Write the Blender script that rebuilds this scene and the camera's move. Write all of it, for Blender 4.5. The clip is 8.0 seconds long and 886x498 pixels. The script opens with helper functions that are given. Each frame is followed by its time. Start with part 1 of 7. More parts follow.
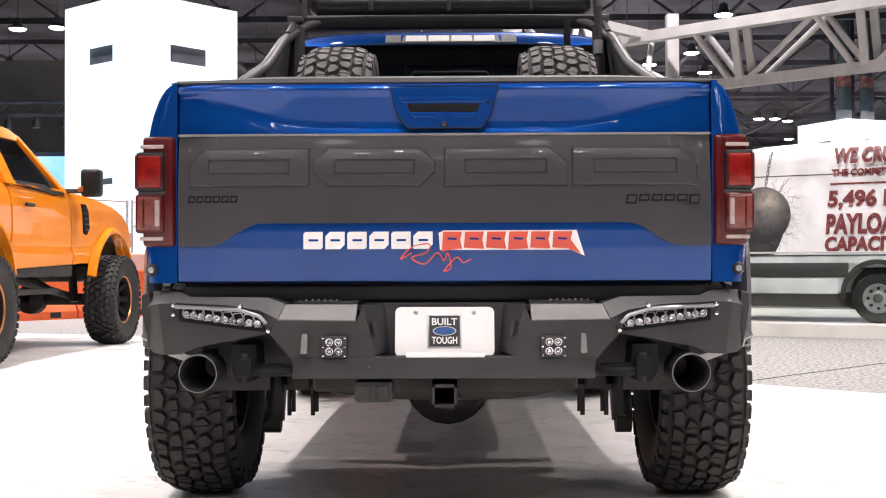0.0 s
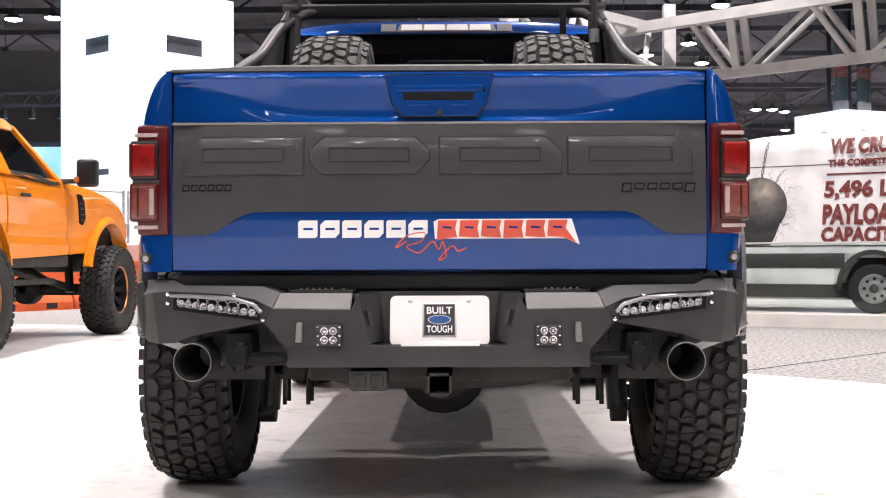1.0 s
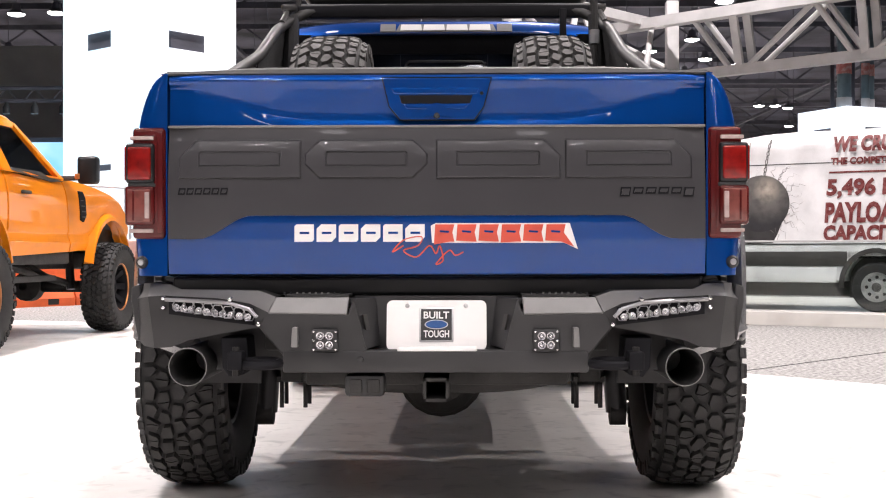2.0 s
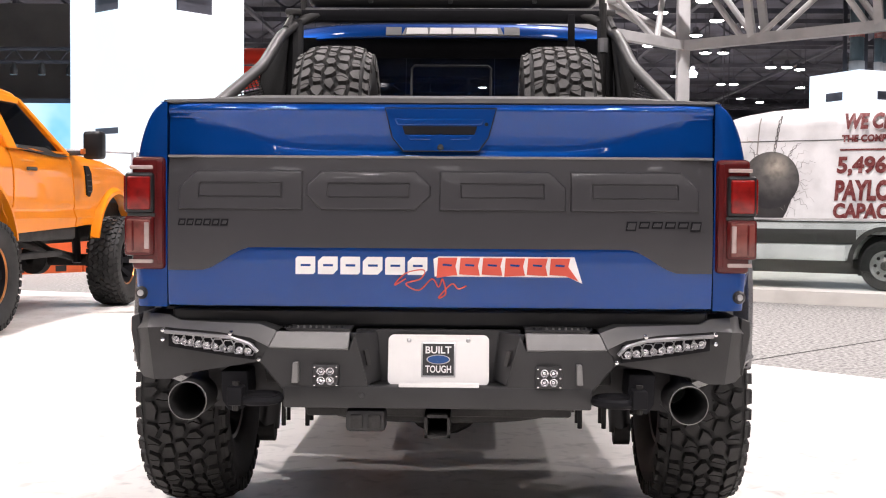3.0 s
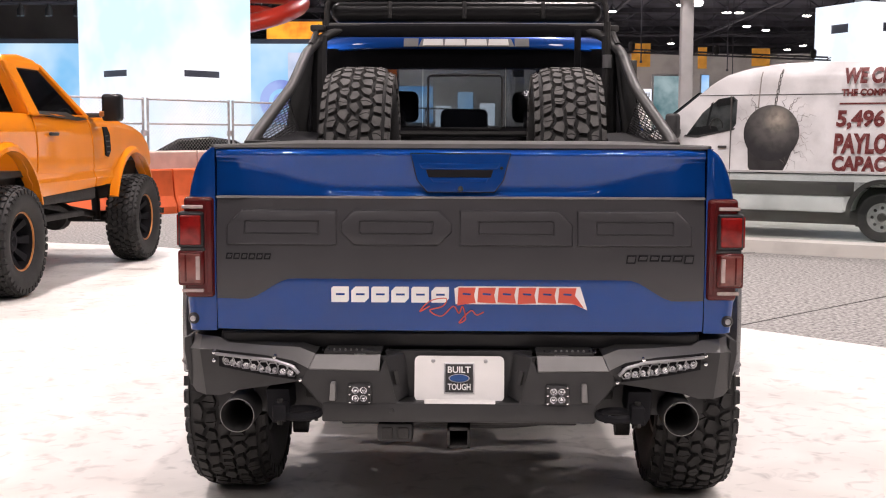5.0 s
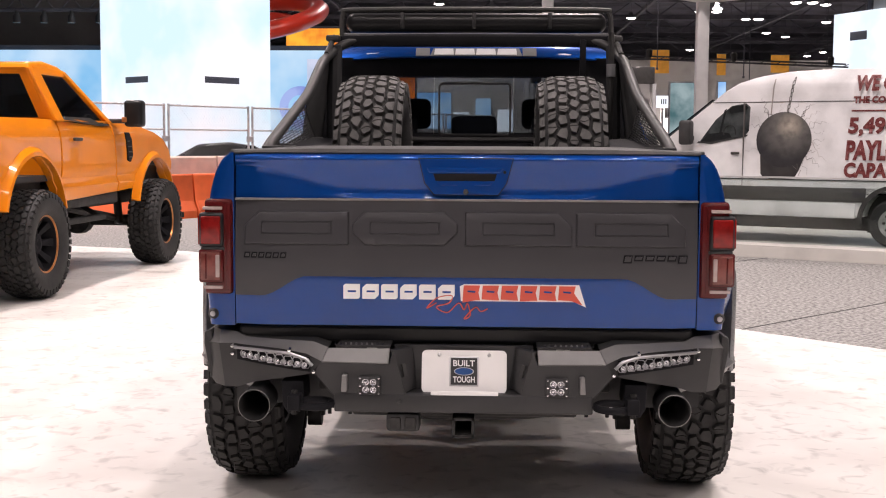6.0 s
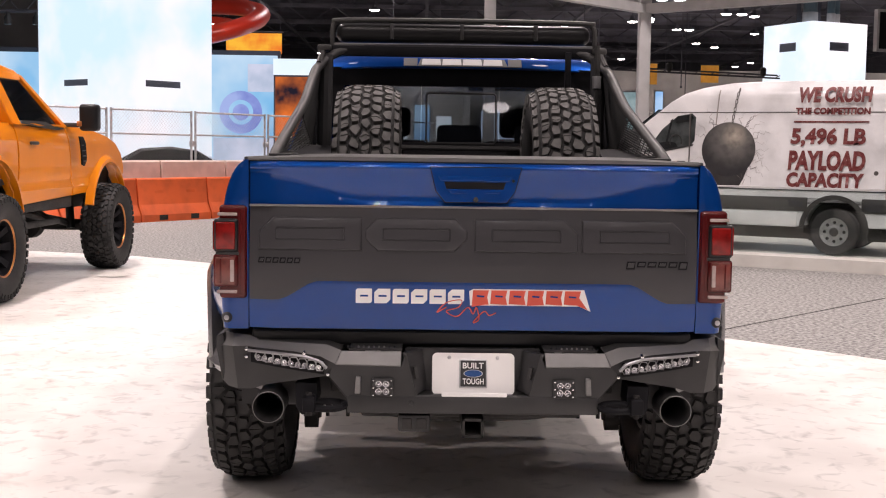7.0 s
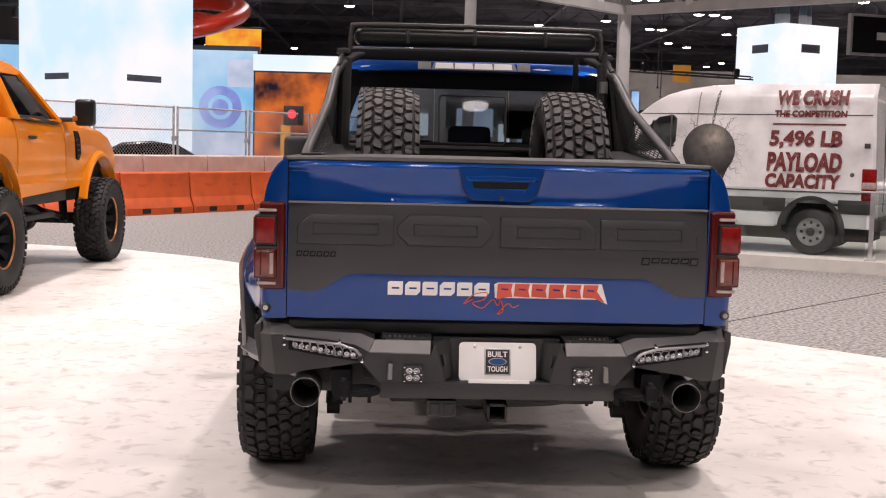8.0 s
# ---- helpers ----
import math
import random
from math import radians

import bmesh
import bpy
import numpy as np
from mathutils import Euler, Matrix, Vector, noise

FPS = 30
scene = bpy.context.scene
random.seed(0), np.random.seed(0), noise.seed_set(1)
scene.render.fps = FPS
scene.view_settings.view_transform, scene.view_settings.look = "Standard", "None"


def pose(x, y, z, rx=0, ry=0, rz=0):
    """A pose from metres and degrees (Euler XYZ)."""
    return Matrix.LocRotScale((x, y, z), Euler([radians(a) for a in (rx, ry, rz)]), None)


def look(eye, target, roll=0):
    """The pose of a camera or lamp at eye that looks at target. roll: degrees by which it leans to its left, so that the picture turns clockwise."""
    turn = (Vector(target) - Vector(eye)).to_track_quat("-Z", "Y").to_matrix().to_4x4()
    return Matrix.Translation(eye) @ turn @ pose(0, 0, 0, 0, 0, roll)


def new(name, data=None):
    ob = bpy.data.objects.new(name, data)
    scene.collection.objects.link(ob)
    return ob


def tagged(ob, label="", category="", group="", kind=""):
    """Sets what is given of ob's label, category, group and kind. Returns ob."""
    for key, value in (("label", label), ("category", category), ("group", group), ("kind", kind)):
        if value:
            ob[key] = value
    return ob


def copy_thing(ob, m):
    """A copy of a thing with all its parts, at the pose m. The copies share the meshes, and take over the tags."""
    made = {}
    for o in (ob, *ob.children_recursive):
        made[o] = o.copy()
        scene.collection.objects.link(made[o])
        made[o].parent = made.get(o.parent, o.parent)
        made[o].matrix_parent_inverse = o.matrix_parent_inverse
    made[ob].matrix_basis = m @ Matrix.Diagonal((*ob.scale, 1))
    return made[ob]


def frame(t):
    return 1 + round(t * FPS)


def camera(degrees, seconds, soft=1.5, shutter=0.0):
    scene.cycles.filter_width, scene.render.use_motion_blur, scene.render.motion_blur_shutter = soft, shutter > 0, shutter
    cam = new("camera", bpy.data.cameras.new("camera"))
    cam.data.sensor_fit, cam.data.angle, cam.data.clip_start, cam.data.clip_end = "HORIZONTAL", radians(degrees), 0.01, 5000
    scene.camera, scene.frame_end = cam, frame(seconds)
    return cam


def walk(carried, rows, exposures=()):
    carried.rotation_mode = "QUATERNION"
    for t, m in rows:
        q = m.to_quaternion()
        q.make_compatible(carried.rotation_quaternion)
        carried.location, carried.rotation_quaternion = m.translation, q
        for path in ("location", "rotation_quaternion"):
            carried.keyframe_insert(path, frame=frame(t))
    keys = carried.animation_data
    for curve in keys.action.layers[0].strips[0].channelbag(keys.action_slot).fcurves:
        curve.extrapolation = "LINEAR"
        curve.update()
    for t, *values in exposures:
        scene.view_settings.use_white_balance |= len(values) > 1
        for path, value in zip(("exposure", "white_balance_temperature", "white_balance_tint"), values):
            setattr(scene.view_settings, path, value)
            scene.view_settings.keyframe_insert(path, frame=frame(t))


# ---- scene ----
cam = camera(40.3, 8.0, soft=1.1)
PATH = [
    (0, (0.052, -3.781, 0.9), (0.023, -1.782, 0.93), -0.2),
    (0.5, (0.055, -3.779, 0.896), (0.027, -1.779, 0.92), -0.3),
    (1, (0.058, -3.776, 0.893), (0.034, -1.776, 0.908), -0.2),
    (2.5, (0.085, -3.725, 0.987), (0.05, -1.726, 0.981), 0.1),
    (3, (0.09, -3.701, 1.156), (0.048, -1.702, 1.091), 0.4),
    (3.5, (0.072, -3.733, 1.332), (0.027, -1.736, 1.223), 0.7),
    (4, (0.055, -3.837, 1.46), (0.01, -1.843, 1.31), 0.6),
    (4.5, (0.041, -3.955, 1.508), (-0.005, -1.965, 1.321), 0.2),
    (5.8, (0.075, -4.325, 1.531), (0.014, -2.335, 1.347), 0.5),
    (6, (0.094, -4.344, 1.524), (0.015, -2.354, 1.347), 0.3),
    (6.5, (-0.044, -4.423, 1.538), (-0.069, -2.43, 1.373), 0.6),
    (7, (-0.196, -4.484, 1.533), (-0.16, -2.492, 1.367), 0.8),
    (7.5, (-0.293, -4.628, 1.535), (-0.234, -2.636, 1.362), 1.2),
    (8, (-0.427, -4.766, 1.549), (-0.341, -2.775, 1.378), 1.4),
]
walk(cam, [(t, look(eye, target, roll)) for t, eye, target, roll in PATH], [(0, 0.70, 6330, 19), (2.5, 0.69, 6330, 19), (3.5, 0.52, 6350, 20), (4.5, 0.31, 6500, 22), (6, 0.15, 6640, 24), (8, 0.02, 6720, 25)])

# ---- world and light ----
world = bpy.data.worlds.new("hall_air")
scene.world = world
world.use_nodes = True
world.node_tree.nodes["Background"].inputs[0].default_value = (0.75, 0.8, 1.0, 1)
world.node_tree.nodes["Background"].inputs[1].default_value = 0.075


def ceiling_lamp(x, y, z, power, size, colour=(1.0, 0.95, 0.88)):
    data = bpy.data.lights.new("hall_lamp", "AREA")
    data.shape, data.size, data.energy, data.color, data.spread = "DISK", size, power, colour, radians(130)
    ob = new("hall_lamp", data)
    ob.matrix_world = pose(x, y, z)
    return ob


for lx, ly, lp in ((-1.4, -5.5, 200), (2.3, -6.5, 200), (-5.0, 2.0, 250), (5.0, 1.5, 300), (-5.0, 8.5, 440), (1.5, 8.0, 420), (9.0, 8.5, 380), (-25.0, 3.0, 1500), (26.0, 1.0, 1600), (-8.0, 17.0, 520), (-7.0, 21.5, 520), (4.0, 17.0, 380), (-12.0, 0.5, 560), (12.5, 0.0, 680), (-7.0, -13.0, 400), (-2.2, -14.5, 330), (3.4, -14.0, 330), (8.5, -13.0, 400), (0.5, 25.0, 300), (-2.5, 36.0, 600), (6.5, 45.0, 700), (-4.5, -24.0, 700), (1.0, -26.0, 600), (6.0, -24.0, 700)):
    if ly < -4:
        for dx, dy in ((-1.3, -0.9), (0.5, -1.2), (1.3, 0.8), (-0.6, 1.3)):
            ceiling_lamp(lx + dx, ly + dy, 10.0, lp / 4, 0.22)
    else:
        ceiling_lamp(lx, ly, 10.0, lp, 0.30)
for lx, ly in ((-32, 62), (8, 60), (48, 66), (-20, 84), (15, 82), (42, 84), (22, 112), (62, 115)):
    ceiling_lamp(lx, ly, 11.6, 7000, 1.5)


# ---- materials ----
def material(name, colour, rough=0.5, metal=0.0, vary=0.15, scale=6.0, fine=90.0, bump=0.05, coat=0.0, tint=None, spec=0.5, per_object=0.0):
    m = bpy.data.materials.new(name)
    m.use_nodes = True
    nt = m.node_tree
    b = nt.nodes["Principled BSDF"]
    co = nt.nodes.new("ShaderNodeTexCoord")
    big = nt.nodes.new("ShaderNodeTexNoise")
    big.inputs["Scale"].default_value, big.inputs["Detail"].default_value = scale, 5
    small = nt.nodes.new("ShaderNodeTexNoise")
    small.inputs["Scale"].default_value, small.inputs["Detail"].default_value = fine, 3
    nt.links.new(co.outputs["Object"], big.inputs["Vector"])
    nt.links.new(co.outputs["Object"], small.inputs["Vector"])
    mix = nt.nodes.new("ShaderNodeMix")
    mix.data_type = "RGBA"
    other = tint or tuple(max(0.0, c * (1 - 2.2 * vary)) for c in colour)
    mix.inputs["A"].default_value, mix.inputs["B"].default_value = (*colour, 1), (*other, 1)
    ramp = nt.nodes.new("ShaderNodeMapRange")
    ramp.inputs["From Min"].default_value, ramp.inputs["From Max"].default_value = 0.42, 0.72
    nt.links.new(big.outputs["Fac"], ramp.inputs["Value"])
    nt.links.new(ramp.outputs["Result"], mix.inputs["Factor"])
    last = mix.outputs["Result"]
    if per_object:
        info = nt.nodes.new("ShaderNodeObjectInfo")
        hsv = nt.nodes.new("ShaderNodeHueSaturation")
        rng = nt.nodes.new("ShaderNodeMapRange")
        rng.inputs["To Min"].default_value, rng.inputs["To Max"].default_value = 1 - per_object, 1 + per_object
        nt.links.new(info.outputs["Random"], rng.inputs["Value"])
        nt.links.new(rng.outputs["Result"], hsv.inputs["Value"])
        nt.links.new(last, hsv.inputs["Color"])
        last = hsv.outputs["Color"]
    nt.links.new(last, b.inputs["Base Color"])
    rr = nt.nodes.new("ShaderNodeMapRange")
    rr.inputs["To Min"].default_value, rr.inputs["To Max"].default_value = max(0.02, rough * 0.85), min(1.0, rough * 1.2)
    nt.links.new(small.outputs["Fac"], rr.inputs["Value"])
    nt.links.new(rr.outputs["Result"], b.inputs["Roughness"])
    b.inputs["Metallic"].default_value = metal
    b.inputs["Coat Weight"].default_value = coat
    b.inputs["Coat Roughness"].default_value = 0.04
    b.inputs["Specular IOR Level"].default_value = spec
    if bump:
        bn = nt.nodes.new("ShaderNodeBump")
        bn.inputs["Strength"].default_value, bn.inputs["Distance"].default_value = bump, 0.01
        nt.links.new(small.outputs["Fac"], bn.inputs["Height"])
        nt.links.new(bn.outputs["Normal"], b.inputs["Normal"])
    return m


def glass(name, colour=(0.8, 0.85, 0.85), rough=0.0, ior=1.02):
    m = bpy.data.materials.new(name)
    m.use_nodes = True
    nt = m.node_tree
    nt.nodes.remove(nt.nodes["Principled BSDF"])
    t = nt.nodes.new("ShaderNodeBsdfTransparent")
    t.inputs[0].default_value = (*colour, 1)
    g = nt.nodes.new("ShaderNodeBsdfGlossy")
    g.inputs["Roughness"].default_value = 0.02 + rough
    lw = nt.nodes.new("ShaderNodeLayerWeight")
    lw.inputs[0].default_value = 0.5
    pw = nt.nodes.new("ShaderNodeMath")
    pw.operation = "POWER"
    pw.inputs[1].default_value = 4.0
    nt.links.new(lw.outputs["Facing"], pw.inputs[0])
    f = nt.nodes.new("ShaderNodeMapRange")
    f.inputs["To Min"].default_value, f.inputs["To Max"].default_value = 0.03, 0.7
    nt.links.new(pw.outputs[0], f.inputs["Value"])
    mx = nt.nodes.new("ShaderNodeMixShader")
    nt.links.new(f.outputs[0], mx.inputs[0])
    nt.links.new(t.outputs[0], mx.inputs[1])
    nt.links.new(g.outputs[0], mx.inputs[2])
    nt.links.new(mx.outputs[0], nt.nodes["Material Output"].inputs[0])
    return m


def glow(name, colour, strength, tint=None, scale=0.5):
    m = bpy.data.materials.new(name)
    m.use_nodes = True
    nt = m.node_tree
    nt.nodes.remove(nt.nodes["Principled BSDF"])
    e = nt.nodes.new("ShaderNodeEmission")
    e.inputs["Strength"].default_value = strength
    co = nt.nodes.new("ShaderNodeTexCoord")
    n = nt.nodes.new("ShaderNodeTexNoise")
    n.inputs["Scale"].default_value, n.inputs["Detail"].default_value = scale, 4
    nt.links.new(co.outputs["Object"], n.inputs["Vector"])
    r = nt.nodes.new("ShaderNodeValToRGB")
    r.color_ramp.elements[0].position, r.color_ramp.elements[1].position = 0.38, 0.62
    r.color_ramp.elements[0].color, r.color_ramp.elements[1].color = (*colour, 1), (*(tint or colour), 1)
    nt.links.new(n.outputs["Fac"], r.inputs[0])
    nt.links.new(r.outputs[0], e.inputs[0])
    nt.links.new(e.outputs[0], nt.nodes["Material Output"].inputs[0])
    return m


BLUE = material("blue_car_paint", (0.001, 0.044, 0.225), 0.34, 0.4, 0.05, 2.0, 300, 0.0, coat=0.95, spec=0.0)
EMBLEM = material("graphite_emblem_finish", (0.045, 0.044, 0.047), 0.30, 0.0, 0.05, 2, 7, 0.0, coat=0.3, spec=0.35)
APPLIQUE = material("graphite_satin_panel", (0.045, 0.044, 0.047), 0.30, 0.0, 0.05, 2, 7, 0.0, coat=0.15, spec=0.35)
# Bumper steel of the wing's upper face, paled for light from above.
SHELF = material("lit_black_powder_coat", (0.11, 0.108, 0.106), 0.5, 0.0, 0.12, 6, 350, 0.05)
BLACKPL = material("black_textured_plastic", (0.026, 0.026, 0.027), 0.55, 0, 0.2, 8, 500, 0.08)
CAPPL = material("grey_black_rail_cap", (0.052, 0.051, 0.050), 0.6, 0, 0.15, 8, 500, 0.1)
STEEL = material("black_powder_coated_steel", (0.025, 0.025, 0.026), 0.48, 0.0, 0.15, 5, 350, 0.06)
# Grey parts; also up-facing bumper steel, with the light put into its colour.
PADS = material("grey_coat_and_lit_steel", (0.19, 0.187, 0.184), 0.45, 0.1, 0.12, 6, 350, 0.05)
TUBE = material("grey_powder_coated_tube", (0.032, 0.031, 0.030), 0.5, 0.0, 0.12, 8, 300, 0.05)
RUBBER = material("tyre_rubber", (0.017, 0.0168, 0.0168), 0.72, 0, 0.25, 9, 160, 0.15)
LUG = material("worn_tyre_tread", (0.027, 0.0262, 0.026), 0.7, 0, 0.3, 14, 200, 0.15)
# Spare tread made far paler than LUG: light from above is in the colour.
LITLUG = material("lit_spare_tread", (0.10, 0.096, 0.092), 0.75, 0, 0.3, 14, 200, 0.15)
RIM = material("black_alloy", (0.03, 0.03, 0.032), 0.35, 0.6, 0.1, 8, 200, 0.02)
COPPER = material("copper_bead_ring", (0.55, 0.22, 0.07), 0.35, 0.8, 0.15, 8, 200, 0.02)
# Hardly seen floor pan, paled so that it brightens the ground below.
PAN = material("pale_bounce_floor_pan", (0.3, 0.295, 0.29), 0.7, 0.0, 0.3, 6, 120, 0.1)
UNDER = material("dirty_undercarriage_metal", (0.026, 0.025, 0.024), 0.65, 0.2, 0.3, 9, 120, 0.2)
GREYGLOSS = material("glossy_graphite_paint", (0.15, 0.15, 0.155), 0.28, 0.2, 0.1, 4, 200, 0.01, coat=0.35)
ALU = material("bare_aluminium", (0.55, 0.55, 0.56), 0.35, 0.9, 0.1, 10, 250, 0.03)
LAMPBLACK = material("black_housing_and_shaded_sill", (0.012, 0.012, 0.013), 0.3, 0, 0.1, 6, 250, 0.0, spec=0.3)
GUARD = material("brushed_guard_metal", (0.27, 0.27, 0.28), 0.32, 0.9, 0.1, 10, 250, 0.03)
DEEPBLACK = material("deep_black_plastic", (0.011, 0.011, 0.013), 0.6, 0, 0.1, 10, 250, 0.02, spec=0.1)
VANRIM = material("silver_steel_wheel", (0.5, 0.5, 0.5), 0.3, 0.7, 0.1, 8, 200, 0.02)
CHROME = material("polished_bolt_metal", (0.75, 0.75, 0.76), 0.15, 1.0, 0.05, 10, 250, 0.0)
REDLENS = material("red_lamp_lens", (0.23, 0.009, 0.007), 0.15, 0, 0.25, 30, 120, 0.05, coat=0.5, spec=0.2)
DARKRED = material("dark_red_lamp_housing", (0.085, 0.008, 0.008), 0.2, 0, 0.15, 12, 120, 0.03, coat=0.35, spec=0.2)
PINKLENS = material("clear_red_lamp_lens", (0.19, 0.055, 0.045), 0.2, 0, 0.2, 25, 150, 0.05, coat=0.5, spec=0.3)
CLEARLENS = material("frosted_clear_lens", (0.42, 0.32, 0.30), 0.2, 0, 0.15, 20, 150, 0.05, coat=0.4)
LED = material("led_reflector", (0.85, 0.85, 0.87), 0.18, 0.8, 0.1, 40, 300, 0.1)
WHITEPLATE = material("white_painted_plate", (0.82, 0.81, 0.79), 0.35, 0, 0.04, 6, 200, 0.02, coat=0.3)
WHITEDECAL = material("white_vinyl_decal", (0.8, 0.79, 0.78), 0.4, 0, 0.05, 6, 200, 0.02)
REDDECAL = material("orange_red_vinyl_decal", (0.62, 0.085, 0.05), 0.4, 0, 0.06, 6, 200, 0.02)
BLUELOGO = material("blue_enamel", (0.045, 0.12, 0.33), 0.25, 0.2, 0.1, 9, 200, 0.02, coat=0.8)
ORANGE = material("orange_car_paint", (0.80, 0.235, 0.004), 0.30, 0.0, 0.06, 1.5, 250, 0.003, coat=0.6, spec=0.1)
WHITEVAN = material("white_van_paint", (0.76, 0.755, 0.76), 0.26, 0, 0.16, 1.6, 200, 0.01, coat=0.6)
CLADDING = material("grey_van_cladding", (0.045, 0.042, 0.04), 0.55, 0, 0.15, 6, 250, 0.06)
VANDIM = material("dim_cab_interior", (0.16, 0.17, 0.165), 0.6, 0, 0.5, 5, 60, 0.0, tint=(0.03, 0.035, 0.035))
VANTEXT = material("brick_red_distressed_vinyl", (0.115, 0.010, 0.010), 0.45, 0, 0.3, 22, 200, 0.02, tint=(0.22, 0.07, 0.065))
BALLDARK = material("dark_grey_ball_print", (0.030, 0.028, 0.029), 0.45, 0, 0.2, 5, 40, 0.02)
CRACK = material("dark_print_lines", (0.10, 0.09, 0.085), 0.5, 0, 0.2, 9, 60, 0.0)
CRACKGREY = material("grey_print_patch", (0.33, 0.30, 0.28), 0.5, 0, 0.25, 3, 60, 0.0)
BARRIER = material("orange_barrier_plastic", (0.78, 0.13, 0.03), 0.5, 0, 0.12, 2.5, 120, 0.06, per_object=0.06)
BARRIERW = material("white_barrier_plastic", (0.72, 0.60, 0.54), 0.5, 0, 0.10, 2.5, 120, 0.06, per_object=0.04)
GALV = material("galvanised_fence", (0.60, 0.61, 0.63), 0.4, 0.3, 0.15, 8, 120, 0.02)
TRUSS = material("white_painted_truss", (0.47, 0.465, 0.465), 0.45, 0, 0.08, 3, 120, 0.02)
HALLDARK = material("dark_hall_wall", (0.10, 0.10, 0.122), 0.85, 0, 0.3, 0.12, 6, 0.05)
HALLGREY = material("grey_partition", (0.40, 0.385, 0.37), 0.8, 0, 0.15, 0.5, 8, 0.05)
CEIL = material("dark_ceiling", (0.075, 0.075, 0.100), 0.9, 0, 0.4, 0.3, 5, 0.05)
BEAM = material("dark_ceiling_steel", (0.090, 0.090, 0.110), 0.7, 0.2, 0.2, 1, 12, 0.03)
YELLOW = material("yellow_banner_cloth", (0.78, 0.37, 0.04), 0.7, 0, 0.12, 1.5, 60, 0.03)
MAST = material("teal_grey_mast", (0.13, 0.19, 0.22), 0.5, 0, 0.2, 2, 60, 0.02)
MASTSIGN = material("faded_red_band", (0.50, 0.16, 0.14), 0.6, 0, 0.3, 6, 60, 0.0, tint=(0.6, 0.45, 0.42))
REDRING = material("red_gloss_ring", (0.72, 0.045, 0.02), 0.35, 0, 0.06, 0.6, 40, 0.01, coat=0.4)
CARBLACK = material("black_car_paint", (0.012, 0.012, 0.014), 0.2, 0.2, 0.1, 3, 200, 0.01, coat=1.0)
SEAT = material("black_seat_cloth", (0.055, 0.055, 0.062), 0.8, 0, 0.2, 9, 200, 0.1)
GLASSDARK = glass("tinted_glass", (0.20, 0.22, 0.23))
REARGLASS = glass("privacy_glass", (0.55, 0.57, 0.60))
GLASSMID = glass("lightly_tinted_glass", (0.60, 0.62, 0.63))
GLASSCLEAR = glass("clear_glass", (0.86, 0.9, 0.89))
SCREEN = glow("pale_video_wall", (0.12, 0.50, 0.84), 0.9, (0.72, 0.93, 1.0), 0.28)
TOWERGLOW = glow("white_light_box", (0.62, 0.90, 1.0), 1.0, (1.0, 1.0, 1.0), 0.35)
TOWERSOFT = glow("soft_white_glow", (0.70, 0.91, 1.0), 1.05, (1.0, 1.0, 1.0), 0.35)
BLUESCREEN = glow("blue_screen", (0.16, 0.45, 0.85), 0.9, (0.5, 0.75, 0.95), 0.8)
LAMPGLOW = glow("lamp_glow", (1.0, 0.97, 0.92), 14.0)
REDLAMP = glow("red_lamp", (1.0, 0.05, 0.06), 2.0)
YELLOWPRINT = glow("yellow_glowing_print", (1.0, 0.55, 0.05), 0.9, (0.9, 0.22, 0.03), 1.6)
FIRE = glow("fire_picture", (0.02, 0.018, 0.03), 0.8, (0.9, 0.22, 0.04), 0.9)
RINGPIC = glow("blue_ring_picture", (0.16, 0.22, 0.62), 0.9, (0.36, 0.50, 0.85), 0.9)
TEALPIC = glow("teal_glowing_poster", (0.07, 0.17, 0.18), 0.8, (0.34, 0.48, 0.48), 1.2)
PALEPIC = glow("pale_picture", (0.62, 0.72, 0.86), 0.9, (0.45, 0.58, 0.72), 1.4)


def floor_material(name, light, dark, rough, patch, fine, bump, lo=0.46, hi=0.66):
    m = material(name, light, rough, 0, 0.1, patch, fine, bump, tint=dark)
    for n in m.node_tree.nodes:
        if n.bl_idname == "ShaderNodeMapRange" and abs(n.inputs["From Max"].default_value - 0.72) < 1e-4:
            n.inputs["From Min"].default_value, n.inputs["From Max"].default_value = lo, hi
    return m


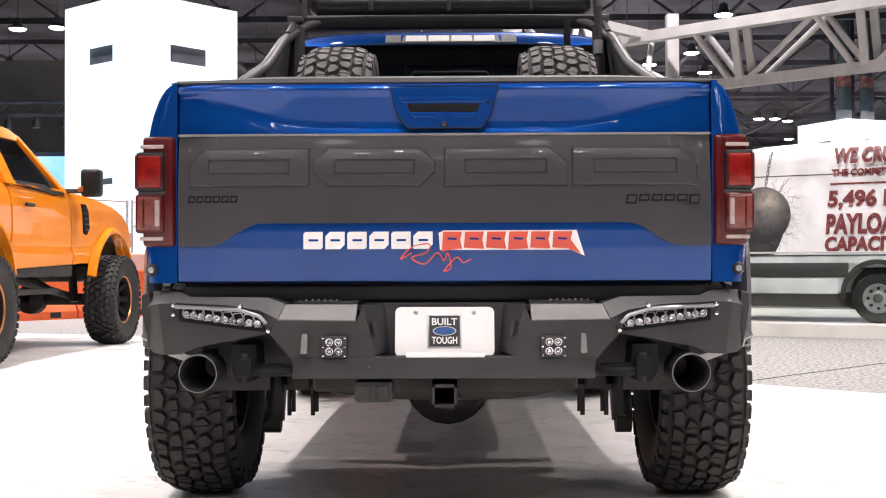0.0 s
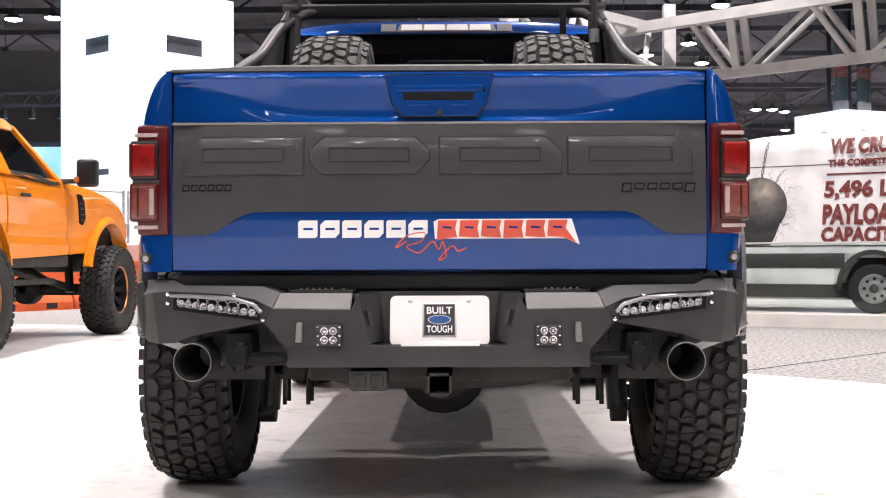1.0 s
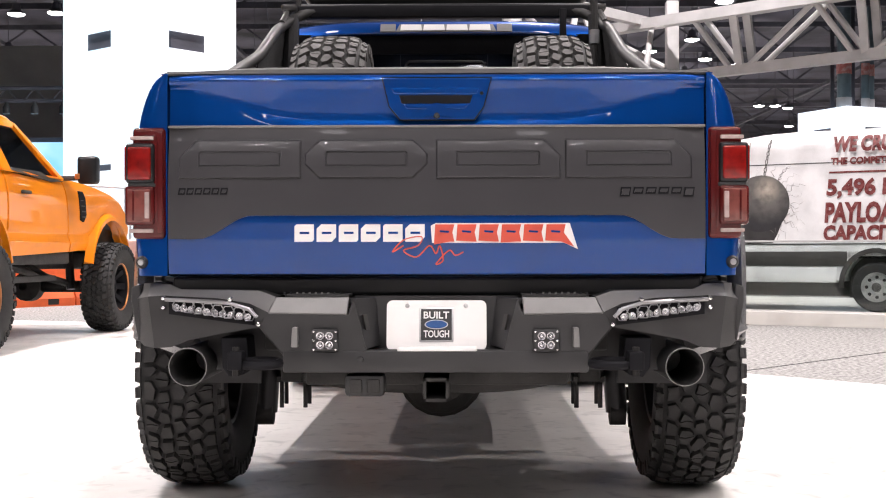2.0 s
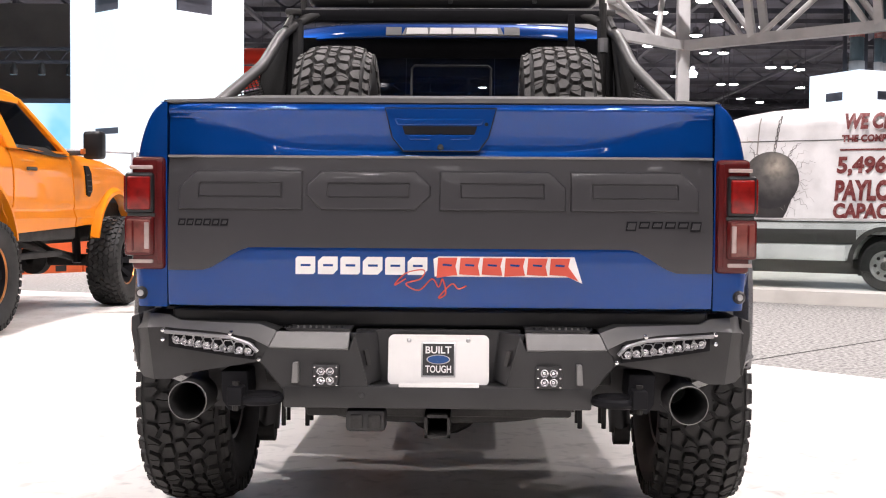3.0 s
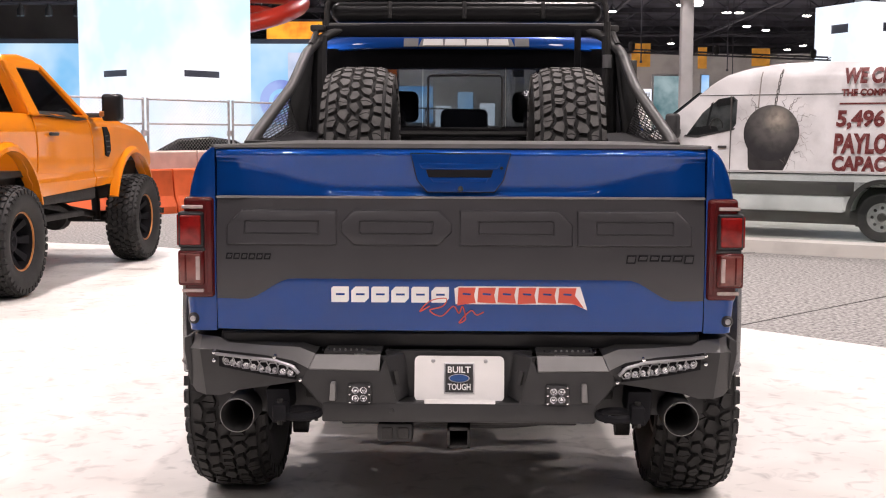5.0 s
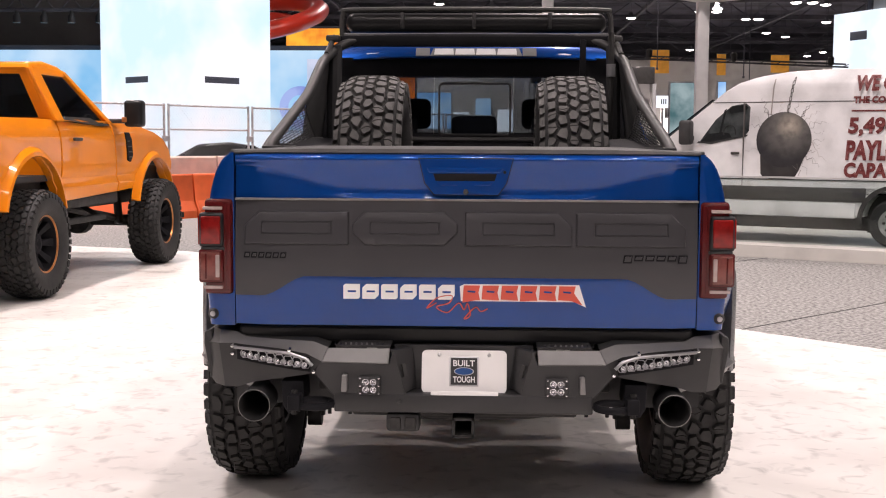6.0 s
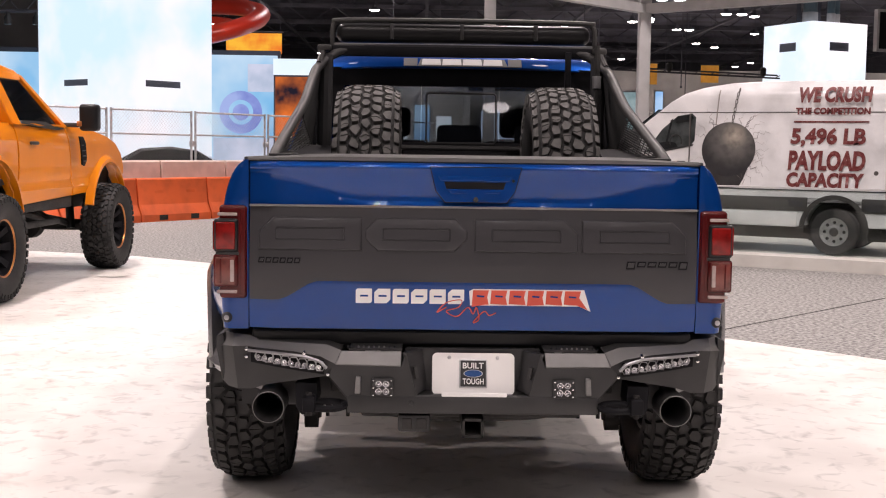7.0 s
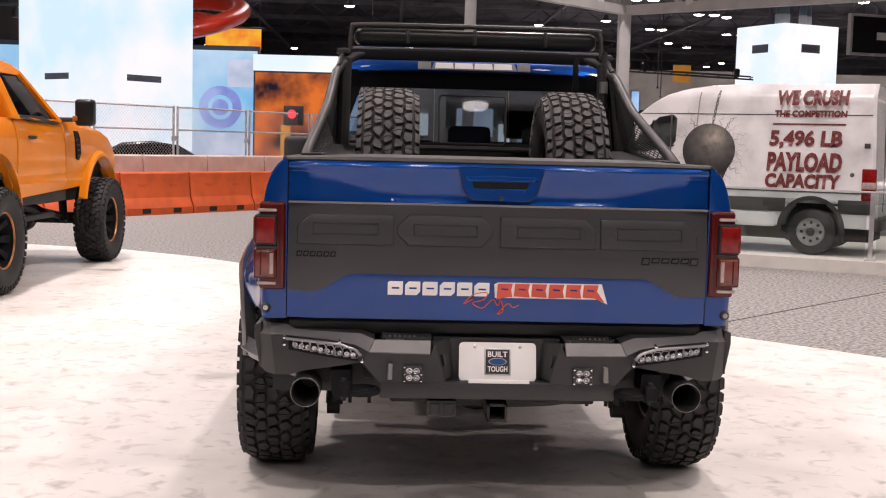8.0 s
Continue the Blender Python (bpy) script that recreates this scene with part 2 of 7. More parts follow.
def marbled(name, pale, mid, dark, rough):
    """A soft two-scale marbling with scattered scuffs."""
    m = bpy.data.materials.new(name)
    m.use_nodes = True
    nt = m.node_tree
    b = nt.nodes["Principled BSDF"]
    co = nt.nodes.new("ShaderNodeTexCoord")

    def mask(scale, detail, lo, hi, warp):
        n = nt.nodes.new("ShaderNodeTexNoise")
        n.inputs["Scale"].default_value, n.inputs["Detail"].default_value, n.inputs["Distortion"].default_value = scale, detail, warp
        r = nt.nodes.new("ShaderNodeMapRange")
        r.inputs["From Min"].default_value, r.inputs["From Max"].default_value = lo, hi
        nt.links.new(co.outputs["Object"], n.inputs["Vector"])
        nt.links.new(n.outputs["Fac"], r.inputs["Value"])
        return r.outputs["Result"]

    def mixed(fac, a, colour):
        x = nt.nodes.new("ShaderNodeMix")
        x.data_type = "RGBA"
        nt.links.new(fac, x.inputs["Factor"])
        if isinstance(a, tuple):
            x.inputs["A"].default_value = (*a, 1)
        else:
            nt.links.new(a, x.inputs["A"])
        x.inputs["B"].default_value = (*colour, 1)
        return x.outputs["Result"]

    tone = mixed(mask(1.6, 4, 0.42, 0.68, 0.4), pale, mid)
    tone = mixed(mask(8.5, 2.5, 0.54, 0.80, 0.8), tone, dark)
    nt.links.new(tone, b.inputs["Base Color"])
    gloss = mask(3.0, 3, 0.3, 0.7, 0.0)
    rr = nt.nodes.new("ShaderNodeMapRange")
    rr.inputs["To Min"].default_value, rr.inputs["To Max"].default_value = rough * 0.85, rough * 1.2
    nt.links.new(gloss, rr.inputs["Value"])
    nt.links.new(rr.outputs["Result"], b.inputs["Roughness"])
    return m


VINYL = marbled("white_marbled_vinyl", (0.70, 0.675, 0.64), (0.60, 0.575, 0.54), (0.38, 0.365, 0.345), 0.40)
CARPET = floor_material("grey_hall_carpet", (0.33, 0.32, 0.305), (0.07, 0.068, 0.066), 0.7, 26.0, 110, 0.35, 0.38, 0.64)
PALEFLOOR = floor_material("pale_stand_floor", (0.62, 0.60, 0.56), (0.52, 0.50, 0.47), 0.4, 2.0, 60, 0.01)


# ---- mesh helpers ----
def finish(name, bm, mat, smooth=35, bevel=0.0):
    me = bpy.data.meshes.new(name)
    bmesh.ops.recalc_face_normals(bm, faces=bm.faces)
    bm.to_mesh(me)
    bm.free()
    me.materials.append(mat)
    if smooth:
        me.shade_smooth()
        me.set_sharp_from_angle(angle=radians(smooth))
    return me


def part(name, bm, mat, parent=None, label="", smooth=35, bevel=0.0):
    ob = new(name, finish(name, bm, mat, smooth))
    if bevel:
        b = ob.modifiers.new("bevel", "BEVEL")
        b.width, b.segments, b.limit_method, b.angle_limit = bevel, 2, "ANGLE", radians(40)
    if parent is not None:
        ob.parent = parent
    if label:
        ob["label"] = label
    return ob


def shared(name, me, parent, m=None):
    ob = new(name, me)
    ob.parent = parent
    if m is not None:
        ob.matrix_basis = m
    return ob


def thing(name, m, label, category, group="", kind=""):
    ob = new(name)
    ob.matrix_basis = m
    ob.empty_display_size = 0.2
    return tagged(ob, label, category, group, kind)


def box(bm, x0, x1, y0, y1, z0, z1, bevel=0.0, seg=2):
    r = bmesh.ops.create_cube(bm, size=1)
    for v in r["verts"]:
        v.co = Vector(((x0 + x1) / 2 + v.co.x * (x1 - x0), (y0 + y1) / 2 + v.co.y * (y1 - y0), (z0 + z1) / 2 + v.co.z * (z1 - z0)))
    if bevel:
        es = list({e for v in r["verts"] for e in v.link_edges})
        bmesh.ops.bevel(bm, geom=es, offset=bevel, segments=seg, profile=0.5, affect="EDGES")
    return bm


def boxed(*a, **k):
    return box(bmesh.new(), *a, **k)


def loft(bm, rings, closed=True, caps=True):
    rows = [[bm.verts.new(p) for p in ring] for ring in rings]
    n = len(rows[0])
    for a, b in zip(rows, rows[1:]):
        for i in range(n if closed else n - 1):
            j = (i + 1) % n
            bm.faces.new((a[i], a[j], b[j], b[i]))
    if closed and caps:
        bm.faces.new(rows[0][::-1])
        bm.faces.new(rows[-1])
    return bm


def prism(bm, poly, axis, a, b, shift=None):
    """A polygon of two coordinates drawn out along an axis from a to b."""
    def at(p, w):
        q = {"x": (w, p[0], p[1]), "y": (p[0], w, p[1]), "z": (p[0], p[1], w)}[axis]
        return shift(q) if shift else q
    return loft(bm, [[at(p, a) for p in poly], [at(p, b) for p in poly]])


def prismed(poly, axis, a, b, shift=None):
    return prism(bmesh.new(), poly, axis, a, b, shift)


def tube(bm, points, r, n=10, caps=True):
    pts = [Vector(p) for p in points]
    rings = []
    up = None
    for i, p in enumerate(pts):
        d = (pts[min(i + 1, len(pts) - 1)] - pts[max(i - 1, 0)]).normalized()
        if up is None:
            up = d.orthogonal().normalized()
        side = d.cross(up).normalized()
        up = side.cross(d).normalized()
        rad = r[i] if isinstance(r, (list, tuple)) else r
        rings.append([p + rad * (math.cos(2 * math.pi * k / n) * up + math.sin(2 * math.pi * k / n) * side) for k in range(n)])
    return loft(bm, rings, True, caps)


def tubed(points, r, n=10):
    return tube(bmesh.new(), points, r, n)


def curve_points(points, steps=6):
    """A smooth line through points."""
    pts = [Vector(p) for p in points]
    pts = [2 * pts[0] - pts[1]] + pts + [2 * pts[-1] - pts[-2]]
    out = []
    for i in range(1, len(pts) - 2):
        p0, p1, p2, p3 = pts[i - 1:i + 3]
        for k in range(steps):
            t = k / steps
            out.append(0.5 * (2 * p1 + (p2 - p0) * t + (2 * p0 - 5 * p1 + 4 * p2 - p3) * t * t + (3 * p1 - p0 - 3 * p2 + p3) * t ** 3))
    return out + [pts[-2]]


def lathe(bm, profile, axis="x", n=32, centre=(0, 0, 0), closed=False):
    """profile: pairs (along the axis, radius)."""
    rings = []
    for k in range(n):
        a = 2 * math.pi * k / n
        ring = []
        for u, r in profile:
            c, s = r * math.cos(a), r * math.sin(a)
            q = {"x": (u, c, s), "y": (c, u, s), "z": (c, s, u)}[axis]
            ring.append(tuple(q[i] + centre[i] for i in range(3)))
        rings.append(ring)
    rings.append(rings[0])
    rows = [[bm.verts.new(p) for p in ring] for ring in rings[:-1]]
    rows.append(rows[0])
    m = len(profile)
    for a, b in zip(rows, rows[1:]):
        for i in range(m if closed else m - 1):
            j = (i + 1) % m
            bm.faces.new((a[i], a[j], b[j], b[i]))
    return bm


def lathed(*a, **k):
    return lathe(bmesh.new(), *a, **k)


def arc(cx, cy, r, a0, a1, n=12):
    return [(cx + r * math.cos(radians(a0 + (a1 - a0) * k / n)), cy + r * math.sin(radians(a0 + (a1 - a0) * k / n))) for k in range(n + 1)]


def smoothstep(a, b, x):
    t = min(1.0, max(0.0, (x - a) / (b - a)))
    return t * t * (3 - 2 * t)


def text_bm(words, x0, x1, z0, z1, y, lean=0.0, weight=0.055):
    """Words as flat letters that fill the box from (x0, z0) to (x1, z1), seen from -y."""
    cu = bpy.data.curves.new("words", "FONT")
    cu.body, cu.extrude, cu.resolution_u = words, 0.0, 3
    cu.offset = weight
    ob = new("words", cu)
    me = bpy.data.meshes.new_from_object(ob.evaluated_get(bpy.context.evaluated_depsgraph_get()))
    bpy.data.objects.remove(ob)
    bpy.data.curves.remove(cu)
    bm = bmesh.new()
    bm.from_mesh(me)
    bpy.data.meshes.remove(me)
    xs, ys = [v.co.x for v in bm.verts], [v.co.y for v in bm.verts]
    ax, bx, ay, by = min(xs), max(xs), min(ys), max(ys)
    for v in bm.verts:
        u, w = (v.co.x - ax) / (bx - ax), (v.co.y - ay) / (by - ay)
        v.co = Vector((x0 + u * (x1 - x0) + lean * w * (z1 - z0), y, z0 + w * (z1 - z0)))
    return bm


def ball_picture():
    """A printed grey ball: pale above the middle, dark at the foot."""
    m = material("printed_ball", (0.9, 0.88, 0.85), 0.45, 0, 0.2, 9, 60, 0.02, tint=(0.30, 0.30, 0.31))
    nt = m.node_tree
    co = nt.nodes.new("ShaderNodeTexCoord")
    mp = nt.nodes.new("ShaderNodeMapping")
    mp.inputs["Location"].default_value = (1.62, 0.0, -1.86)
    mp.inputs["Scale"].default_value = (1.0, 0.0, 1.0)
    ln = nt.nodes.new("ShaderNodeVectorMath")
    ln.operation = "LENGTH"
    rp = nt.nodes.new("ShaderNodeValToRGB")
    e = rp.color_ramp.elements
    e[0].position, e[0].color = 0.0, (0.36, 0.32, 0.27, 1)
    e[1].position, e[1].color = 0.55, (0.016, 0.016, 0.019, 1)
    mid = e.new(0.22)
    mid.color = (0.105, 0.10, 0.095, 1)
    mul = nt.nodes.new("ShaderNodeMix")
    mul.data_type, mul.blend_type = "RGBA", "MULTIPLY"
    mul.inputs["Factor"].default_value = 0.85
    b = nt.nodes["Principled BSDF"]
    grain = b.inputs["Base Color"].links[0].from_socket
    br = nt.nodes.new("ShaderNodeMix")
    br.data_type, br.blend_type = "RGBA", "ADD"
    br.inputs["Factor"].default_value = 1.0
    br.inputs["B"].default_value = (0.25, 0.25, 0.25, 1)
    nt.links.new(grain, br.inputs["A"])
    nt.links.new(co.outputs["Object"], mp.inputs["Vector"])
    nt.links.new(mp.outputs["Vector"], ln.inputs[0])
    nt.links.new(ln.outputs["Value"], rp.inputs[0])
    nt.links.new(rp.outputs[0], mul.inputs["A"])
    nt.links.new(br.outputs["Result"], mul.inputs["B"])
    nt.links.new(mul.outputs["Result"], b.inputs["Base Color"])
    return m


BALLPIC = ball_picture()


# ---- large structure ----
def flat(name, poly, z, depth, mat, label, category):
    ob = part(name, prismed(poly, "z", z - depth, z), mat, None, "", 0)
    return tagged(ob, label, category, "", "structure")


flat("floor", ((-90, -40), (90, -40), (90, 160), (-90, 160)), 0.0, 0.3, CARPET, "speckled grey hall carpet round the display stands", "floor")
flat("stand_floor", ((-25, 15.2), (-8, 13.3), (-5.8, 12.62), (-4.1, 12.0), (-2.95, 11.15), (2.3, 5.32), (3.05, 4.55), (4.6, 2.9), (8.5, -2.0), (8.0, -7.5), (-25, -7.5)), 0.012, 0.011, VINYL, "white marbled vinyl stand floor under the pickups", "floor")
for k in range(-2, 4):
    a = Vector((2.6 + 2.3 * k, 6.02 - 2.25 * k, 0))
    d, w = Vector((0.696, 0.718, 0)) * 9.0, Vector((0.718, -0.696, 0)) * 0.006
    flat("floor_seam", [(p.x, p.y) for p in (a - d * 0.1 - w, a - d * 0.1 + w, a + d + w, a + d - w)], 0.004, 0.004, UNDER, "thin dark seam in the hall carpet", "floor seam")
VD, VN = Vector((0.866, -0.5, 0)), Vector((0.5, 0.866, 0))
VP = Vector((5.33, 11.6, 0))
pale = [VP + VD * a + VN * b for a, b in ((-7, -0.55), (9, -0.55), (9, 5), (-7, 5))]
flat("van_platform", [(p.x, p.y) for p in pale], 0.165, 0.164, PALEFLOOR, "pale low platform with a white riser under the van", "platform")

hall = (("wall_north", (-91, 91, 150, 151, 0, 15)), ("wall_south", (-91, 91, -31, -30, 0, 15)), ("wall_east", (90, 91, -30, 150, 0, 15)), ("wall_west", (-91, -90, -30, 150, 0, 15)))
for nm, b in hall:
    tagged(part(nm, boxed(*b), HALLDARK, None, "", 0), "dark grey wall closing the exhibition hall", "wall", "", "structure")
ceiling_bm = boxed(-91, 91, -31, 151, 14.0, 14.3)
tagged(part("ceiling", ceiling_bm, CEIL, None, "", 0), "dark high ceiling of the exhibition hall", "ceiling", "", "structure")
bm = bmesh.new()
for k in range(14):
    y = -24 + k * 12.5
    for z in (12.2, 13.6):
        box(bm, -90, 90, y - 0.14, y + 0.14, z - 0.14, z + 0.14)
    for j in range(45):
        x = -90 + j * 4
        tube(bm, ((x, y, 12.2), (x + 2, y, 13.6), (x + 4, y, 12.2)), 0.08, 4)
for k in range(15):
    x = -84 + k * 12
    box(bm, x - 0.12, x + 0.12, -30, 150, 11.9, 12.1)
tagged(part("roof_trusses", bm, BEAM, None, "", 0), "dark steel roof trusses spanning the hall", "roof truss", "", "stuff")


def high_bay():
    lamp = thing("ceiling_light", pose(0, 0, 0), "round high-bay lamp hanging from the dark ceiling", "ceiling light", "high-bay lamps")
    part("housing", lathed(((0.5, 0.05), (0.45, 0.16), (0.2, 0.2), (0.05, 0.36), (0.02, 0.36)), "z", 16), BEAM, lamp)
    part("diffuser", lathed(((-0.07, 0.0), (-0.06, 0.18), (-0.03, 0.30), (0.02, 0.36)), "z", 16), LAMPGLOW, lamp, "glowing white diffuser")
    part("cable", tubed(((0, 0, 0.5), (0, 0, 3.4)), 0.02, 5), BEAM, lamp)
    return lamp


bay = high_bay()
rnd = random.Random(5)
spots = []
for j in range(9):
    for i in range(-4, 8):
        x, y = i * 9.5 + (j % 2) * 4.0 + rnd.uniform(-0.8, 0.8) + 0.08 * j * i, 46 + j * 12 + rnd.uniform(-1.5, 1.5)
        for dx in (0, 1.7):
            if rnd.random() < 0.42:
                spots.append((x + dx, y, 11.1 + rnd.uniform(-0.3, 0.3)))
for x, y, pair in ((14.8, 72.4, 1.1), (20.7, 79.8, 1.1), (15.2, 85.6, 1.2), (20.6, 91.0, 0), (26.4, 93.3, 1.2), (9.6, 57.1, 0), (15.0, 61.6, 0.9), (11.1, 53.8, 0), (12.8, 64.9, 0)):
    spots += [(x + dx, y, 11.05) for dx in ((0, pair) if pair else (0,))]
for j in range(6):
    for i in range(-4, 5):
        spots.append((5.2 * i + 2.1 * (j % 2) + rnd.uniform(-0.5, 0.5), -27 + 5.6 * j + rnd.uniform(-0.6, 0.6), 11.0))
bay.matrix_basis = pose(*spots[0])
for s in spots[1:]:
    copy_thing(bay, pose(*s))

# partitions and banners far behind the van
wall_bm = boxed(-12.0, 60.0, 95.0, 95.4, 0, 8.2)
tagged(part("partition", wall_bm, HALLGREY, None, "", 0), "plain grey partition at the back of the hall", "partition", "", "structure")
wall_bm = boxed(-40.0, -9.5, 44.0, 44.3, 0, 9.2)
tagged(part("partition", wall_bm, HALLGREY, None, "", 0), "tall grey-brown partition behind the video wall", "partition", "", "structure")
for x, z, w, h in ((13.5, 7.08, 1.5, 1.85), (18.4, 6.94, 0.72, 1.68), (23.05, 7.15, 1.45, 1.4)):
    b = thing("banner", pose(x, 94.0, z), "plain yellow banner hanging at the back wall", "banner", "yellow banners")
    part("cloth", boxed(-w / 2, w / 2, 0, 0.03, 0, h), YELLOW, b)
    part("rod", tubed(((-w / 2 - 0.1, 0.01, h + 0.03), (w / 2 + 0.1, 0.01, h + 0.03)), 0.03, 6), BEAM, b)
    part("wire", tubed(((0, 0.01, h + 0.03), (0, 0.01, 14.0 - z)), 0.012, 4), BEAM, b)
pan = thing("poster_panel", pose(5.52, 30.0, 0), "teal poster panel standing on the floor", "poster")
part("frame", boxed(-0.47, 0.47, 0, 0.12, 0, 3.25, 0.02), ALU, pan)
# The poster emits a little by itself, added to brighten it.
part("poster", boxed(-0.43, 0.43, -0.014, -0.004, 0.3, 3.20), TEALPIC, pan, "teal patterned poster given its own glow")
sb = thing("sign_post", pose(6.71, 31.0, 0), "slim grey sign post with a glowing blue face", "sign")
part("post", boxed(-0.14, 0.14, 0, 0.12, 0, 3.32, 0.015), HALLGREY, sb)
part("sign_face", boxed(-0.11, 0.11, -0.014, -0.004, 2.35, 3.28), BLUESCREEN, sb, "glowing blue sign face", 0)
for k in range(3):
    part("sign_bar", boxed(-0.08 + 0.055 * k, -0.04 + 0.055 * k, -0.022, -0.015, 2.55, 2.72), TOWERSOFT, sb, "plain white bar", 0)
nb = thing("notice_board", pose(5.02, 31.0, 0), "white notice board on a grey post", "notice board")
part("post", boxed(-0.03, 0.03, 0, 0.05, 0, 2.56, 0.008), ALU, nb)
# Plain white sheet, made to emit so that it reads bright.
part("board", boxed(-0.19, 0.19, -0.03, -0.004, 2.53, 2.88, 0.006), TOWERSOFT, nb, "white board given its own glow")
for k in range(3):
    part("text_bar", boxed(-0.05 + 0.06 * k, -0.02 + 0.06 * k, -0.036, -0.031, 2.64, 2.78), CLADDING, nb, "plain dark bar", 0)
track = thing("lighting_track", pose(8.4, 38.0, 4.28), "thin dark lighting track hanging on wires", "lighting track")
part("rail", tubed(((-3.9, 0, 0.16), (3.9, 0, -0.14)), 0.03, 6), BEAM, track)
part("rail", tubed(((-3.9, 0.3, 0.28), (3.9, 0.3, -0.02)), 0.03, 6), BEAM, track)
for k in range(14):
    x = -3.7 + 0.57 * k
    part("rung", tubed(((x, 0, 0.152 - 0.0385 * (x + 3.7)), (x + 0.28, 0.3, 0.262 - 0.0385 * (x + 3.7))), 0.016, 5), BEAM, track)
for x in (-3.0, -0.1, 3.2):
    part("wire", tubed(((x, 0.15, 0.17 - 0.0385 * (x + 3.7)), (x, 0.15, 9.7)), 0.012, 4), BEAM, track)
    part("spot_head", lathed(((-0.16, 0.05), (-0.12, 0.10), (0.10, 0.11), (0.16, 0.06)), "z", 12, (x + 0.1, -0.02, 0.34 - 0.0385 * (x + 3.7))), CLADDING, track, "black spotlight head")


for x, y in ((3.9, 24.0), (6.6, 27.5), (7.9, 33.0), (-1.2, 36.0)):
    w = thing("hanging_cable", pose(x, y, 3.2), "thin dark cable hanging from the hall ceiling", "cable", "hanging cables")
    part("wire", tubed(((0, 0, 0.06), (0, 0, 10.8)), 0.014, 5), BEAM, w)
    part("hook", lathed(((0.0, 0.0), (0.01, 0.03), (0.05, 0.03), (0.07, 0.012)), "z", 8), BEAM, w, "small steel hook")


sign = thing("hanging_sign", pose(10.42, 24.0, 3.95, 0, 0, 14), "black sign with a white frame hanging on wires", "sign")
part("panel", boxed(0.05, 2.35, 0.0, 0.10, 0.06, 0.92), RIM, sign, "black sign face", 0)
for b in ((0.0, 2.4, 0.0, 0.06), (0.0, 2.4, 0.92, 0.98), (0.0, 0.06, 0.06, 0.92), (2.34, 2.4, 0.06, 0.92)):
    part("frame_bar", boxed(b[0], b[1], -0.03, 0.11, b[2], b[3]), TRUSS, sign, "white frame bar", 0)
for k in range(3):
    part("sign_bar", boxed(0.75 + 0.42 * k, 1.08 + 0.42 * k, -0.02, -0.004, 0.38, 0.56), WHITEDECAL, sign, "plain white bar", 0)
for x in (0.4, 2.0):
    part("wire", tubed(((x, 0.05, 0.98), (x, 0.05, 10.06)), 0.012, 5), BEAM, sign)
yb = thing("banner", pose(-5.4, 33.0, 4.35), "yellow and orange banner hanging behind the red ring", "banner", "yellow banners")
# Emission added to the cloth, as it stays dim without it.
part("cloth", boxed(-0.85, 0.85, 0, 0.03, 0, 0.62), YELLOWPRINT, yb, "yellow and orange cloth given its own glow", 0)
part("rod", tubed(((-0.9, 0.015, 0.65), (0.9, 0.015, 0.65)), 0.03, 6), BEAM, yb)
for x in (-0.8, 0.8):
    part("wire", tubed(((x, 0.015, 0.65), (x, 0.015, 9.6)), 0.012, 4), BEAM, yb)
wp = thing("warning_post", pose(-3.15, 26.0, 0), "yellow post with a red lamp on a black box", "warning post")
part("post", boxed(-0.12, 0.12, -0.08, 0.08, 0, 1.95, 0.02), YELLOW, wp)
part("lamp_box", boxed(-0.05, 0.45, -0.10, 0.10, 1.96, 2.45, 0.03), BLACKPL, wp, "black lamp box")
part("lamp", lathed(((-0.13, 0.0), (-0.12, 0.09), (-0.10, 0.11)), "y", 16, (0.16, 0, 2.24)), REDLAMP, wp, "glowing red lamp")


def booth(x, y, w, h, label, screen):
    b = thing("exhibition_booth", pose(x, y, 0), label, "booth", "far booths")
    part("back_wall", boxed(-w / 2, w / 2, 0.0, 0.15, 0, h, 0.02), HALLGREY, b)
    part("fascia", boxed(-w / 2, w / 2, -1.6, -1.45, h - 0.75, h, 0.02), CLADDING, b, "dark sign band")
    for sx in (-1, 1):
        part("post", boxed(sx * w / 2 - 0.08, sx * w / 2 + 0.08, -1.6, -1.44, 0, h - 0.75, 0.01), TRUSS, b)
    part("counter", boxed(-w * 0.3, w * 0.3, -1.4, -0.9, 0, 1.1, 0.03), PALEFLOOR, b, "pale counter")
    for k, (u, z0, z1) in enumerate(((-0.02, 1.5, 2.6), (0.14, 1.3, 3.1), (0.30, 1.9, 2.7))):
        part("light_panel", boxed(w * u, w * u + 0.55, -0.06, -0.01, z0, z1), TOWERSOFT if k != 1 else screen, b, "softly glowing panel", 0)
    part("screen", boxed(-w * 0.38, -w * 0.38 + 1.7, -0.06, -0.01, 2.0, 3.3), screen, b, "glowing screen", 0)
    for k in range(3):
        part("sign_bar", boxed(-w * 0.25 + k * w * 0.17, -w * 0.25 + k * w * 0.17 + w * 0.13, -1.63, -1.605, h - 0.5, h - 0.25), YELLOW if k == 1 else PADS, b, "plain sign bar", 0)


for x, y, w, h, lab, scr in ((-1.2, 40.0, 5.0, 4.6, "pale exhibition booth with a dark sign band", BLUESCREEN), (4.6, 52.0, 5.5, 4.9, "grey exhibition booth with a counter", PALEPIC), (-6.5, 58.0, 6.0, 4.3, "tall pale booth beside the video wall", BLUESCREEN), (12.5, 62.0, 6.5, 3.6, "pale booth far behind the van", PALEPIC), (1.8, 70.0, 7.0, 6.2, "wide grey booth at the back of the hall", PALEPIC)):
    booth(x, y, w, h, lab, scr)


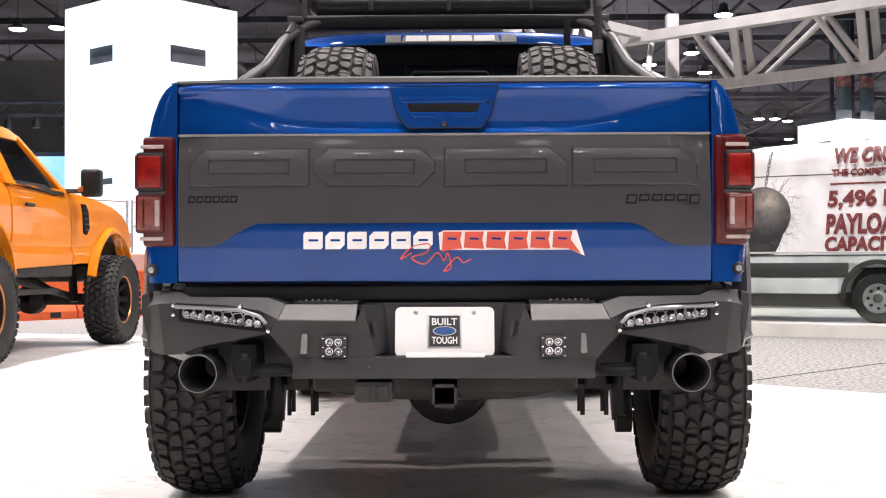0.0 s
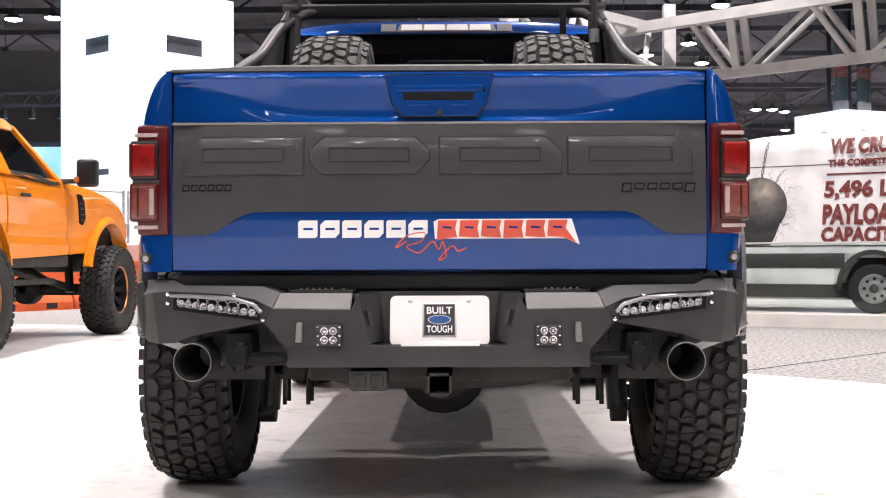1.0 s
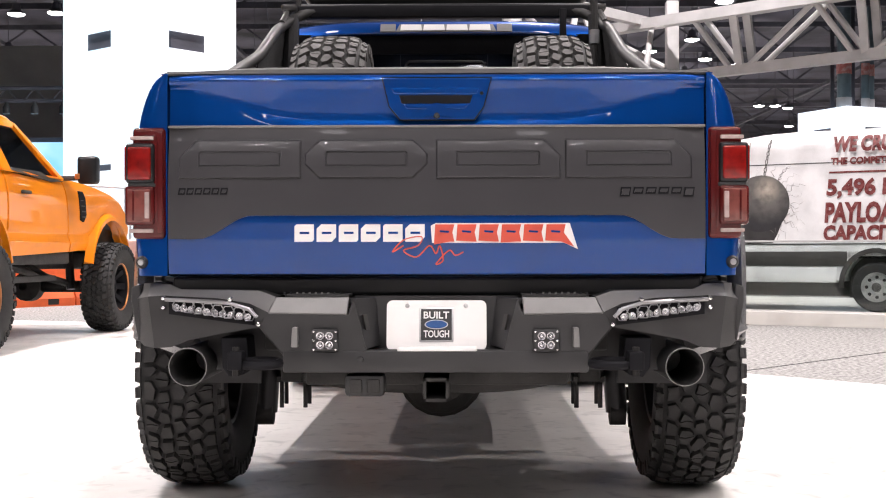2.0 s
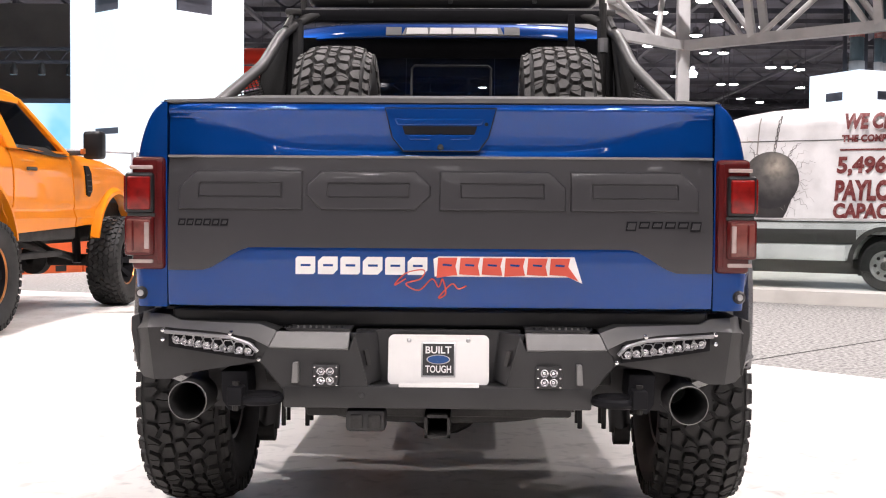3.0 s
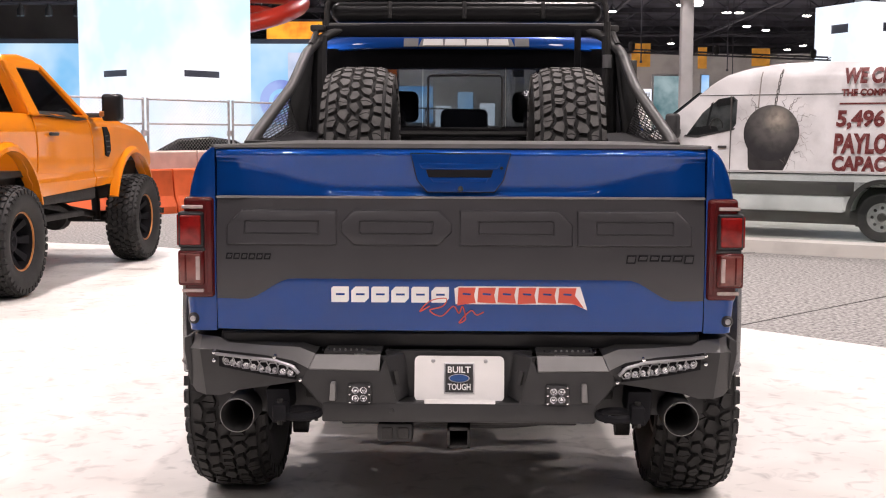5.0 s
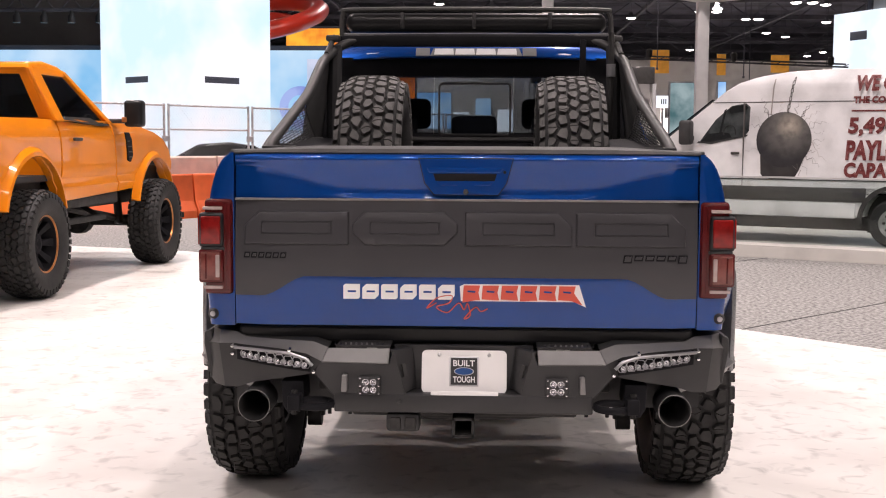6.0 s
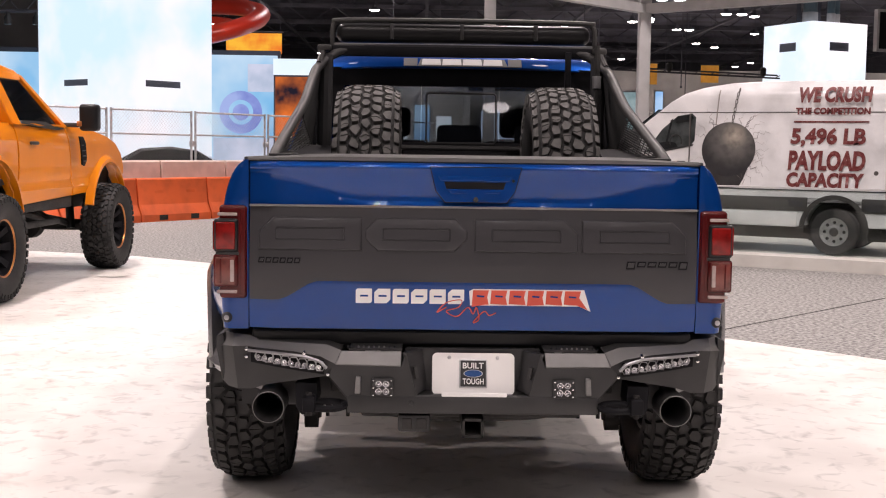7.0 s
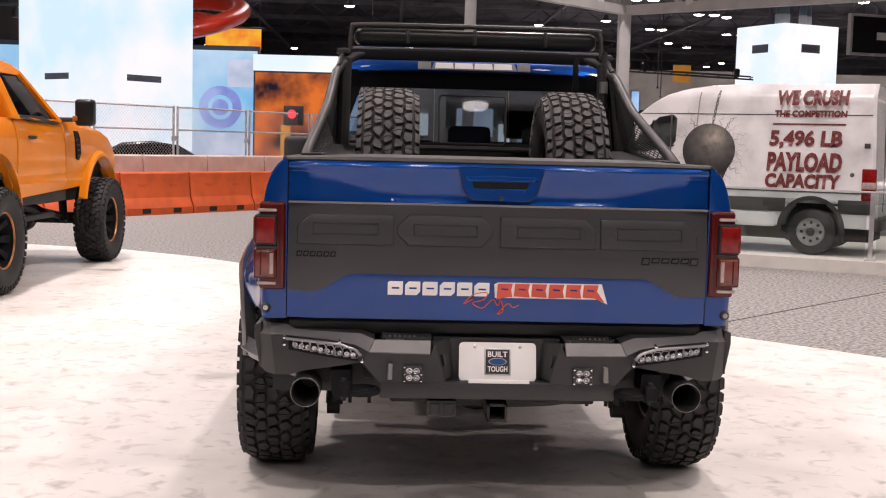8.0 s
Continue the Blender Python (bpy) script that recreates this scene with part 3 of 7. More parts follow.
# ---- white gantry ----
def gantry():
    g = thing("truss_gantry", pose(4.27, 20.2, 0), "white painted truss gantry on slim square posts", "gantry")
    up = Vector((0, 0, 1))

    def bar(name, a, b, w, square=True):
        a, b = Vector(a), Vector(b)
        if not square:
            part(name, tubed((a, b), w, 8), TRUSS, g)
            return
        d = (b - a).normalized()
        s1 = d.cross(up if abs(d.z) < 0.9 else Vector((1, 0, 0))).normalized()
        s2 = s1.cross(d)
        part(name, loft(bmesh.new(), [[p + s1 * u * w + s2 * v * w for u, v in ((-1, -1), (1, -1), (1, 1), (-1, 1))] for p in (a, b)]), TRUSS, g, "", 20)

    part("post", boxed(-0.12, 0.12, -0.12, 0.12, 0, 5.9, 0.02), TRUSS, g)
    d = Vector((math.cos(radians(-42)), math.sin(radians(-42)), 0))
    n = Vector((d.y, -d.x, 0))
    lo, hi = up * 4.4, n * 0.5 + up * 5.42
    bar("chord", lo, lo + d * 14, 0.095)
    bar("chord", hi - d * 2.6, hi + d * 14, 0.10)
    bar("chord", lo - n * 0.9 + up * 1.3 - d * 2.0, lo - n * 0.9 + up * 1.3 + d * 14, 0.09)
    for k in range(-1, 5):
        q = 2.45 * k
        for off in (Vector((0, 0, 0)), -n * 0.3 + d * 0.12):
            if q + 0.75 > -2.4:
                bar("brace", hi + d * (q + 0.75) + off, lo + d * max(0.0, q + 1.32) + off, 0.06, False)
            if k >= 0:
                bar("brace", lo + d * (q + 1.6) + off, hi + d * (q + 3.3) + off, 0.055, False)
                bar("strut", lo + d * (q + 1.5) + off, hi + d * (q + 1.62) + off, 0.07)
        bar("cross_brace", hi + d * (q + 0.75), lo - n * 0.9 + up * 1.3 + d * (q + 1.9), 0.05, False)
    e = Vector((-0.69, -0.72, 0)).normalized()
    m = Vector((-e.y, e.x, 0))
    bar("chord", lo, lo + e * 6.0, 0.09)
    bar("chord", up * 5.5 - m * 0.4, up * 5.5 - m * 0.4 + e * 6.0, 0.09)
    for k in range(2):
        bar("brace", lo + e * (0.9 + 2.4 * k), up * 5.5 - m * 0.4 + e * (2.2 + 2.4 * k), 0.06, False)
        bar("brace", lo + e * (0.9 + 2.4 * k), up * 5.5 - m * 0.4 + e * (0.1 + 2.4 * k), 0.06, False)
        bar("strut", lo + e * (2.3 + 2.4 * k), up * 5.5 - m * 0.4 + e * (2.3 + 2.4 * k), 0.07)
    for c, far in ((d, 13.6),):
        p = c * far
        part("post", boxed(p.x - 0.12, p.x + 0.12, p.y - 0.12, p.y + 0.12, 0, 5.9, 0.02), TRUSS, g)


gantry()
col = thing("steel_column", pose(1.45, 26.0, 0), "white painted steel column rising to the hall roof", "column")
part("shaft", boxed(-0.14, 0.14, -0.14, 0.14, 0.05, 11.2, 0.02), TRUSS, col)
part("base_plate", boxed(-0.25, 0.25, -0.25, 0.25, 0, 0.05, 0.01), TRUSS, col)


# ---- light towers, video wall ----
def tower(name, px, py, rx, ry, height, slots, label, skin):
    """A glowing square tower with a near corner at (px, py) and one face along (rx, ry)."""
    side = math.hypot(rx, ry)
    t = thing(name, pose(px, py, 0, 0, 0, math.degrees(math.atan2(ry, rx))), label, "light tower")
    def panel(*b):
        part("light_panel", boxed(*b), skin, t, "evenly glowing white panel", 0)

    zs = [0]
    for a, b in slots:
        zs += [a, b]
    zs.append(height)
    u0, u1 = side * 0.32, side * 0.70
    wall = 0.12
    for k in range(0, len(zs), 2):
        panel(0, side, 0, side, zs[k], zs[k + 1])
    for a, b in slots:
        for x0, x1 in ((0, u0), (u1, side)):
            panel(x0, x1, 0, wall, a - 0.001, b + 0.001)
        for y0, y1 in ((wall, u0), (u1, side)):
            panel(0, wall, y0, y1, a - 0.001, b + 0.001)
        panel(wall, side, side - wall, side, a - 0.001, b + 0.001)
        panel(side - wall, side, 0, side - wall, a - 0.001, b + 0.001)
    for a, b in slots:
        part("slot_core", boxed(wall + 0.02, side - wall - 0.02, wall + 0.02, side - wall - 0.02, a + 0.002, b - 0.002), HALLDARK, t, "dark slot interior", 0)
    return t


tower("light_tower", -7.65, 24.8, 1.97, 2.36, 7.5, ((2.95, 3.12), (5.95, 6.4)), "tall glowing white tower with dark viewing slots", TOWERGLOW)
cube = tower("light_tower", 17.84, 51.93, 3.07, 1.39, 7.68, ((6.36, 6.78),), "glowing white tower with dark slots behind the van", TOWERSOFT)
for x, y, w in ((0.75, 1.02, 0.36), (1.85, 0.82, 0.20), (2.40, 1.09, 0.20)):
    part("mast", tubed(((x, y, 7.68), (x, y, 13.9)), w * 0.9, 12), MAST, cube, "teal-grey mast above the tower")
    part("mast_collar", lathed(((7.69, w), (8.2, w), (8.22, 0.0)), "z", 14, (x, y, 0)), TRUSS, cube, "white collar")
    part("mast_sign", lathed(((9.3, w * 0.97), (9.85, w * 0.97)), "z", 14, (x, y, 0)), MASTSIGN, cube, "faded red band")
for x0, x1, y in ((0.2, 0.42, 1.3), (1.12, 1.66, 1.3), (2.05, 2.2, 1.3)):
    part("mast_panel", boxed(x0, x1, y, y + 0.06, 7.69, 13.9), BEAM, cube, "dark panel between the masts", 0)

vw = thing("video_wall", pose(0, 31.0, 0), "pale cyan video wall glowing behind the fence", "video wall")
part("screen", boxed(-26, -4.45, 0, 0.15, 0.5, 4.15), SCREEN, vw, "pale cyan and white picture", 0)
part("frame", boxed(-26.1, -4.4, 0.16, 0.5, 0, 4.3), BEAM, vw)
part("plinth", boxed(-26.1, -4.4, -0.1, 0.15, 0, 0.49), HALLGREY, vw)
part("picture_ring", lathed(((-0.012, 0.36), (-0.012, 0.62), (-0.004, 0.62), (-0.004, 0.36)), "y", 40, (-5.5, 0, 2.5), True), RINGPIC, vw, "blue ring picture", 0)
part("picture_disc", lathed(((-0.012, 0.0), (-0.012, 0.24), (-0.004, 0.24)), "y", 32, (-5.5, 0, 2.5)), RINGPIC, vw, "blue disc picture", 0)
part("picture_block", boxed(-6.3, -4.5, -0.010, -0.004, 0.6, 1.75), PALEPIC, vw, "pale blue picture block", 0)
part("picture_block", boxed(-5.3, -4.5, -0.012, -0.004, 3.1, 3.9), PALEPIC, vw, "pale blue picture block", 0)
fp = thing("picture_panel", pose(-3.4, 30.2, 0), "tall dark panel with a fiery orange picture", "display panel")
part("picture", boxed(-1.0, 1.3, -0.02, -0.004, 0.3, 3.5), FIRE, fp, "fiery orange and black picture", 0)
part("frame", boxed(-1.05, 1.35, 0, 0.2, 0, 3.55), BEAM, fp)
part("light_strip", boxed(-1.05, 1.35, -0.12, 0.2, 3.56, 4.0), TOWERSOFT, fp, "glowing white strip", 0)


def red_ring():
    r = thing("hanging_ring", pose(-7.6, 30.0, 4.90, 16, -5, 0), "glossy red ring hanging round the light tower", "hanging ring")
    bm = bmesh.new()
    rows = []
    for k in range(72):
        a = 2 * math.pi * k / 72
        c = Vector((math.cos(a), math.sin(a), 0))
        rows.append([bm.verts.new(c * (2.78 + 0.30 * math.cos(t)) + Vector((0, 0, 0.24 * math.sin(t)))) for t in [2 * math.pi * j / 14 for j in range(14)]])
    for k in range(72):
        a, b = rows[k], rows[(k + 1) % 72]
        for j in range(14):
            bm.faces.new((a[j], a[(j + 1) % 14], b[(j + 1) % 14], b[j]))
    part("hoop", bm, REDRING, r, "", 60)
    band = [[Vector((math.cos(a) * q, math.sin(a) * q, z)) for q, z in ((1.75, -0.30), (2.05, -0.34), (2.10, -0.16), (1.80, -0.10))] for a in [2 * math.pi * k / 60 for k in range(49)]]
    part("inner_band", loft(bmesh.new(), band), REDRING, r, "glossy red inner band", 40)
    for a in (20, 140, 255):
        part("band_arm", tubed([(q * math.cos(radians(a)), q * math.sin(radians(a)), -0.2) for q in (1.95, 2.5)], 0.05, 6), REDRING, r)
    for a in (30, 150, 270):
        x, y = 2.78 * math.cos(radians(a)), 2.78 * math.sin(radians(a))
        part("wire", tubed(((x, y, 0.3), (x, y, 6.5)), 0.012, 4), BEAM, r)


red_ring()

lb = thing("lighting_bar", pose(-19.70, 29.0, 5.10), "dark lighting pipe with small spotlights hanging above the video wall", "lighting bar")
LEN = 9.41
part("pipe", tubed(((0, 0, 0), (LEN, 0, 0)), 0.05, 8), BEAM, lb)
part("pipe", tubed(((0, 0, 0.35), (LEN, 0, 0.35)), 0.05, 8), BEAM, lb)
for k in range(12):
    x = LEN * (k + 0.6) / 12.2
    part("lacing", tubed(((x - 0.3, 0, 0), (x, 0, 0.35), (x + 0.3, 0, 0)), 0.02, 5), BEAM, lb)
    sp = part("spotlight", lathed(((-0.36, 0.0), (-0.36, 0.10), (-0.18, 0.10), (-0.10, 0.05), (-0.02, 0.03)), "z", 12, (x, -0.02, 0)), BLACKPL, lb, "black hanging spotlight")
    part("lens", lathed(((-0.365, 0.0), (-0.365, 0.085), (-0.36, 0.09)), "z", 12, (x, -0.02, 0)), LED, sp, "clear lamp lens")
for x in (LEN * 0.1, LEN * 0.5, LEN * 0.95):
    part("wire", tubed(((x, 0, 0.35), (x, 0, 13.9 - 5.10)), 0.015, 5), BEAM, lb)

# ---- barrier row with fence ----
B0 = Vector((-5.9, 19.45, 0))
BD = Vector((0.58, 0.815, 0)).normalized()
BN = Vector((-BD.y, BD.x, 0))
BANG = math.degrees(math.atan2(BD.y, BD.x))


def barrier(mat, height, wide, label, group):
    length = 1.9
    t = thing("barrier", pose(0, 0, 0), label, "barrier", group)
    prof = ((-wide, 0), (wide, 0), (wide, 0.14), (wide * 0.62, 0.34), (wide * 0.42, height - 0.03), (wide * 0.36, height), (-wide * 0.36, height), (-wide * 0.42, height - 0.03), (-wide * 0.62, 0.34), (-wide, 0.14))
    part("body", loft(bmesh.new(), [[(x, p[0] * s, p[1]) for p in prof] for x, s in ((0.02, 0.9), (0.06, 1.0), (length - 0.06, 1.0), (length - 0.02, 0.9))]), mat, t, "", 20)
    for x in (0.45, 1.3):
        part("fork_pocket", boxed(x, x + 0.22, -wide - 0.006, -wide + 0.05, 0.03, 0.13), UNDER, t, "dark fork pocket")
        part("grip", boxed(x, x + 0.22, -wide * 0.53, -wide * 0.3, height * 0.62, height * 0.72), mat, t)
    part("hinge_pin", tubed(((length, 0, 0.1), (length, 0, height * 0.98)), 0.035, 8), mat, t)
    return t


bo = barrier(BARRIER, 0.86, 0.27, "orange water-filled plastic barrier in a row", "orange barriers")
bo.matrix_basis = Matrix.Translation(B0 - BD * 5.7) @ pose(0, 0, 0, 0, 0, BANG)
for k in range(-2, 5):
    copy_thing(bo, Matrix.Translation(B0 + BD * 1.9 * k) @ pose(0, 0, 0, 0, 0, BANG))
bw = barrier(BARRIERW, 1.2, 0.30, "pale plastic barrier standing behind the orange row", "pale barriers")
bw.matrix_basis = Matrix.Translation(B0 - BD * 5.0 + BN * 0.75) @ pose(0, 0, 0, 0, 0, BANG)
for k in range(-2, 6):
    copy_thing(bw, Matrix.Translation(B0 + BD * (1.9 * k - 0.6) + BN * 0.75) @ pose(0, 0, 0, 0, 0, BANG))


def fence_panel():
    f = thing("fence_panel", pose(0, 0, 0), "galvanised chain-link fence panel above the barriers", "fence panel", "fence panels")
    w, z0, z1 = 2.3, 0.25, 2.28
    for x in (0.03, w - 0.03):
        part("upright", tubed(((x, 0, 0), (x, 0, z1)), 0.026, 8), GALV, f)
    for z in (z0, 1.75, z1 - 0.03):
        part("rail", tubed(((0.03, 0, z), (w - 0.03, 0, z)), 0.02, 8), GALV, f)
    bm = bmesh.new()
    step = 0.085
    n = int((w + z1 - z0) / step)
    for k in range(n):
        for sgn in (1, -1):
            a = k * step
            x0, x1 = max(0, a - (z1 - z0)), min(w, a)
            if x1 - x0 < 0.02:
                continue
            p = [(x0, a - x0), (x1, a - x1)]
            if sgn < 0:
                p = [(w - u, v) for u, v in p]
            tube(bm, [(u, 0.004 * sgn, z0 + v) for u, v in p], 0.0026, 3, False)
    part("wire_mesh", bm, GALV, f, "diamond wire mesh")
    part("clamp", boxed(w - 0.06, w + 0.09, -0.04, 0.04, 1.5, 1.62, 0.01), GALV, f)
    part("foot", boxed(-0.1, 0.16, -0.3, 0.3, 0, 0.04, 0.01), GALV, f)
    return f


fpan = fence_panel()
fpan.matrix_basis = Matrix.Translation(B0 - BD * 4.2 + BN * 1.25) @ pose(0, 0, 0, 0, 0, BANG)
for k in range(-1, 5):
    copy_thing(fpan, Matrix.Translation(B0 + BD * (2.36 * k + 0.5) + BN * 1.25) @ pose(0, 0, 0, 0, 0, BANG))


def wheel_simple(parent, x, y, r, w, rim_mat, axis="x"):
    wh = part("wheel", lathed(((-w / 2, r * 0.6), (-w / 2, r * 0.92), (-w * 0.4, r), (w * 0.4, r), (w / 2, r * 0.92), (w / 2, r * 0.6)), axis, 32, (x, y, r)), RUBBER, parent, "black rubber tyre")
    o = (x, y, r)
    part("rim", lathed(((-w * 0.45, 0.0), (-w * 0.45, r * 0.2), (-w * 0.3, r * 0.3), (-w * 0.3, r * 0.5), (-w * 0.46, r * 0.6), (w * 0.46, r * 0.6), (w * 0.3, r * 0.5), (w * 0.3, r * 0.3), (w * 0.45, r * 0.2), (w * 0.45, 0.0)), axis, 24, o), rim_mat, wh, "round wheel rim")
    return wh


def black_car():
    c = thing("parked_car", pose(-5.9, 24.3, 0, 0, 0, 8), "black low sedan parked behind the fence", "car")
    body = ((-2.2, 0.3), (2.2, 0.3), (2.25, 0.6), (2.15, 0.82), (1.2, 0.95), (0.4, 1.42), (-0.2, 1.5), (-0.9, 1.45), (-1.7, 1.05), (-2.2, 0.95), (-2.25, 0.6))
    lower = ((-2.2, 0.3), (2.2, 0.3), (2.25, 0.6), (2.15, 0.82), (1.2, 0.97), (-1.7, 1.02), (-2.2, 0.95), (-2.25, 0.6))
    part("body", prismed(lower, "y", -0.9, 0.9), CARBLACK, c, "", 30, 0.06)
    upper = ((1.15, 0.96), (0.4, 1.40), (-0.2, 1.49), (-0.9, 1.44), (-1.65, 1.02))
    part("cabin", prismed(upper, "y", -0.85, 0.85, lambda q: (q[0], q[1] * (1 - 0.22 * (q[2] - 0.96) / 0.5), q[2])), CARBLACK, c, "black roof and pillars", 30, 0.04)
    glass_poly = ((0.92, 1.02), (0.36, 1.36), (-0.25, 1.43), (-0.85, 1.38), (-1.35, 1.06))
    part("side_window", prismed(glass_poly, "y", -0.86, 0.86, lambda q: (q[0], q[1] * (1 - 0.22 * (q[2] - 0.96) / 0.5), q[2])), GLASSDARK, c, "dark side glass", 0)
    for x in (-1.35, 1.35):
        for y in (-0.8, 0.8):
            wheel_simple(c, x, y, 0.33, 0.22, ALU, "y")


black_car()


# ---- off-road tyres ----
def tread_height(v, R, W):
    s = abs(v) / (W / 2)
    return R - 0.004 - 0.030 * max(0.0, s - 0.45) ** 2 / 0.3


def carcass_mesh(R, W, rim):
    h = W / 2
    half = ((h * 0.72, rim), (h * 0.86, rim + 0.02), (h * 1.0, rim + (R - rim) * 0.42), (h * 1.0, rim + (R - rim) * 0.6), (h * 0.96, R - 0.062), (h * 0.88, R - 0.034), (h * 0.6, R - 0.026), (0, R - 0.023))
    prof = [(-a, b) for a, b in half] + [(a, b) for a, b in half[-2::-1]]
    return finish("tyre", lathed(prof, "x", 56), RUBBER, 50)


def lug_mesh(R, W, count, seed, mat=None, gap=0.73):
    r = random.Random(seed)
    bm = bmesh.new()
    pitch = 2 * math.pi / count
    h = W / 2

    def lug(cu, cv, shape, lift=0.013):
        base, top = [], []
        for u, v in shape:
            for row, k, dr in ((base, 1.06, -0.024), (top, 0.96, lift)):
                a, x = cu + u * k * pitch, cv + v * k * h
                rad = tread_height(x, R, W) - 0.012 + dr
                row.append((x, rad * math.cos(a), rad * math.sin(a)))
        b, t = [bm.verts.new(p) for p in base], [bm.verts.new(p) for p in top]
        n = len(b)
        for i in range(n):
            bm.faces.new((b[i], b[(i + 1) % n], t[(i + 1) % n], t[i]))
        bm.faces.new(t)

    # staggered many-sided blocks that share jittered corners
    cols = (-0.66, -0.33, 0.0, 0.33, 0.66)
    edges = (-0.82, -0.50, -0.165, 0.165, 0.50, 0.82)
    corner = {(e, n): (r.uniform(-0.19, 0.19), r.uniform(-0.055, 0.055)) for e in range(6) for n in range(2 * count)}

    def spot(e, n, j):
        du, dv = corner[e, n % (2 * count)]
        zig = 0.0 if e in (0, 5) else 0.05 * (1 if (n + (e - 1)) % 2 == 0 else -1)
        return n / 2 + du, edges[e] + dv * (0.3 if e in (0, 5) else 1) + zig

    for j in range(5):
        for k in range(count):
            n = 2 * k + (j % 2)
            pts = [spot(j, n - 1, j), spot(j, n, j), spot(j, n + 1, j), spot(j + 1, n + 1, j), spot(j + 1, n, j), spot(j + 1, n - 1, j)]
            cu, cv = sum(p[0] for p in pts) / 6, sum(p[1] for p in pts) / 6
            shape = [((u - cu) * gap, (v - cv) * (gap + 0.02)) for u, v in pts]
            if (2 * j + k) % 5 < 2:
                (u0, v0), (u1, v1) = shape[1], shape[4]
                kink = (r.uniform(-0.12, 0.12), 0.0)
                lug(cu * pitch, cv * h, [shape[0], (u0 - 0.03, v0), (kink[0] - 0.03, kink[1]), (u1 - 0.03, v1), shape[5]])
                lug(cu * pitch, cv * h, [(u0 + 0.03, v0), shape[2], shape[3], (u1 + 0.03, v1), (kink[0] + 0.03, kink[1])])
            else:
                lug(cu * pitch, cv * h, shape)
    for k in range(count):
        a = k * pitch
        for side in (-1, 1):
            o = 0.0 if side < 0 else 0.5
            if (k + (side > 0)) % 2:
                sh = [(-0.55, -0.07), (-0.5, 0.09), (0.5, 0.09), (0.55, -0.07)]
            else:
                sh = [(-0.34, -0.08), (-0.3, 0.07), (0.3, 0.07), (0.34, -0.08)]
            lug(a + (o + 0.3) * pitch, side * h * 0.945, [(u * 0.8, v * side) for u, v in sh], 0.008)
            # side biters on the shoulder
            am = a + (o + 0.3) * pitch
            ring = []
            for da, rr in ((-0.3, R - 0.035), (0.3, R - 0.035), (0.22, R - 0.085), (-0.22, R - 0.085)):
                ring.append((am + da * pitch, rr))
            lo = [bm.verts.new((side * h * 0.93, q * math.cos(b), q * math.sin(b))) for b, q in ring]
            hi = [bm.verts.new((side * h * 1.025, q * math.cos(b), q * math.sin(b))) for b, q in ring]
            for i in range(4):
                bm.faces.new((lo[i], lo[(i + 1) % 4], hi[(i + 1) % 4], hi[i]))
            bm.faces.new(hi)
    return finish("tread", bm, mat or LUG, 30)


def rim_mesh(rim, W, mat):
    h = W / 2
    bm = lathed(((-h * 0.74, rim * 1.03), (-h * 0.70, rim * 0.95), (-h * 0.2, rim * 0.9), (h * 0.25, rim * 0.88), (h * 0.70, rim * 0.95), (h * 0.74, rim * 1.03)), "x", 40)
    lathe(bm, ((h * 0.18, 0.0), (h * 0.34, 0.05), (h * 0.30, 0.09), (h * 0.16, 0.11), (h * 0.10, rim * 0.55)), "x", 32)
    return finish("rim", bm, mat, 30)


def spoke_mesh(rim, W, mat):
    h, rings = W / 2, []
    for q, w, x in ((0.07, 0.035, h * 0.22), (rim * 0.5, 0.026, h * 0.22), (rim * 0.92, 0.04, h * 0.55)):
        rings.append([Vector((x + dx, q, e * w)) for e, dx in ((1, 0), (-1, 0), (-1, -0.05), (1, -0.05))])
    return finish("spoke", loft(bmesh.new(), rings), mat, 30)


TYRE37, TREAD37, RIM37, SPOKE37 = carcass_mesh(0.47, 0.315, 0.235), lug_mesh(0.47, 0.315, 42, 3), rim_mesh(0.235, 0.315, RIM), spoke_mesh(0.235, 0.315, RIM)


def road_wheel(parent, m, carc=None, tread=None, rim=None, ring=None, spoke=None):
    w = shared("wheel", rim or RIM37, parent, m)
    shared("tyre", carc or TYRE37, w)
    shared("tread", tread or TREAD37, w)
    for k in range(8):
        shared("spoke", spoke or SPOKE37, w, pose(0, 0, 0, 45 * k, 0, 0))
    if ring is not None:
        shared("bead_ring", ring, w)
    return w


# ---- blue pickup ----
truck = thing("pickup_truck", pose(0, 0, 0), "blue lifted off-road pickup with graphite tailgate panel", "pickup truck")


def gate_y(x, z):
    """Depth of the tailgate's lower skin."""
    bulge = -0.028 * (1 - ((z - 1.06) / 0.28) ** 2) if z < 1.34 else 0.0
    return max(-0.03, bulge) + 0.018 * smoothstep(0.70, 0.84, abs(x))


def arc_z(x):
    return 1.337 + 0.098 * smoothstep(0.36, 0.80, abs(x)) ** 1.1


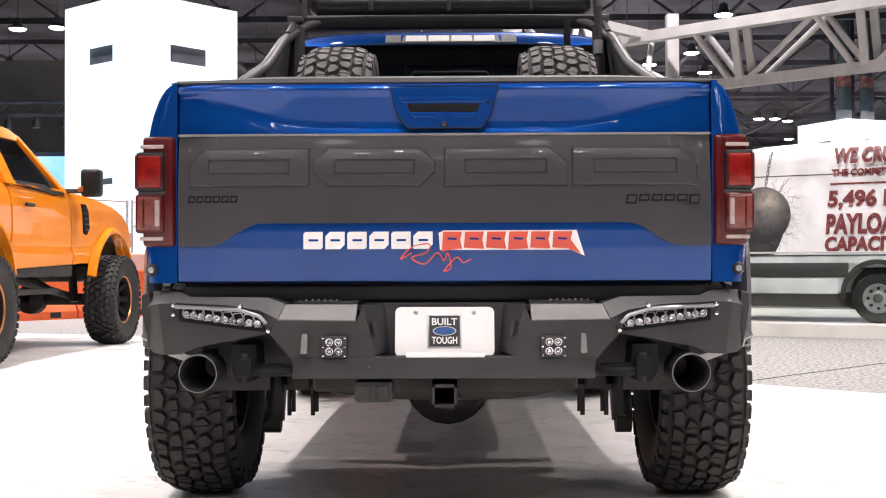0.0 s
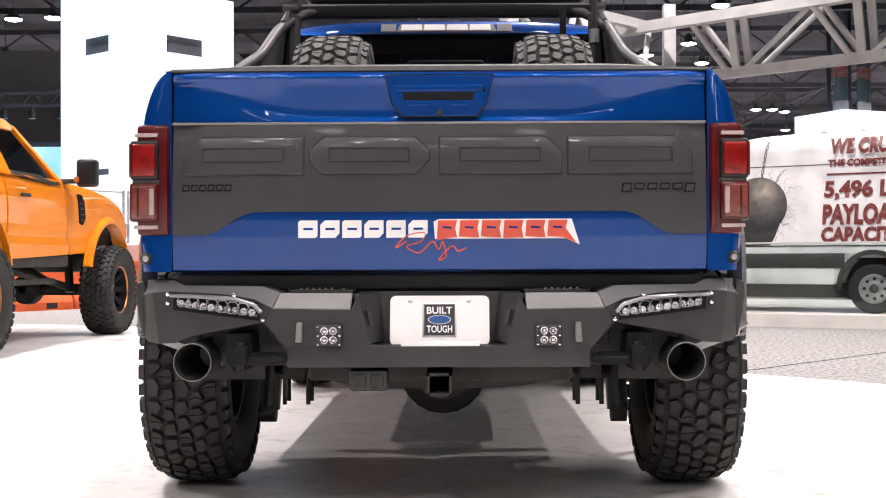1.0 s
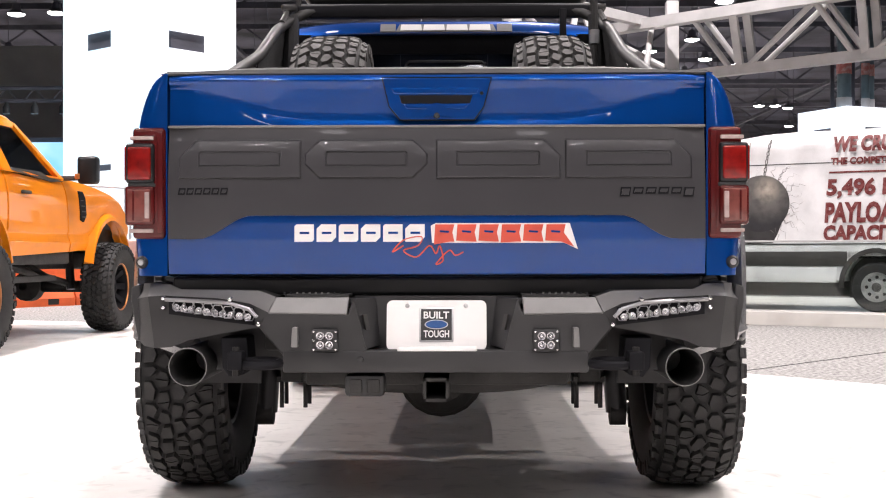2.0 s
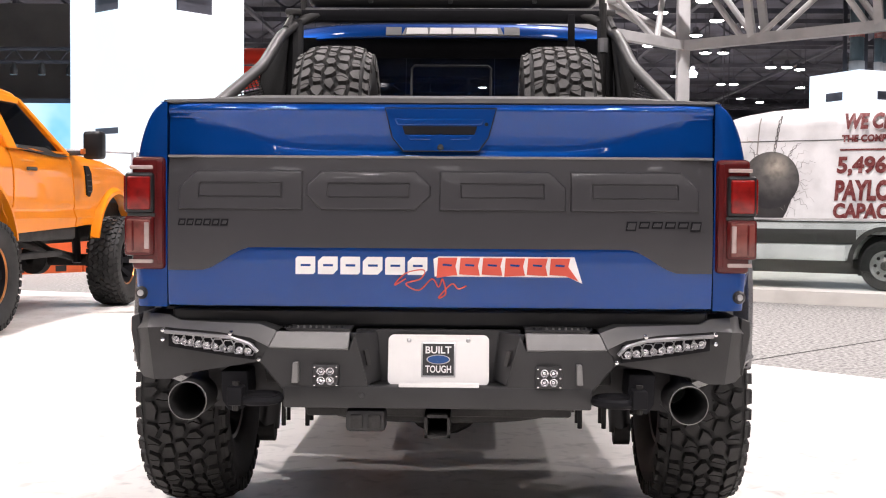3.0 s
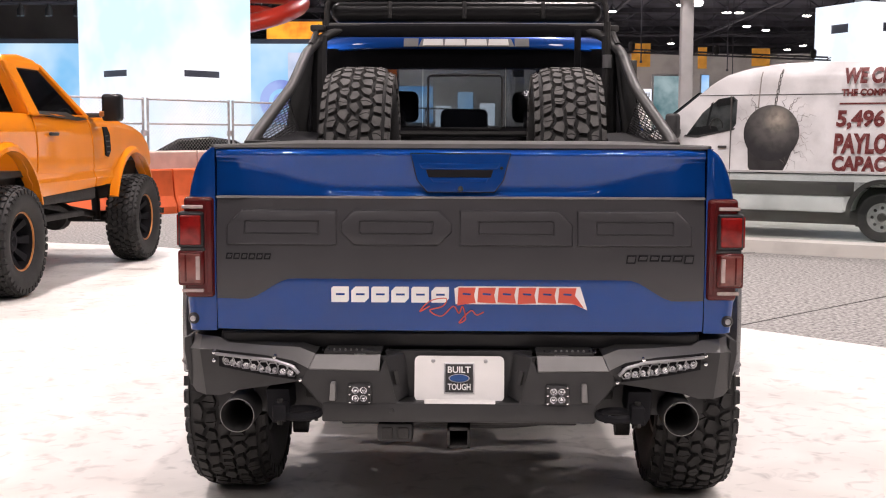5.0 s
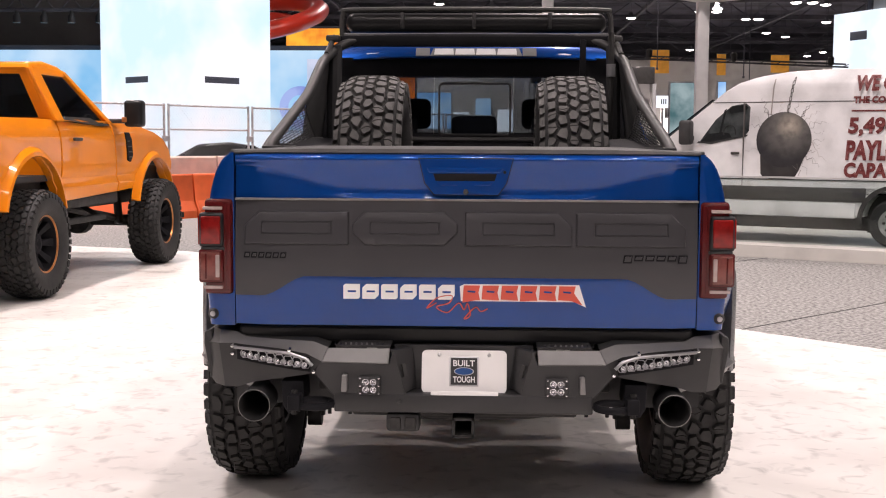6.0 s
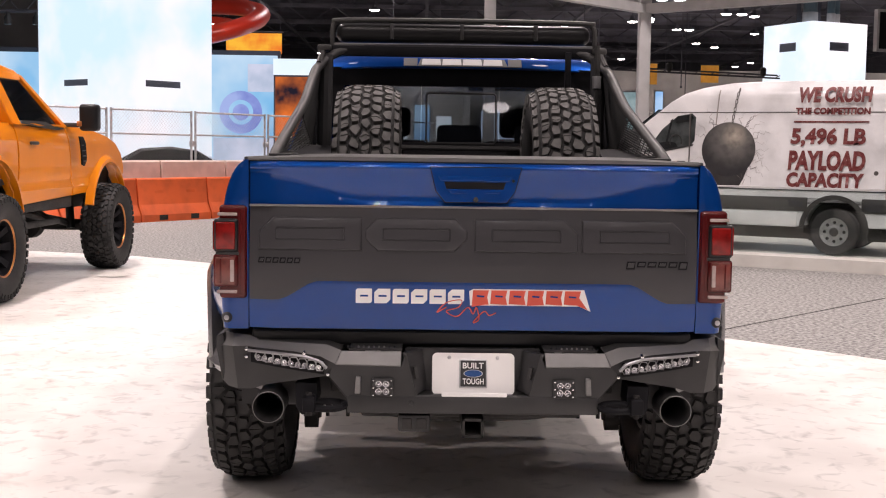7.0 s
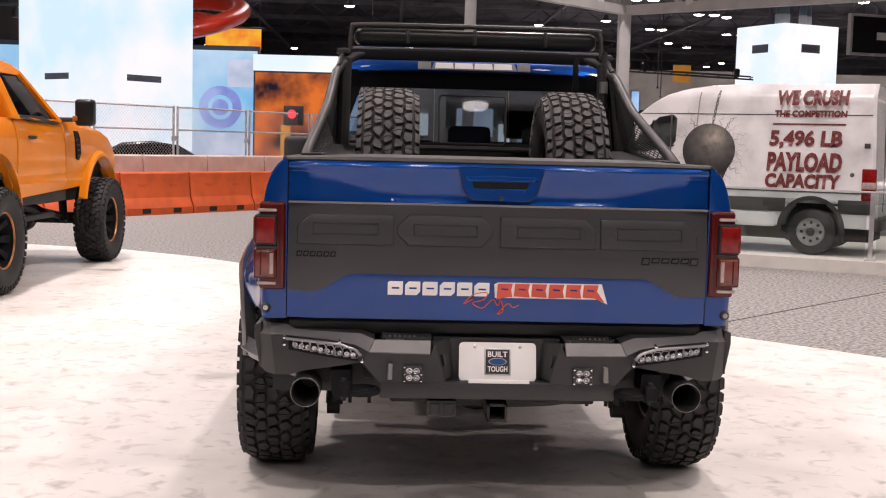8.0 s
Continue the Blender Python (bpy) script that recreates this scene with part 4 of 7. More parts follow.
def tailgate():
    xs = [-0.834 + 1.668 * k / 72 for k in range(73)]
    bm = bmesh.new()
    rows = []
    for x in xs:
        col = [(x, 0.07, 0.852)]
        col += [(x, 0.012 + 0.018 * smoothstep(0.70, 0.84, abs(x)), 0.850)]
        for k in range(9):
            z = 0.858 + (1.04 - 0.858) * k / 8
            col.append((x, gate_y(x, z), z))
        for k in range(1, 6):
            z = 1.04 + (1.312 - 1.04) * k / 5
            col.append((x, gate_y(x, z) + (0.004 if k < 5 else 0), z))
        za, ye = arc_z(x), 0.018 * smoothstep(0.72, 0.84, abs(x))
        for k in range(1, 5):
            t = k / 4
            col.append((x, -0.006 + 0.008 * t + ye, 1.316 + (za - 1.316) * t))
        for k in range(1, 6):
            t = k / 5
            col.append((x, 0.002 - 0.014 * t ** 1.2 + ye, za + (1.450 - za) * t))
        col += [(x, 0.008 - 0.022 * math.cos(radians(q)) + ye, 1.456 + 0.022 * math.sin(radians(q))) for q in range(0, 91, 10)] + [(x, 0.07, 1.478)]
        rows.append(col)
    loft(bm, rows, True, True)
    gate = part("tailgate", bm, BLUE, truck, "glossy blue tailgate skin", 30)
    return gate


gate = tailgate()


def applique():
    bm = bmesh.new()
    rings = []
    for k in range(61):
        x = -0.832 + 1.664 * k / 60
        zl = 1.038 - 0.072 * smoothstep(0.57, 0.735, abs(x))
        col = []
        for j in range(9):
            z = zl + (1.312 - zl) * j / 8
            col.append((x, gate_y(x, z) - 0.007, z))
        back = [(x, p[1] + 0.012, p[2]) for p in col[::-1]]
        rings.append(col + back)
    loft(bm, rings)
    ap = part("applique", bm, APPLIQUE, gate, "satin graphite panel across the tailgate", 25)
    part("top_moulding", boxed(-0.832, 0.832, -0.016, 0.006, 1.311, 1.319, 0.002), PADS, gate, "thin bright moulding")
    return ap


applique()


def chamfered(x0, x1, z0, z1, c):
    """A box outline with cut corners: bottom left, bottom right, top right, top left."""
    bl, br, tr, tl = c
    p = [(x0 + bl, z0), (x1 - br, z0), (x1, z0 + br), (x1, z1 - tr), (x1 - tr, z1), (x0 + tl, z1), (x0, z1 - tl), (x0, z0 + bl)]
    out = []
    for q in p:
        if not out or (abs(q[0] - out[-1][0]) + abs(q[1] - out[-1][1])) > 1e-5:
            out.append(q)
    return out


def scaled(poly, d):
    cx, cz = sum(p[0] for p in poly) / len(poly), sum(p[1] for p in poly) / len(poly)
    w = max(p[0] for p in poly) - min(p[0] for p in poly)
    h = max(p[1] for p in poly) - min(p[1] for p in poly)
    return [(cx + (p[0] - cx) * (1 - 2 * d / w), cz + (p[1] - cz) * (1 - 2 * d / h)) for p in poly]


def embossed(poly, hole):
    """A raised plate with sloping sides and a sunken middle."""
    bm = bmesh.new()
    f = lambda ps, dy: [(x, gate_y(x, z) - 0.006 + dy, z) for x, z in ps]
    def dense(ps):
        out = []
        for p, q in zip(ps, ps[1:] + ps[:1]):
            out += [(p[0] + (q[0] - p[0]) * i / 5, p[1] + (q[1] - p[1]) * i / 5) for i in range(5)]
        return out
    same = len(hole) == len(poly)
    poly, hole = dense(poly), dense(hole)
    edge = ((0.0, 0.0), (0.0025, -0.005), (0.005, -0.0078), (0.007, -0.0083))
    rings = [f(scaled(poly, d), y) for d, y in edge]
    if same:
        rings += [f(scaled(hole, d), y) for d, y in ((-0.002, -0.0083), (0.0, -0.0052), (0.002, -0.0052), (0.0045, -0.008))]
    loft(bm, rings, True, True)
    return bm


for x0, x1, c in ((-0.798, -0.415, (0.0, 0.0, 0.0, 0.055)), (-0.405, -0.025, (0.045, 0.045, 0.045, 0.045)), (0.0, 0.385, (0.0, 0.0, 0.05, 0.0)), (0.398, 0.790, (0.0, 0.0, 0.055, 0.0))):
    outer = chamfered(x0, x1, 1.152, 1.274, c)
    cx = (x0 + x1) / 2
    hole = chamfered(cx - (x1 - x0) * 0.33, cx + (x1 - x0) * 0.33, 1.191, 1.235, tuple(0.1 * q for q in c))
    part("raised_emblem", embossed(outer, hole), EMBLEM, gate, "raised plain plate in the panel", 14)
for x0, x1 in ((-0.80, -0.64), (0.565, 0.80)):
    n = 6
    for k in range(n):
        a = x0 + (x1 - x0) * k / n
        b = a + (x1 - x0) / n * 0.8
        z0 = 1.103 - (0.008 if x0 > 0 and k in (0, n - 1) else 0)
        part("badge_bar", prismed([(a, z0), (b, z0), (b + 0.004, 1.124), (a + 0.004, 1.124)], "y", gate_y(a, 1.11) - 0.011, gate_y(a, 1.11) - 0.004), DEEPBLACK, gate, "small black badge bar", 0)
        part("badge_face", prismed([(a + 0.005, z0 + 0.005), (b - 0.004, z0 + 0.005), (b, 1.119), (a + 0.009, 1.119)], "y", gate_y(a, 1.11) - 0.0125, gate_y(a, 1.11) - 0.009), APPLIQUE, gate, "graphite face of a badge bar", 0)

# decals on the lower skin, drawn as plain shapes
for k in range(6):
    a = -0.437 + 0.0685 * k
    b = a + 0.060
    zs = [0.957, 1.011]
    cut = 0.014 if k % 2 else 0.006
    bm = prismed([(a, zs[0]), (b - cut, zs[0]), (b, zs[0] + cut), (b, zs[1]), (a + cut, zs[1]), (a, zs[1] - cut)], "y", gate_y(a, 0.98) - 0.0045, gate_y(a, 0.98) + 0.002)
    part("decal_bar", bm, WHITEDECAL, gate, "white decal bar", 0)
    part("decal_slit", prismed([(a + 0.016, 0.981), (b - 0.014, 0.981), (b - 0.014, 0.988), (a + 0.016, 0.988)], "y", gate_y(a, 0.98) - 0.0052, gate_y(a, 0.98) - 0.002), BLUE, gate, "blue slit in the decal", 0)
yd = -0.0335
part("decal_outline", prismed([(-0.012, 0.953), (0.395, 0.953), (0.437, 0.934), (0.412, 1.014), (0.0, 1.014), (-0.016, 1.006)], "y", yd, -0.020), WHITEDECAL, gate, "white decal outline", 0)
for k in range(6):
    a = -0.006 + 0.0685 * k
    b = a + 0.063
    lo = 0.957 - (0.012 if k == 0 else 0) - (0.006 if k == 3 else 0)
    tip = 0.026 if k == 5 else 0.0
    bm = prismed([(a, lo + 0.003), (b - 0.014, 0.957), (b + tip, 0.957 - tip * 0.62), (b - 0.006, 0.985), (b, 1.010), (a + 0.004, 1.010)], "y", yd - 0.002, yd + 0.002)
    part("decal_bar", bm, REDDECAL, gate, "orange-red slanted decal bar", 0)
    part("decal_slit", prismed([(a + 0.018, 0.986), (b - 0.018, 0.984), (b - 0.016, 0.990), (a + 0.018, 0.992)], "y", yd - 0.003, yd), BLUE, gate, "blue slit in the decal", 0)
sq = [(-0.10, 0.945), (-0.135, 0.925), (-0.10, 0.962), (-0.045, 0.972), (-0.055, 0.945), (-0.10, 0.93), (-0.06, 0.91), (-0.02, 0.945), (0.0, 0.92), (0.012, 0.945), (0.022, 0.90), (0.0, 0.888), (0.04, 0.93), (0.06, 0.915), (0.085, 0.925)]
part("decal_script", tubed(curve_points([(x, gate_y(x, z) - 0.004, z) for x, z in sq], 5), 0.0024, 5), REDDECAL, gate, "orange-red scribbled decal line")


def gate_handle():
    yb = 0.004
    trap = [(-0.112, 1.333), (0.120, 1.333), (0.150, 1.375), (0.174, 1.466), (-0.168, 1.466), (-0.146, 1.375)]
    part("handle_gap", prismed(scaled(trap, -0.0005), "y", -0.0195, 0.03), DEEPBLACK, gate, "black shut line", 0)
    sur = part("handle_surround", prismed(scaled(trap, 0.003), "y", -0.0205, 0.03), BLUE, gate, "blue handle surround", 0, 0.0015)
    # Proud plate; its deep black stands for the shade inside the pocket.
    part("handle_recess", prismed([(-0.106, 1.384), (0.106, 1.384), (0.114, 1.410), (-0.114, 1.410)], "y", -0.0225, 0.0), DEEPBLACK, sur, "black finger recess, a plate darkened for its shade", 0, 0.002)
    part("pull", prismed([(-0.128, 1.413), (0.128, 1.413), (0.138, 1.432), (-0.138, 1.432)], "y", -0.025, 0.0), BLUE, sur, "blue pull lip", 0, 0.003)
    part("lower_pull", prismed([(-0.090, 1.368), (0.090, 1.368), (0.100, 1.383), (-0.100, 1.383)], "y", -0.0245, 0.0), BLUE, sur, "", 0, 0.002)
    part("lock", lathed(((-0.0235, 0.0), (-0.0235, 0.005), (-0.02, 0.006)), "y", 14, (0.142, 0, 1.416)), DEEPBLACK, sur)
    part("camera", lathed(((-0.028, 0.0), (-0.030, 0.008), (-0.02, 0.011)), "y", 16, (0.003, 0, 1.347)), BLACKPL, sur, "small black camera")
    part("camera_hood", prismed(arc(0.003, 1.345, 0.040, 0, 180, 12), "y", -0.0275, -0.01), BLUE, sur, "", 0)


gate_handle()


def rail_cap():
    bm = bmesh.new()
    rings = []
    for k in range(33):
        x = -0.842 + 1.684 * k / 32
        rise = 0.014 * (1 - smoothstep(0.50, 0.84, abs(x)))
        rings.append([(x, 0.012, 1.4785), (x, 0.008, 1.483), (x, 0.014, 1.490 + rise * 0.5), (x, 0.05, 1.494 + rise), (x, 0.10, 1.494 + rise), (x, 0.115, 1.485), (x, 0.11, 1.4785)])
    loft(bm, rings)
    part("tailgate_cap", bm, CAPPL, truck, "grey-black plastic cap along the tailgate top", 30)


rail_cap()

AX, WR = 1.05, 0.60      # rear axle and wheel arch


SIDE_Z = (0.85, 0.95, 1.10, 1.25, 1.315, 1.36, 1.40, 1.43, 1.455, 1.468, 1.478)
SIDE_X = (0.936, 0.945, 0.948, 0.943, 0.936, 0.928, 0.916, 0.903, 0.888, 0.876, 0.862)


def outer_x(y, z):
    """Half width of the bed side."""
    base = float(np.interp(z, SIDE_Z, SIDE_X))
    fl = smoothstep(0.10, 0.70, y) * (1 - smoothstep(1.75, 2.3, y))
    return base + 0.135 * fl * (1 - smoothstep(0.92, 1.27, z)) * (0.55 + 0.45 * smoothstep(0.6, 1.0, z)) + 0.02 * smoothstep(0, 0.5, y)


def low_z(y):
    d = abs(y - AX)
    arch = 0.47 + math.sqrt(max(0.0, WR ** 2 - d ** 2)) if d < WR else 0
    return max(0.852 if y < 1.2 else 0.72, arch)


def bed_side(s):
    ys = [0.0, 0.002, 0.006, 0.012, 0.02, 0.03, 0.042, 0.08, 0.16] + [0.25 + 0.07 * k for k in range(23)] + [1.86]
    bm = bmesh.new()
    rings = []
    for i, y in enumerate(ys):
        zl = low_z(y)
        pull = 0.042 - math.sqrt(0.042 ** 2 - (0.042 - y) ** 2) if y < 0.042 else 0.0
        zs = [zl + (1.478 - zl) * (1 - (1 - k / 18) ** 1.7) for k in range(19)]
        ring = [(s * (outer_x(y, z) - pull * (1 - 0.65 * smoothstep(1.36, 1.47, z))), y, z) for z in zs]
        ring += [(s * 0.86, y, 1.482), (s * 0.838, y, 1.482), (s * 0.80 if y > 0.12 else s * 0.838, y, 1.46), (s * 0.80 if y > 0.12 else s * 0.838, y, min(0.95, zl + 0.3) if zl < 0.95 else zl), (s * (0.80 if y > 0.12 else 0.838), y, zl)]
        rings.append(ring)
    loft(bm, rings)
    side = part("bed_side", bm, BLUE, truck, "glossy blue bed side with flared arch", 40)
    flare = []
    for k in range(25):
        a = radians(14 + 160 * k / 24)
        y, z = AX - (WR + 0.005) * math.cos(a), 0.47 + (WR + 0.005) * math.sin(a)
        xo = outer_x(y, max(z, 0.9)) + 0.004
        c = Vector((0, -math.cos(a), math.sin(a)))
        flare.append([(s * (xo - 0.05), y, z), (s * (xo + 0.012), y, z), (s * (xo + 0.010), y + c.y * 0.05, z + c.z * 0.05), (s * (xo - 0.01), y + c.y * 0.075, z + c.z * 0.075)])
    part("arch_flare", loft(bmesh.new(), flare), GREYGLOSS, side, "glossy graphite flared arch lip", 40)
    part("flare_return", loft(bmesh.new(), [[(s * (x + dx), y + dy, z + dz) for dx, dy, dz in ((0, 0, -0.035), (0.02, -0.02, 0.0), (0, 0, 0.05), (-0.03, 0.03, 0.0))] for x, y, z in ((1.05, 0.46, 0.66), (1.01, 0.38, 0.655), (0.945, 0.31, 0.64), (0.87, 0.26, 0.62), (0.80, 0.24, 0.60))]), GREYGLOSS, side, "glossy inner return of the arch lip", 40)
    part("rail_cap", boxed(*sorted((s * 0.79, s * 0.862)), 0.05, 1.86, 1.479, 1.493, 0.005), CAPPL, side, "grey-black bed rail cap")
    part("inner_arch", prismed(arc(AX, 0.47, WR + 0.0, 0, 180, 16) + arc(AX, 0.47, WR - 0.02, 180, 0, 16), "x", s * 0.62, s * (0.93)), BLACKPL, side, "black wheel arch liner")
    part("side_marker", lathed(((-0.014, 0.0), (-0.012, 0.014), (0.0, 0.02)), "y", 18, (s * 0.918, 0, 0.894)), BLACKPL, side, "round parking sensor")
    part("sensor_lens", lathed(((-0.017, 0.0), (-0.016, 0.009), (-0.01, 0.011)), "y", 14, (s * 0.918, 0, 0.894)), ALU, side, "small silver sensor")
    return side


for s in (-1, 1):
    bed_side(s)


def tail_light(s):
    def b(x0, x1, y0, y1, z0, z1, r):
        x0, x1 = sorted((s * x0, s * x1))
        return boxed(x0, x1, y0, y1, z0, z1, r, 3)
    t = part("tail_light", b(0.842, 0.946, -0.012, 0.22, 0.966, 1.314, 0.014), DARKRED, truck, "dark red tail lamp housing")
    part("inner_strip", b(0.848, 0.866, -0.017, 0.0, 0.985, 1.30, 0.003), DARKRED, t, "dark red lamp strip")
    uf = part("lens_frame", b(0.874, 0.964, -0.024, 0.20, 1.139, 1.264, 0.010), LAMPBLACK, t, "black frame of the upper lens")
    part("upper_lens", b(0.884, 0.956, -0.031, 0.0, 1.150, 1.252, 0.006), REDLENS, uf, "bright red upper lens")
    part("lens_rib", b(0.957, 0.968, -0.020, 0.14, 1.148, 1.254, 0.004), REDLENS, uf, "red side of the lens")
    lf = part("lens_frame", b(0.874, 0.966, -0.024, 0.20, 1.009, 1.131, 0.010), DARKRED, t, "dark red frame of the lower lens")
    part("lower_lens", b(0.884, 0.958, -0.030, 0.0, 1.018, 1.122, 0.006), PINKLENS, lf, "dusky pink lower lens")
    part("reverse_lens", b(0.887, 0.902, -0.0325, -0.02, 1.030, 1.112, 0.003), CLEARLENS, lf, "pale reverse lamp strip")
    part("lens_rib", b(0.934, 0.940, -0.0325, -0.02, 1.024, 1.116, 0.002), DARKRED, lf, "dark red rib")
    part("top_lens", b(0.878, 0.950, -0.020, 0.10, 1.274, 1.286, 0.003), CLEARLENS, t, "pale clear strip")
    part("bottom_lens", b(0.878, 0.952, -0.020, 0.10, 0.986, 0.998, 0.003), CLEARLENS, t, "pale clear strip")
    part("divider", b(0.872, 0.957, -0.020, 0.15, 1.129, 1.140, 0.003), BLACKPL, t, "black divider")


for s in (-1, 1):
    tail_light(s)

bed = part("bed_floor", boxed(-0.80, 0.80, 0.11, 1.84, 0.90, 0.95), BLACKPL, truck, "black ribbed bed liner", 0)
for k in range(13):
    part("liner_rib", boxed(-0.72 + 0.115 * k, -0.66 + 0.115 * k, 0.14, 1.8, 0.948, 0.957), BLACKPL, bed)
part("bed_front", boxed(-0.80, 0.80, 1.80, 1.85, 0.95, 1.46), BLACKPL, truck, "black front wall of the bed", 0)
part("gate_inner", boxed(-0.80, 0.80, 0.071, 0.10, 0.95, 1.475), BLACKPL, truck, "black inner face of the tailgate", 0)
# Blue paint in shade: the shade is put into the black colour.
part("sill_panel", boxed(-0.83, 0.83, 0.03, 0.12, 0.79, 0.848), LAMPBLACK, truck, "blue sill panel below the tailgate, painted black for shade", 0, 0.01)


# rear bumper
def steel_bumper():
    core = [(-0.45, 0.562), (0.45, 0.562), (0.45, 0.60), (0.535, 0.70), (0.508, 0.758), (0.50, 0.742), (0.265, 0.738), (0.245, 0.786), (0.205, 0.630), (-0.205, 0.630), (-0.245, 0.786), (-0.265, 0.738), (-0.50, 0.742), (-0.508, 0.758), (-0.535, 0.70), (-0.45, 0.60)]
    bp = part("rear_bumper", prismed(core, "y", -0.118, 0.10), STEEL, truck, "black powder-coated steel off-road bumper", 20, 0.006)
    for x0, x1 in ((-0.455, -0.262), (0.262, 0.455)):
        part("top_plate", boxed(x0, x1, -0.092, 0.06, 0.7895, 0.797), RUBBER, bp, "black tread step", 0)
    part("plate_recess", boxed(-0.25, 0.25, -0.03, 0.0, 0.62, 0.79), STEEL, bp, "", 0)
    part("lower_bar", boxed(-0.46, 0.46, -0.122, 0.02, 0.562, 0.628, 0.006), STEEL, bp)
    for s in (-1, 1):
        # sloping face between the wing and the plate, paled for light from above
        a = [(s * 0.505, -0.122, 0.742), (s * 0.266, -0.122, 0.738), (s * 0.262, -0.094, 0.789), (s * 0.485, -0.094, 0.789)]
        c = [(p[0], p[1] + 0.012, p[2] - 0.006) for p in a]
        part("face_pad", loft(bmesh.new(), [a, c]), PADS, bp, "sloping steel face plate, painted pale as lit from above", 20, 0.003)
        # cheek beside the plate
        ck = [(s * 0.248, -0.12, 0.786), (s * 0.206, -0.12, 0.632), (s * 0.168, -0.045, 0.64), (s * 0.185, -0.045, 0.785)]
        part("cheek", loft(bmesh.new(), [ck, [(p[0] + s * 0.015, p[1] + 0.02, p[2]) for p in ck]]), STEEL, bp, "", 20, 0.003)
        part("cheek_slot", loft(bmesh.new(), [[(s * x, y, z) for x, y, z in ((0.222, -0.108, 0.735), (0.213, -0.108, 0.69), (0.203, -0.088, 0.69), (0.212, -0.088, 0.735))], [(s * x, y, z) for x, y, z in ((0.217, -0.116, 0.735), (0.208, -0.116, 0.69), (0.198, -0.096, 0.69), (0.207, -0.096, 0.735))]]), TUBE, bp, "grey slot edge", 0)
        # wing that carries the light bar: it sweeps forward at its outer end
        def wy(x):
            return -0.118 + 0.013 * smoothstep(0.50, 0.62, x) + 0.10 * smoothstep(0.62, 0.95, x) + 0.09 * smoothstep(0.89, 0.968, x)
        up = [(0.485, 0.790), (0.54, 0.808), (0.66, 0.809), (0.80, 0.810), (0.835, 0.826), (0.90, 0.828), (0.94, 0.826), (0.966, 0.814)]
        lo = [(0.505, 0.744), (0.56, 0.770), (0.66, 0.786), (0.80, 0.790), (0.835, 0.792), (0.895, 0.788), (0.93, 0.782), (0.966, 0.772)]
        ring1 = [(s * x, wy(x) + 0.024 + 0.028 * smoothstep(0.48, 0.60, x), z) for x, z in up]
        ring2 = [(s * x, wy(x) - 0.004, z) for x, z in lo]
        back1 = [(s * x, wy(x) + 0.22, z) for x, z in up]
        part("wing_shelf", loft(bmesh.new(), [[(p[0], p[1] + 0.006, p[2] - 0.004) for p in ring1], ring1, ring2, [(p[0], p[1] + 0.03, p[2] - 0.01) for p in ring2]], False), SHELF, bp, "upper face of the wing, painted paler as lit from above", 25)
        part("wing_top", loft(bmesh.new(), [[(p[0], p[1] + 0.004, p[2] - 0.001) for p in ring1], back1, [(p[0], p[1], p[2] - 0.02) for p in back1]], False), RUBBER, bp, "black top of the wing", 25)
        face_t = lo
        face_b = [(0.530, 0.700), (0.58, 0.690), (0.66, 0.676), (0.76, 0.655), (0.82, 0.632), (0.875, 0.628), (0.915, 0.632), (0.945, 0.646)]
        f1 = [(s * x, wy(x) - 0.003, z) for x, z in face_t]
        f2 = [(s * x, wy(x) + 0.004, z) for x, z in face_b]
        f3 = [(s * x, wy(x) + 0.08, z + 0.012) for x, z in face_b]
        part("wing", loft(bmesh.new(), [f1, f2, f3], False), STEEL, bp, "", 25)
        we = [(s * 0.946, 0.06, 0.644), (s * 0.968, 0.06, 0.770), (s * 0.967, 0.06, 0.815), (s * 0.94, 0.06, 0.826), (s * 0.925, 0.06, 0.66)]
        part("wing_end", loft(bmesh.new(), [we, [(x, 0.20, z) for x, y, z in we], [(x - s * 0.02, 0.34, z) for x, y, z in we]]), STEEL, bp, "black end of the wing", 25, 0.004)
        # black box put in for the shade below the wing
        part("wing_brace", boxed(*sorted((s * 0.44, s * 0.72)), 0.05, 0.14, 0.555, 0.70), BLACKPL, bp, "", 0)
        lb = part("light_bar", loft(bmesh.new(), [[(s * x, wy(x) - 0.010 + dy, zc + dz) for dy, dz in ((0, -0.023), (0.0, 0.030), (0.04, 0.030), (0.04, -0.023))] for x, zc in ((0.545, 0.728), (0.62, 0.736), (0.72, 0.748), (0.822, 0.758))]), DEEPBLACK, bp, "black light bar in the wing", 25)
        for k in range(10):
            x = 0.565 + 0.0255 * k
            zc = 0.730 + (x - 0.565) * 0.115
            part("led", lathed(((-0.018, 0.0), (-0.014, 0.006), (-0.020, 0.0115), (-0.005, 0.0125)), "y", 10, (s * x, wy(x), zc)), LED, lb, "round clear led")
        for k in range(8):
            x = 0.56 + 0.032 * k
            zc = 0.737 + (x - 0.56) * 0.12
            hexr = [(s * (x + 0.02 * math.cos(radians(60 * j))), wy(x) - 0.022, zc + 0.020 * math.sin(radians(60 * j))) for j in range(7)]
            part("guard_cell", tubed(hexr, 0.0022, 4), GUARD, lb, "grey honeycomb cell")
        part("guard_edge", tubed([(s * x, wy(x) - 0.022, z) for x, z in ((0.535, 0.730), (0.56, 0.754), (0.62, 0.772), (0.70, 0.777), (0.83, 0.780))], 0.0065, 6), GUARD, lb, "bare metal guard edge")
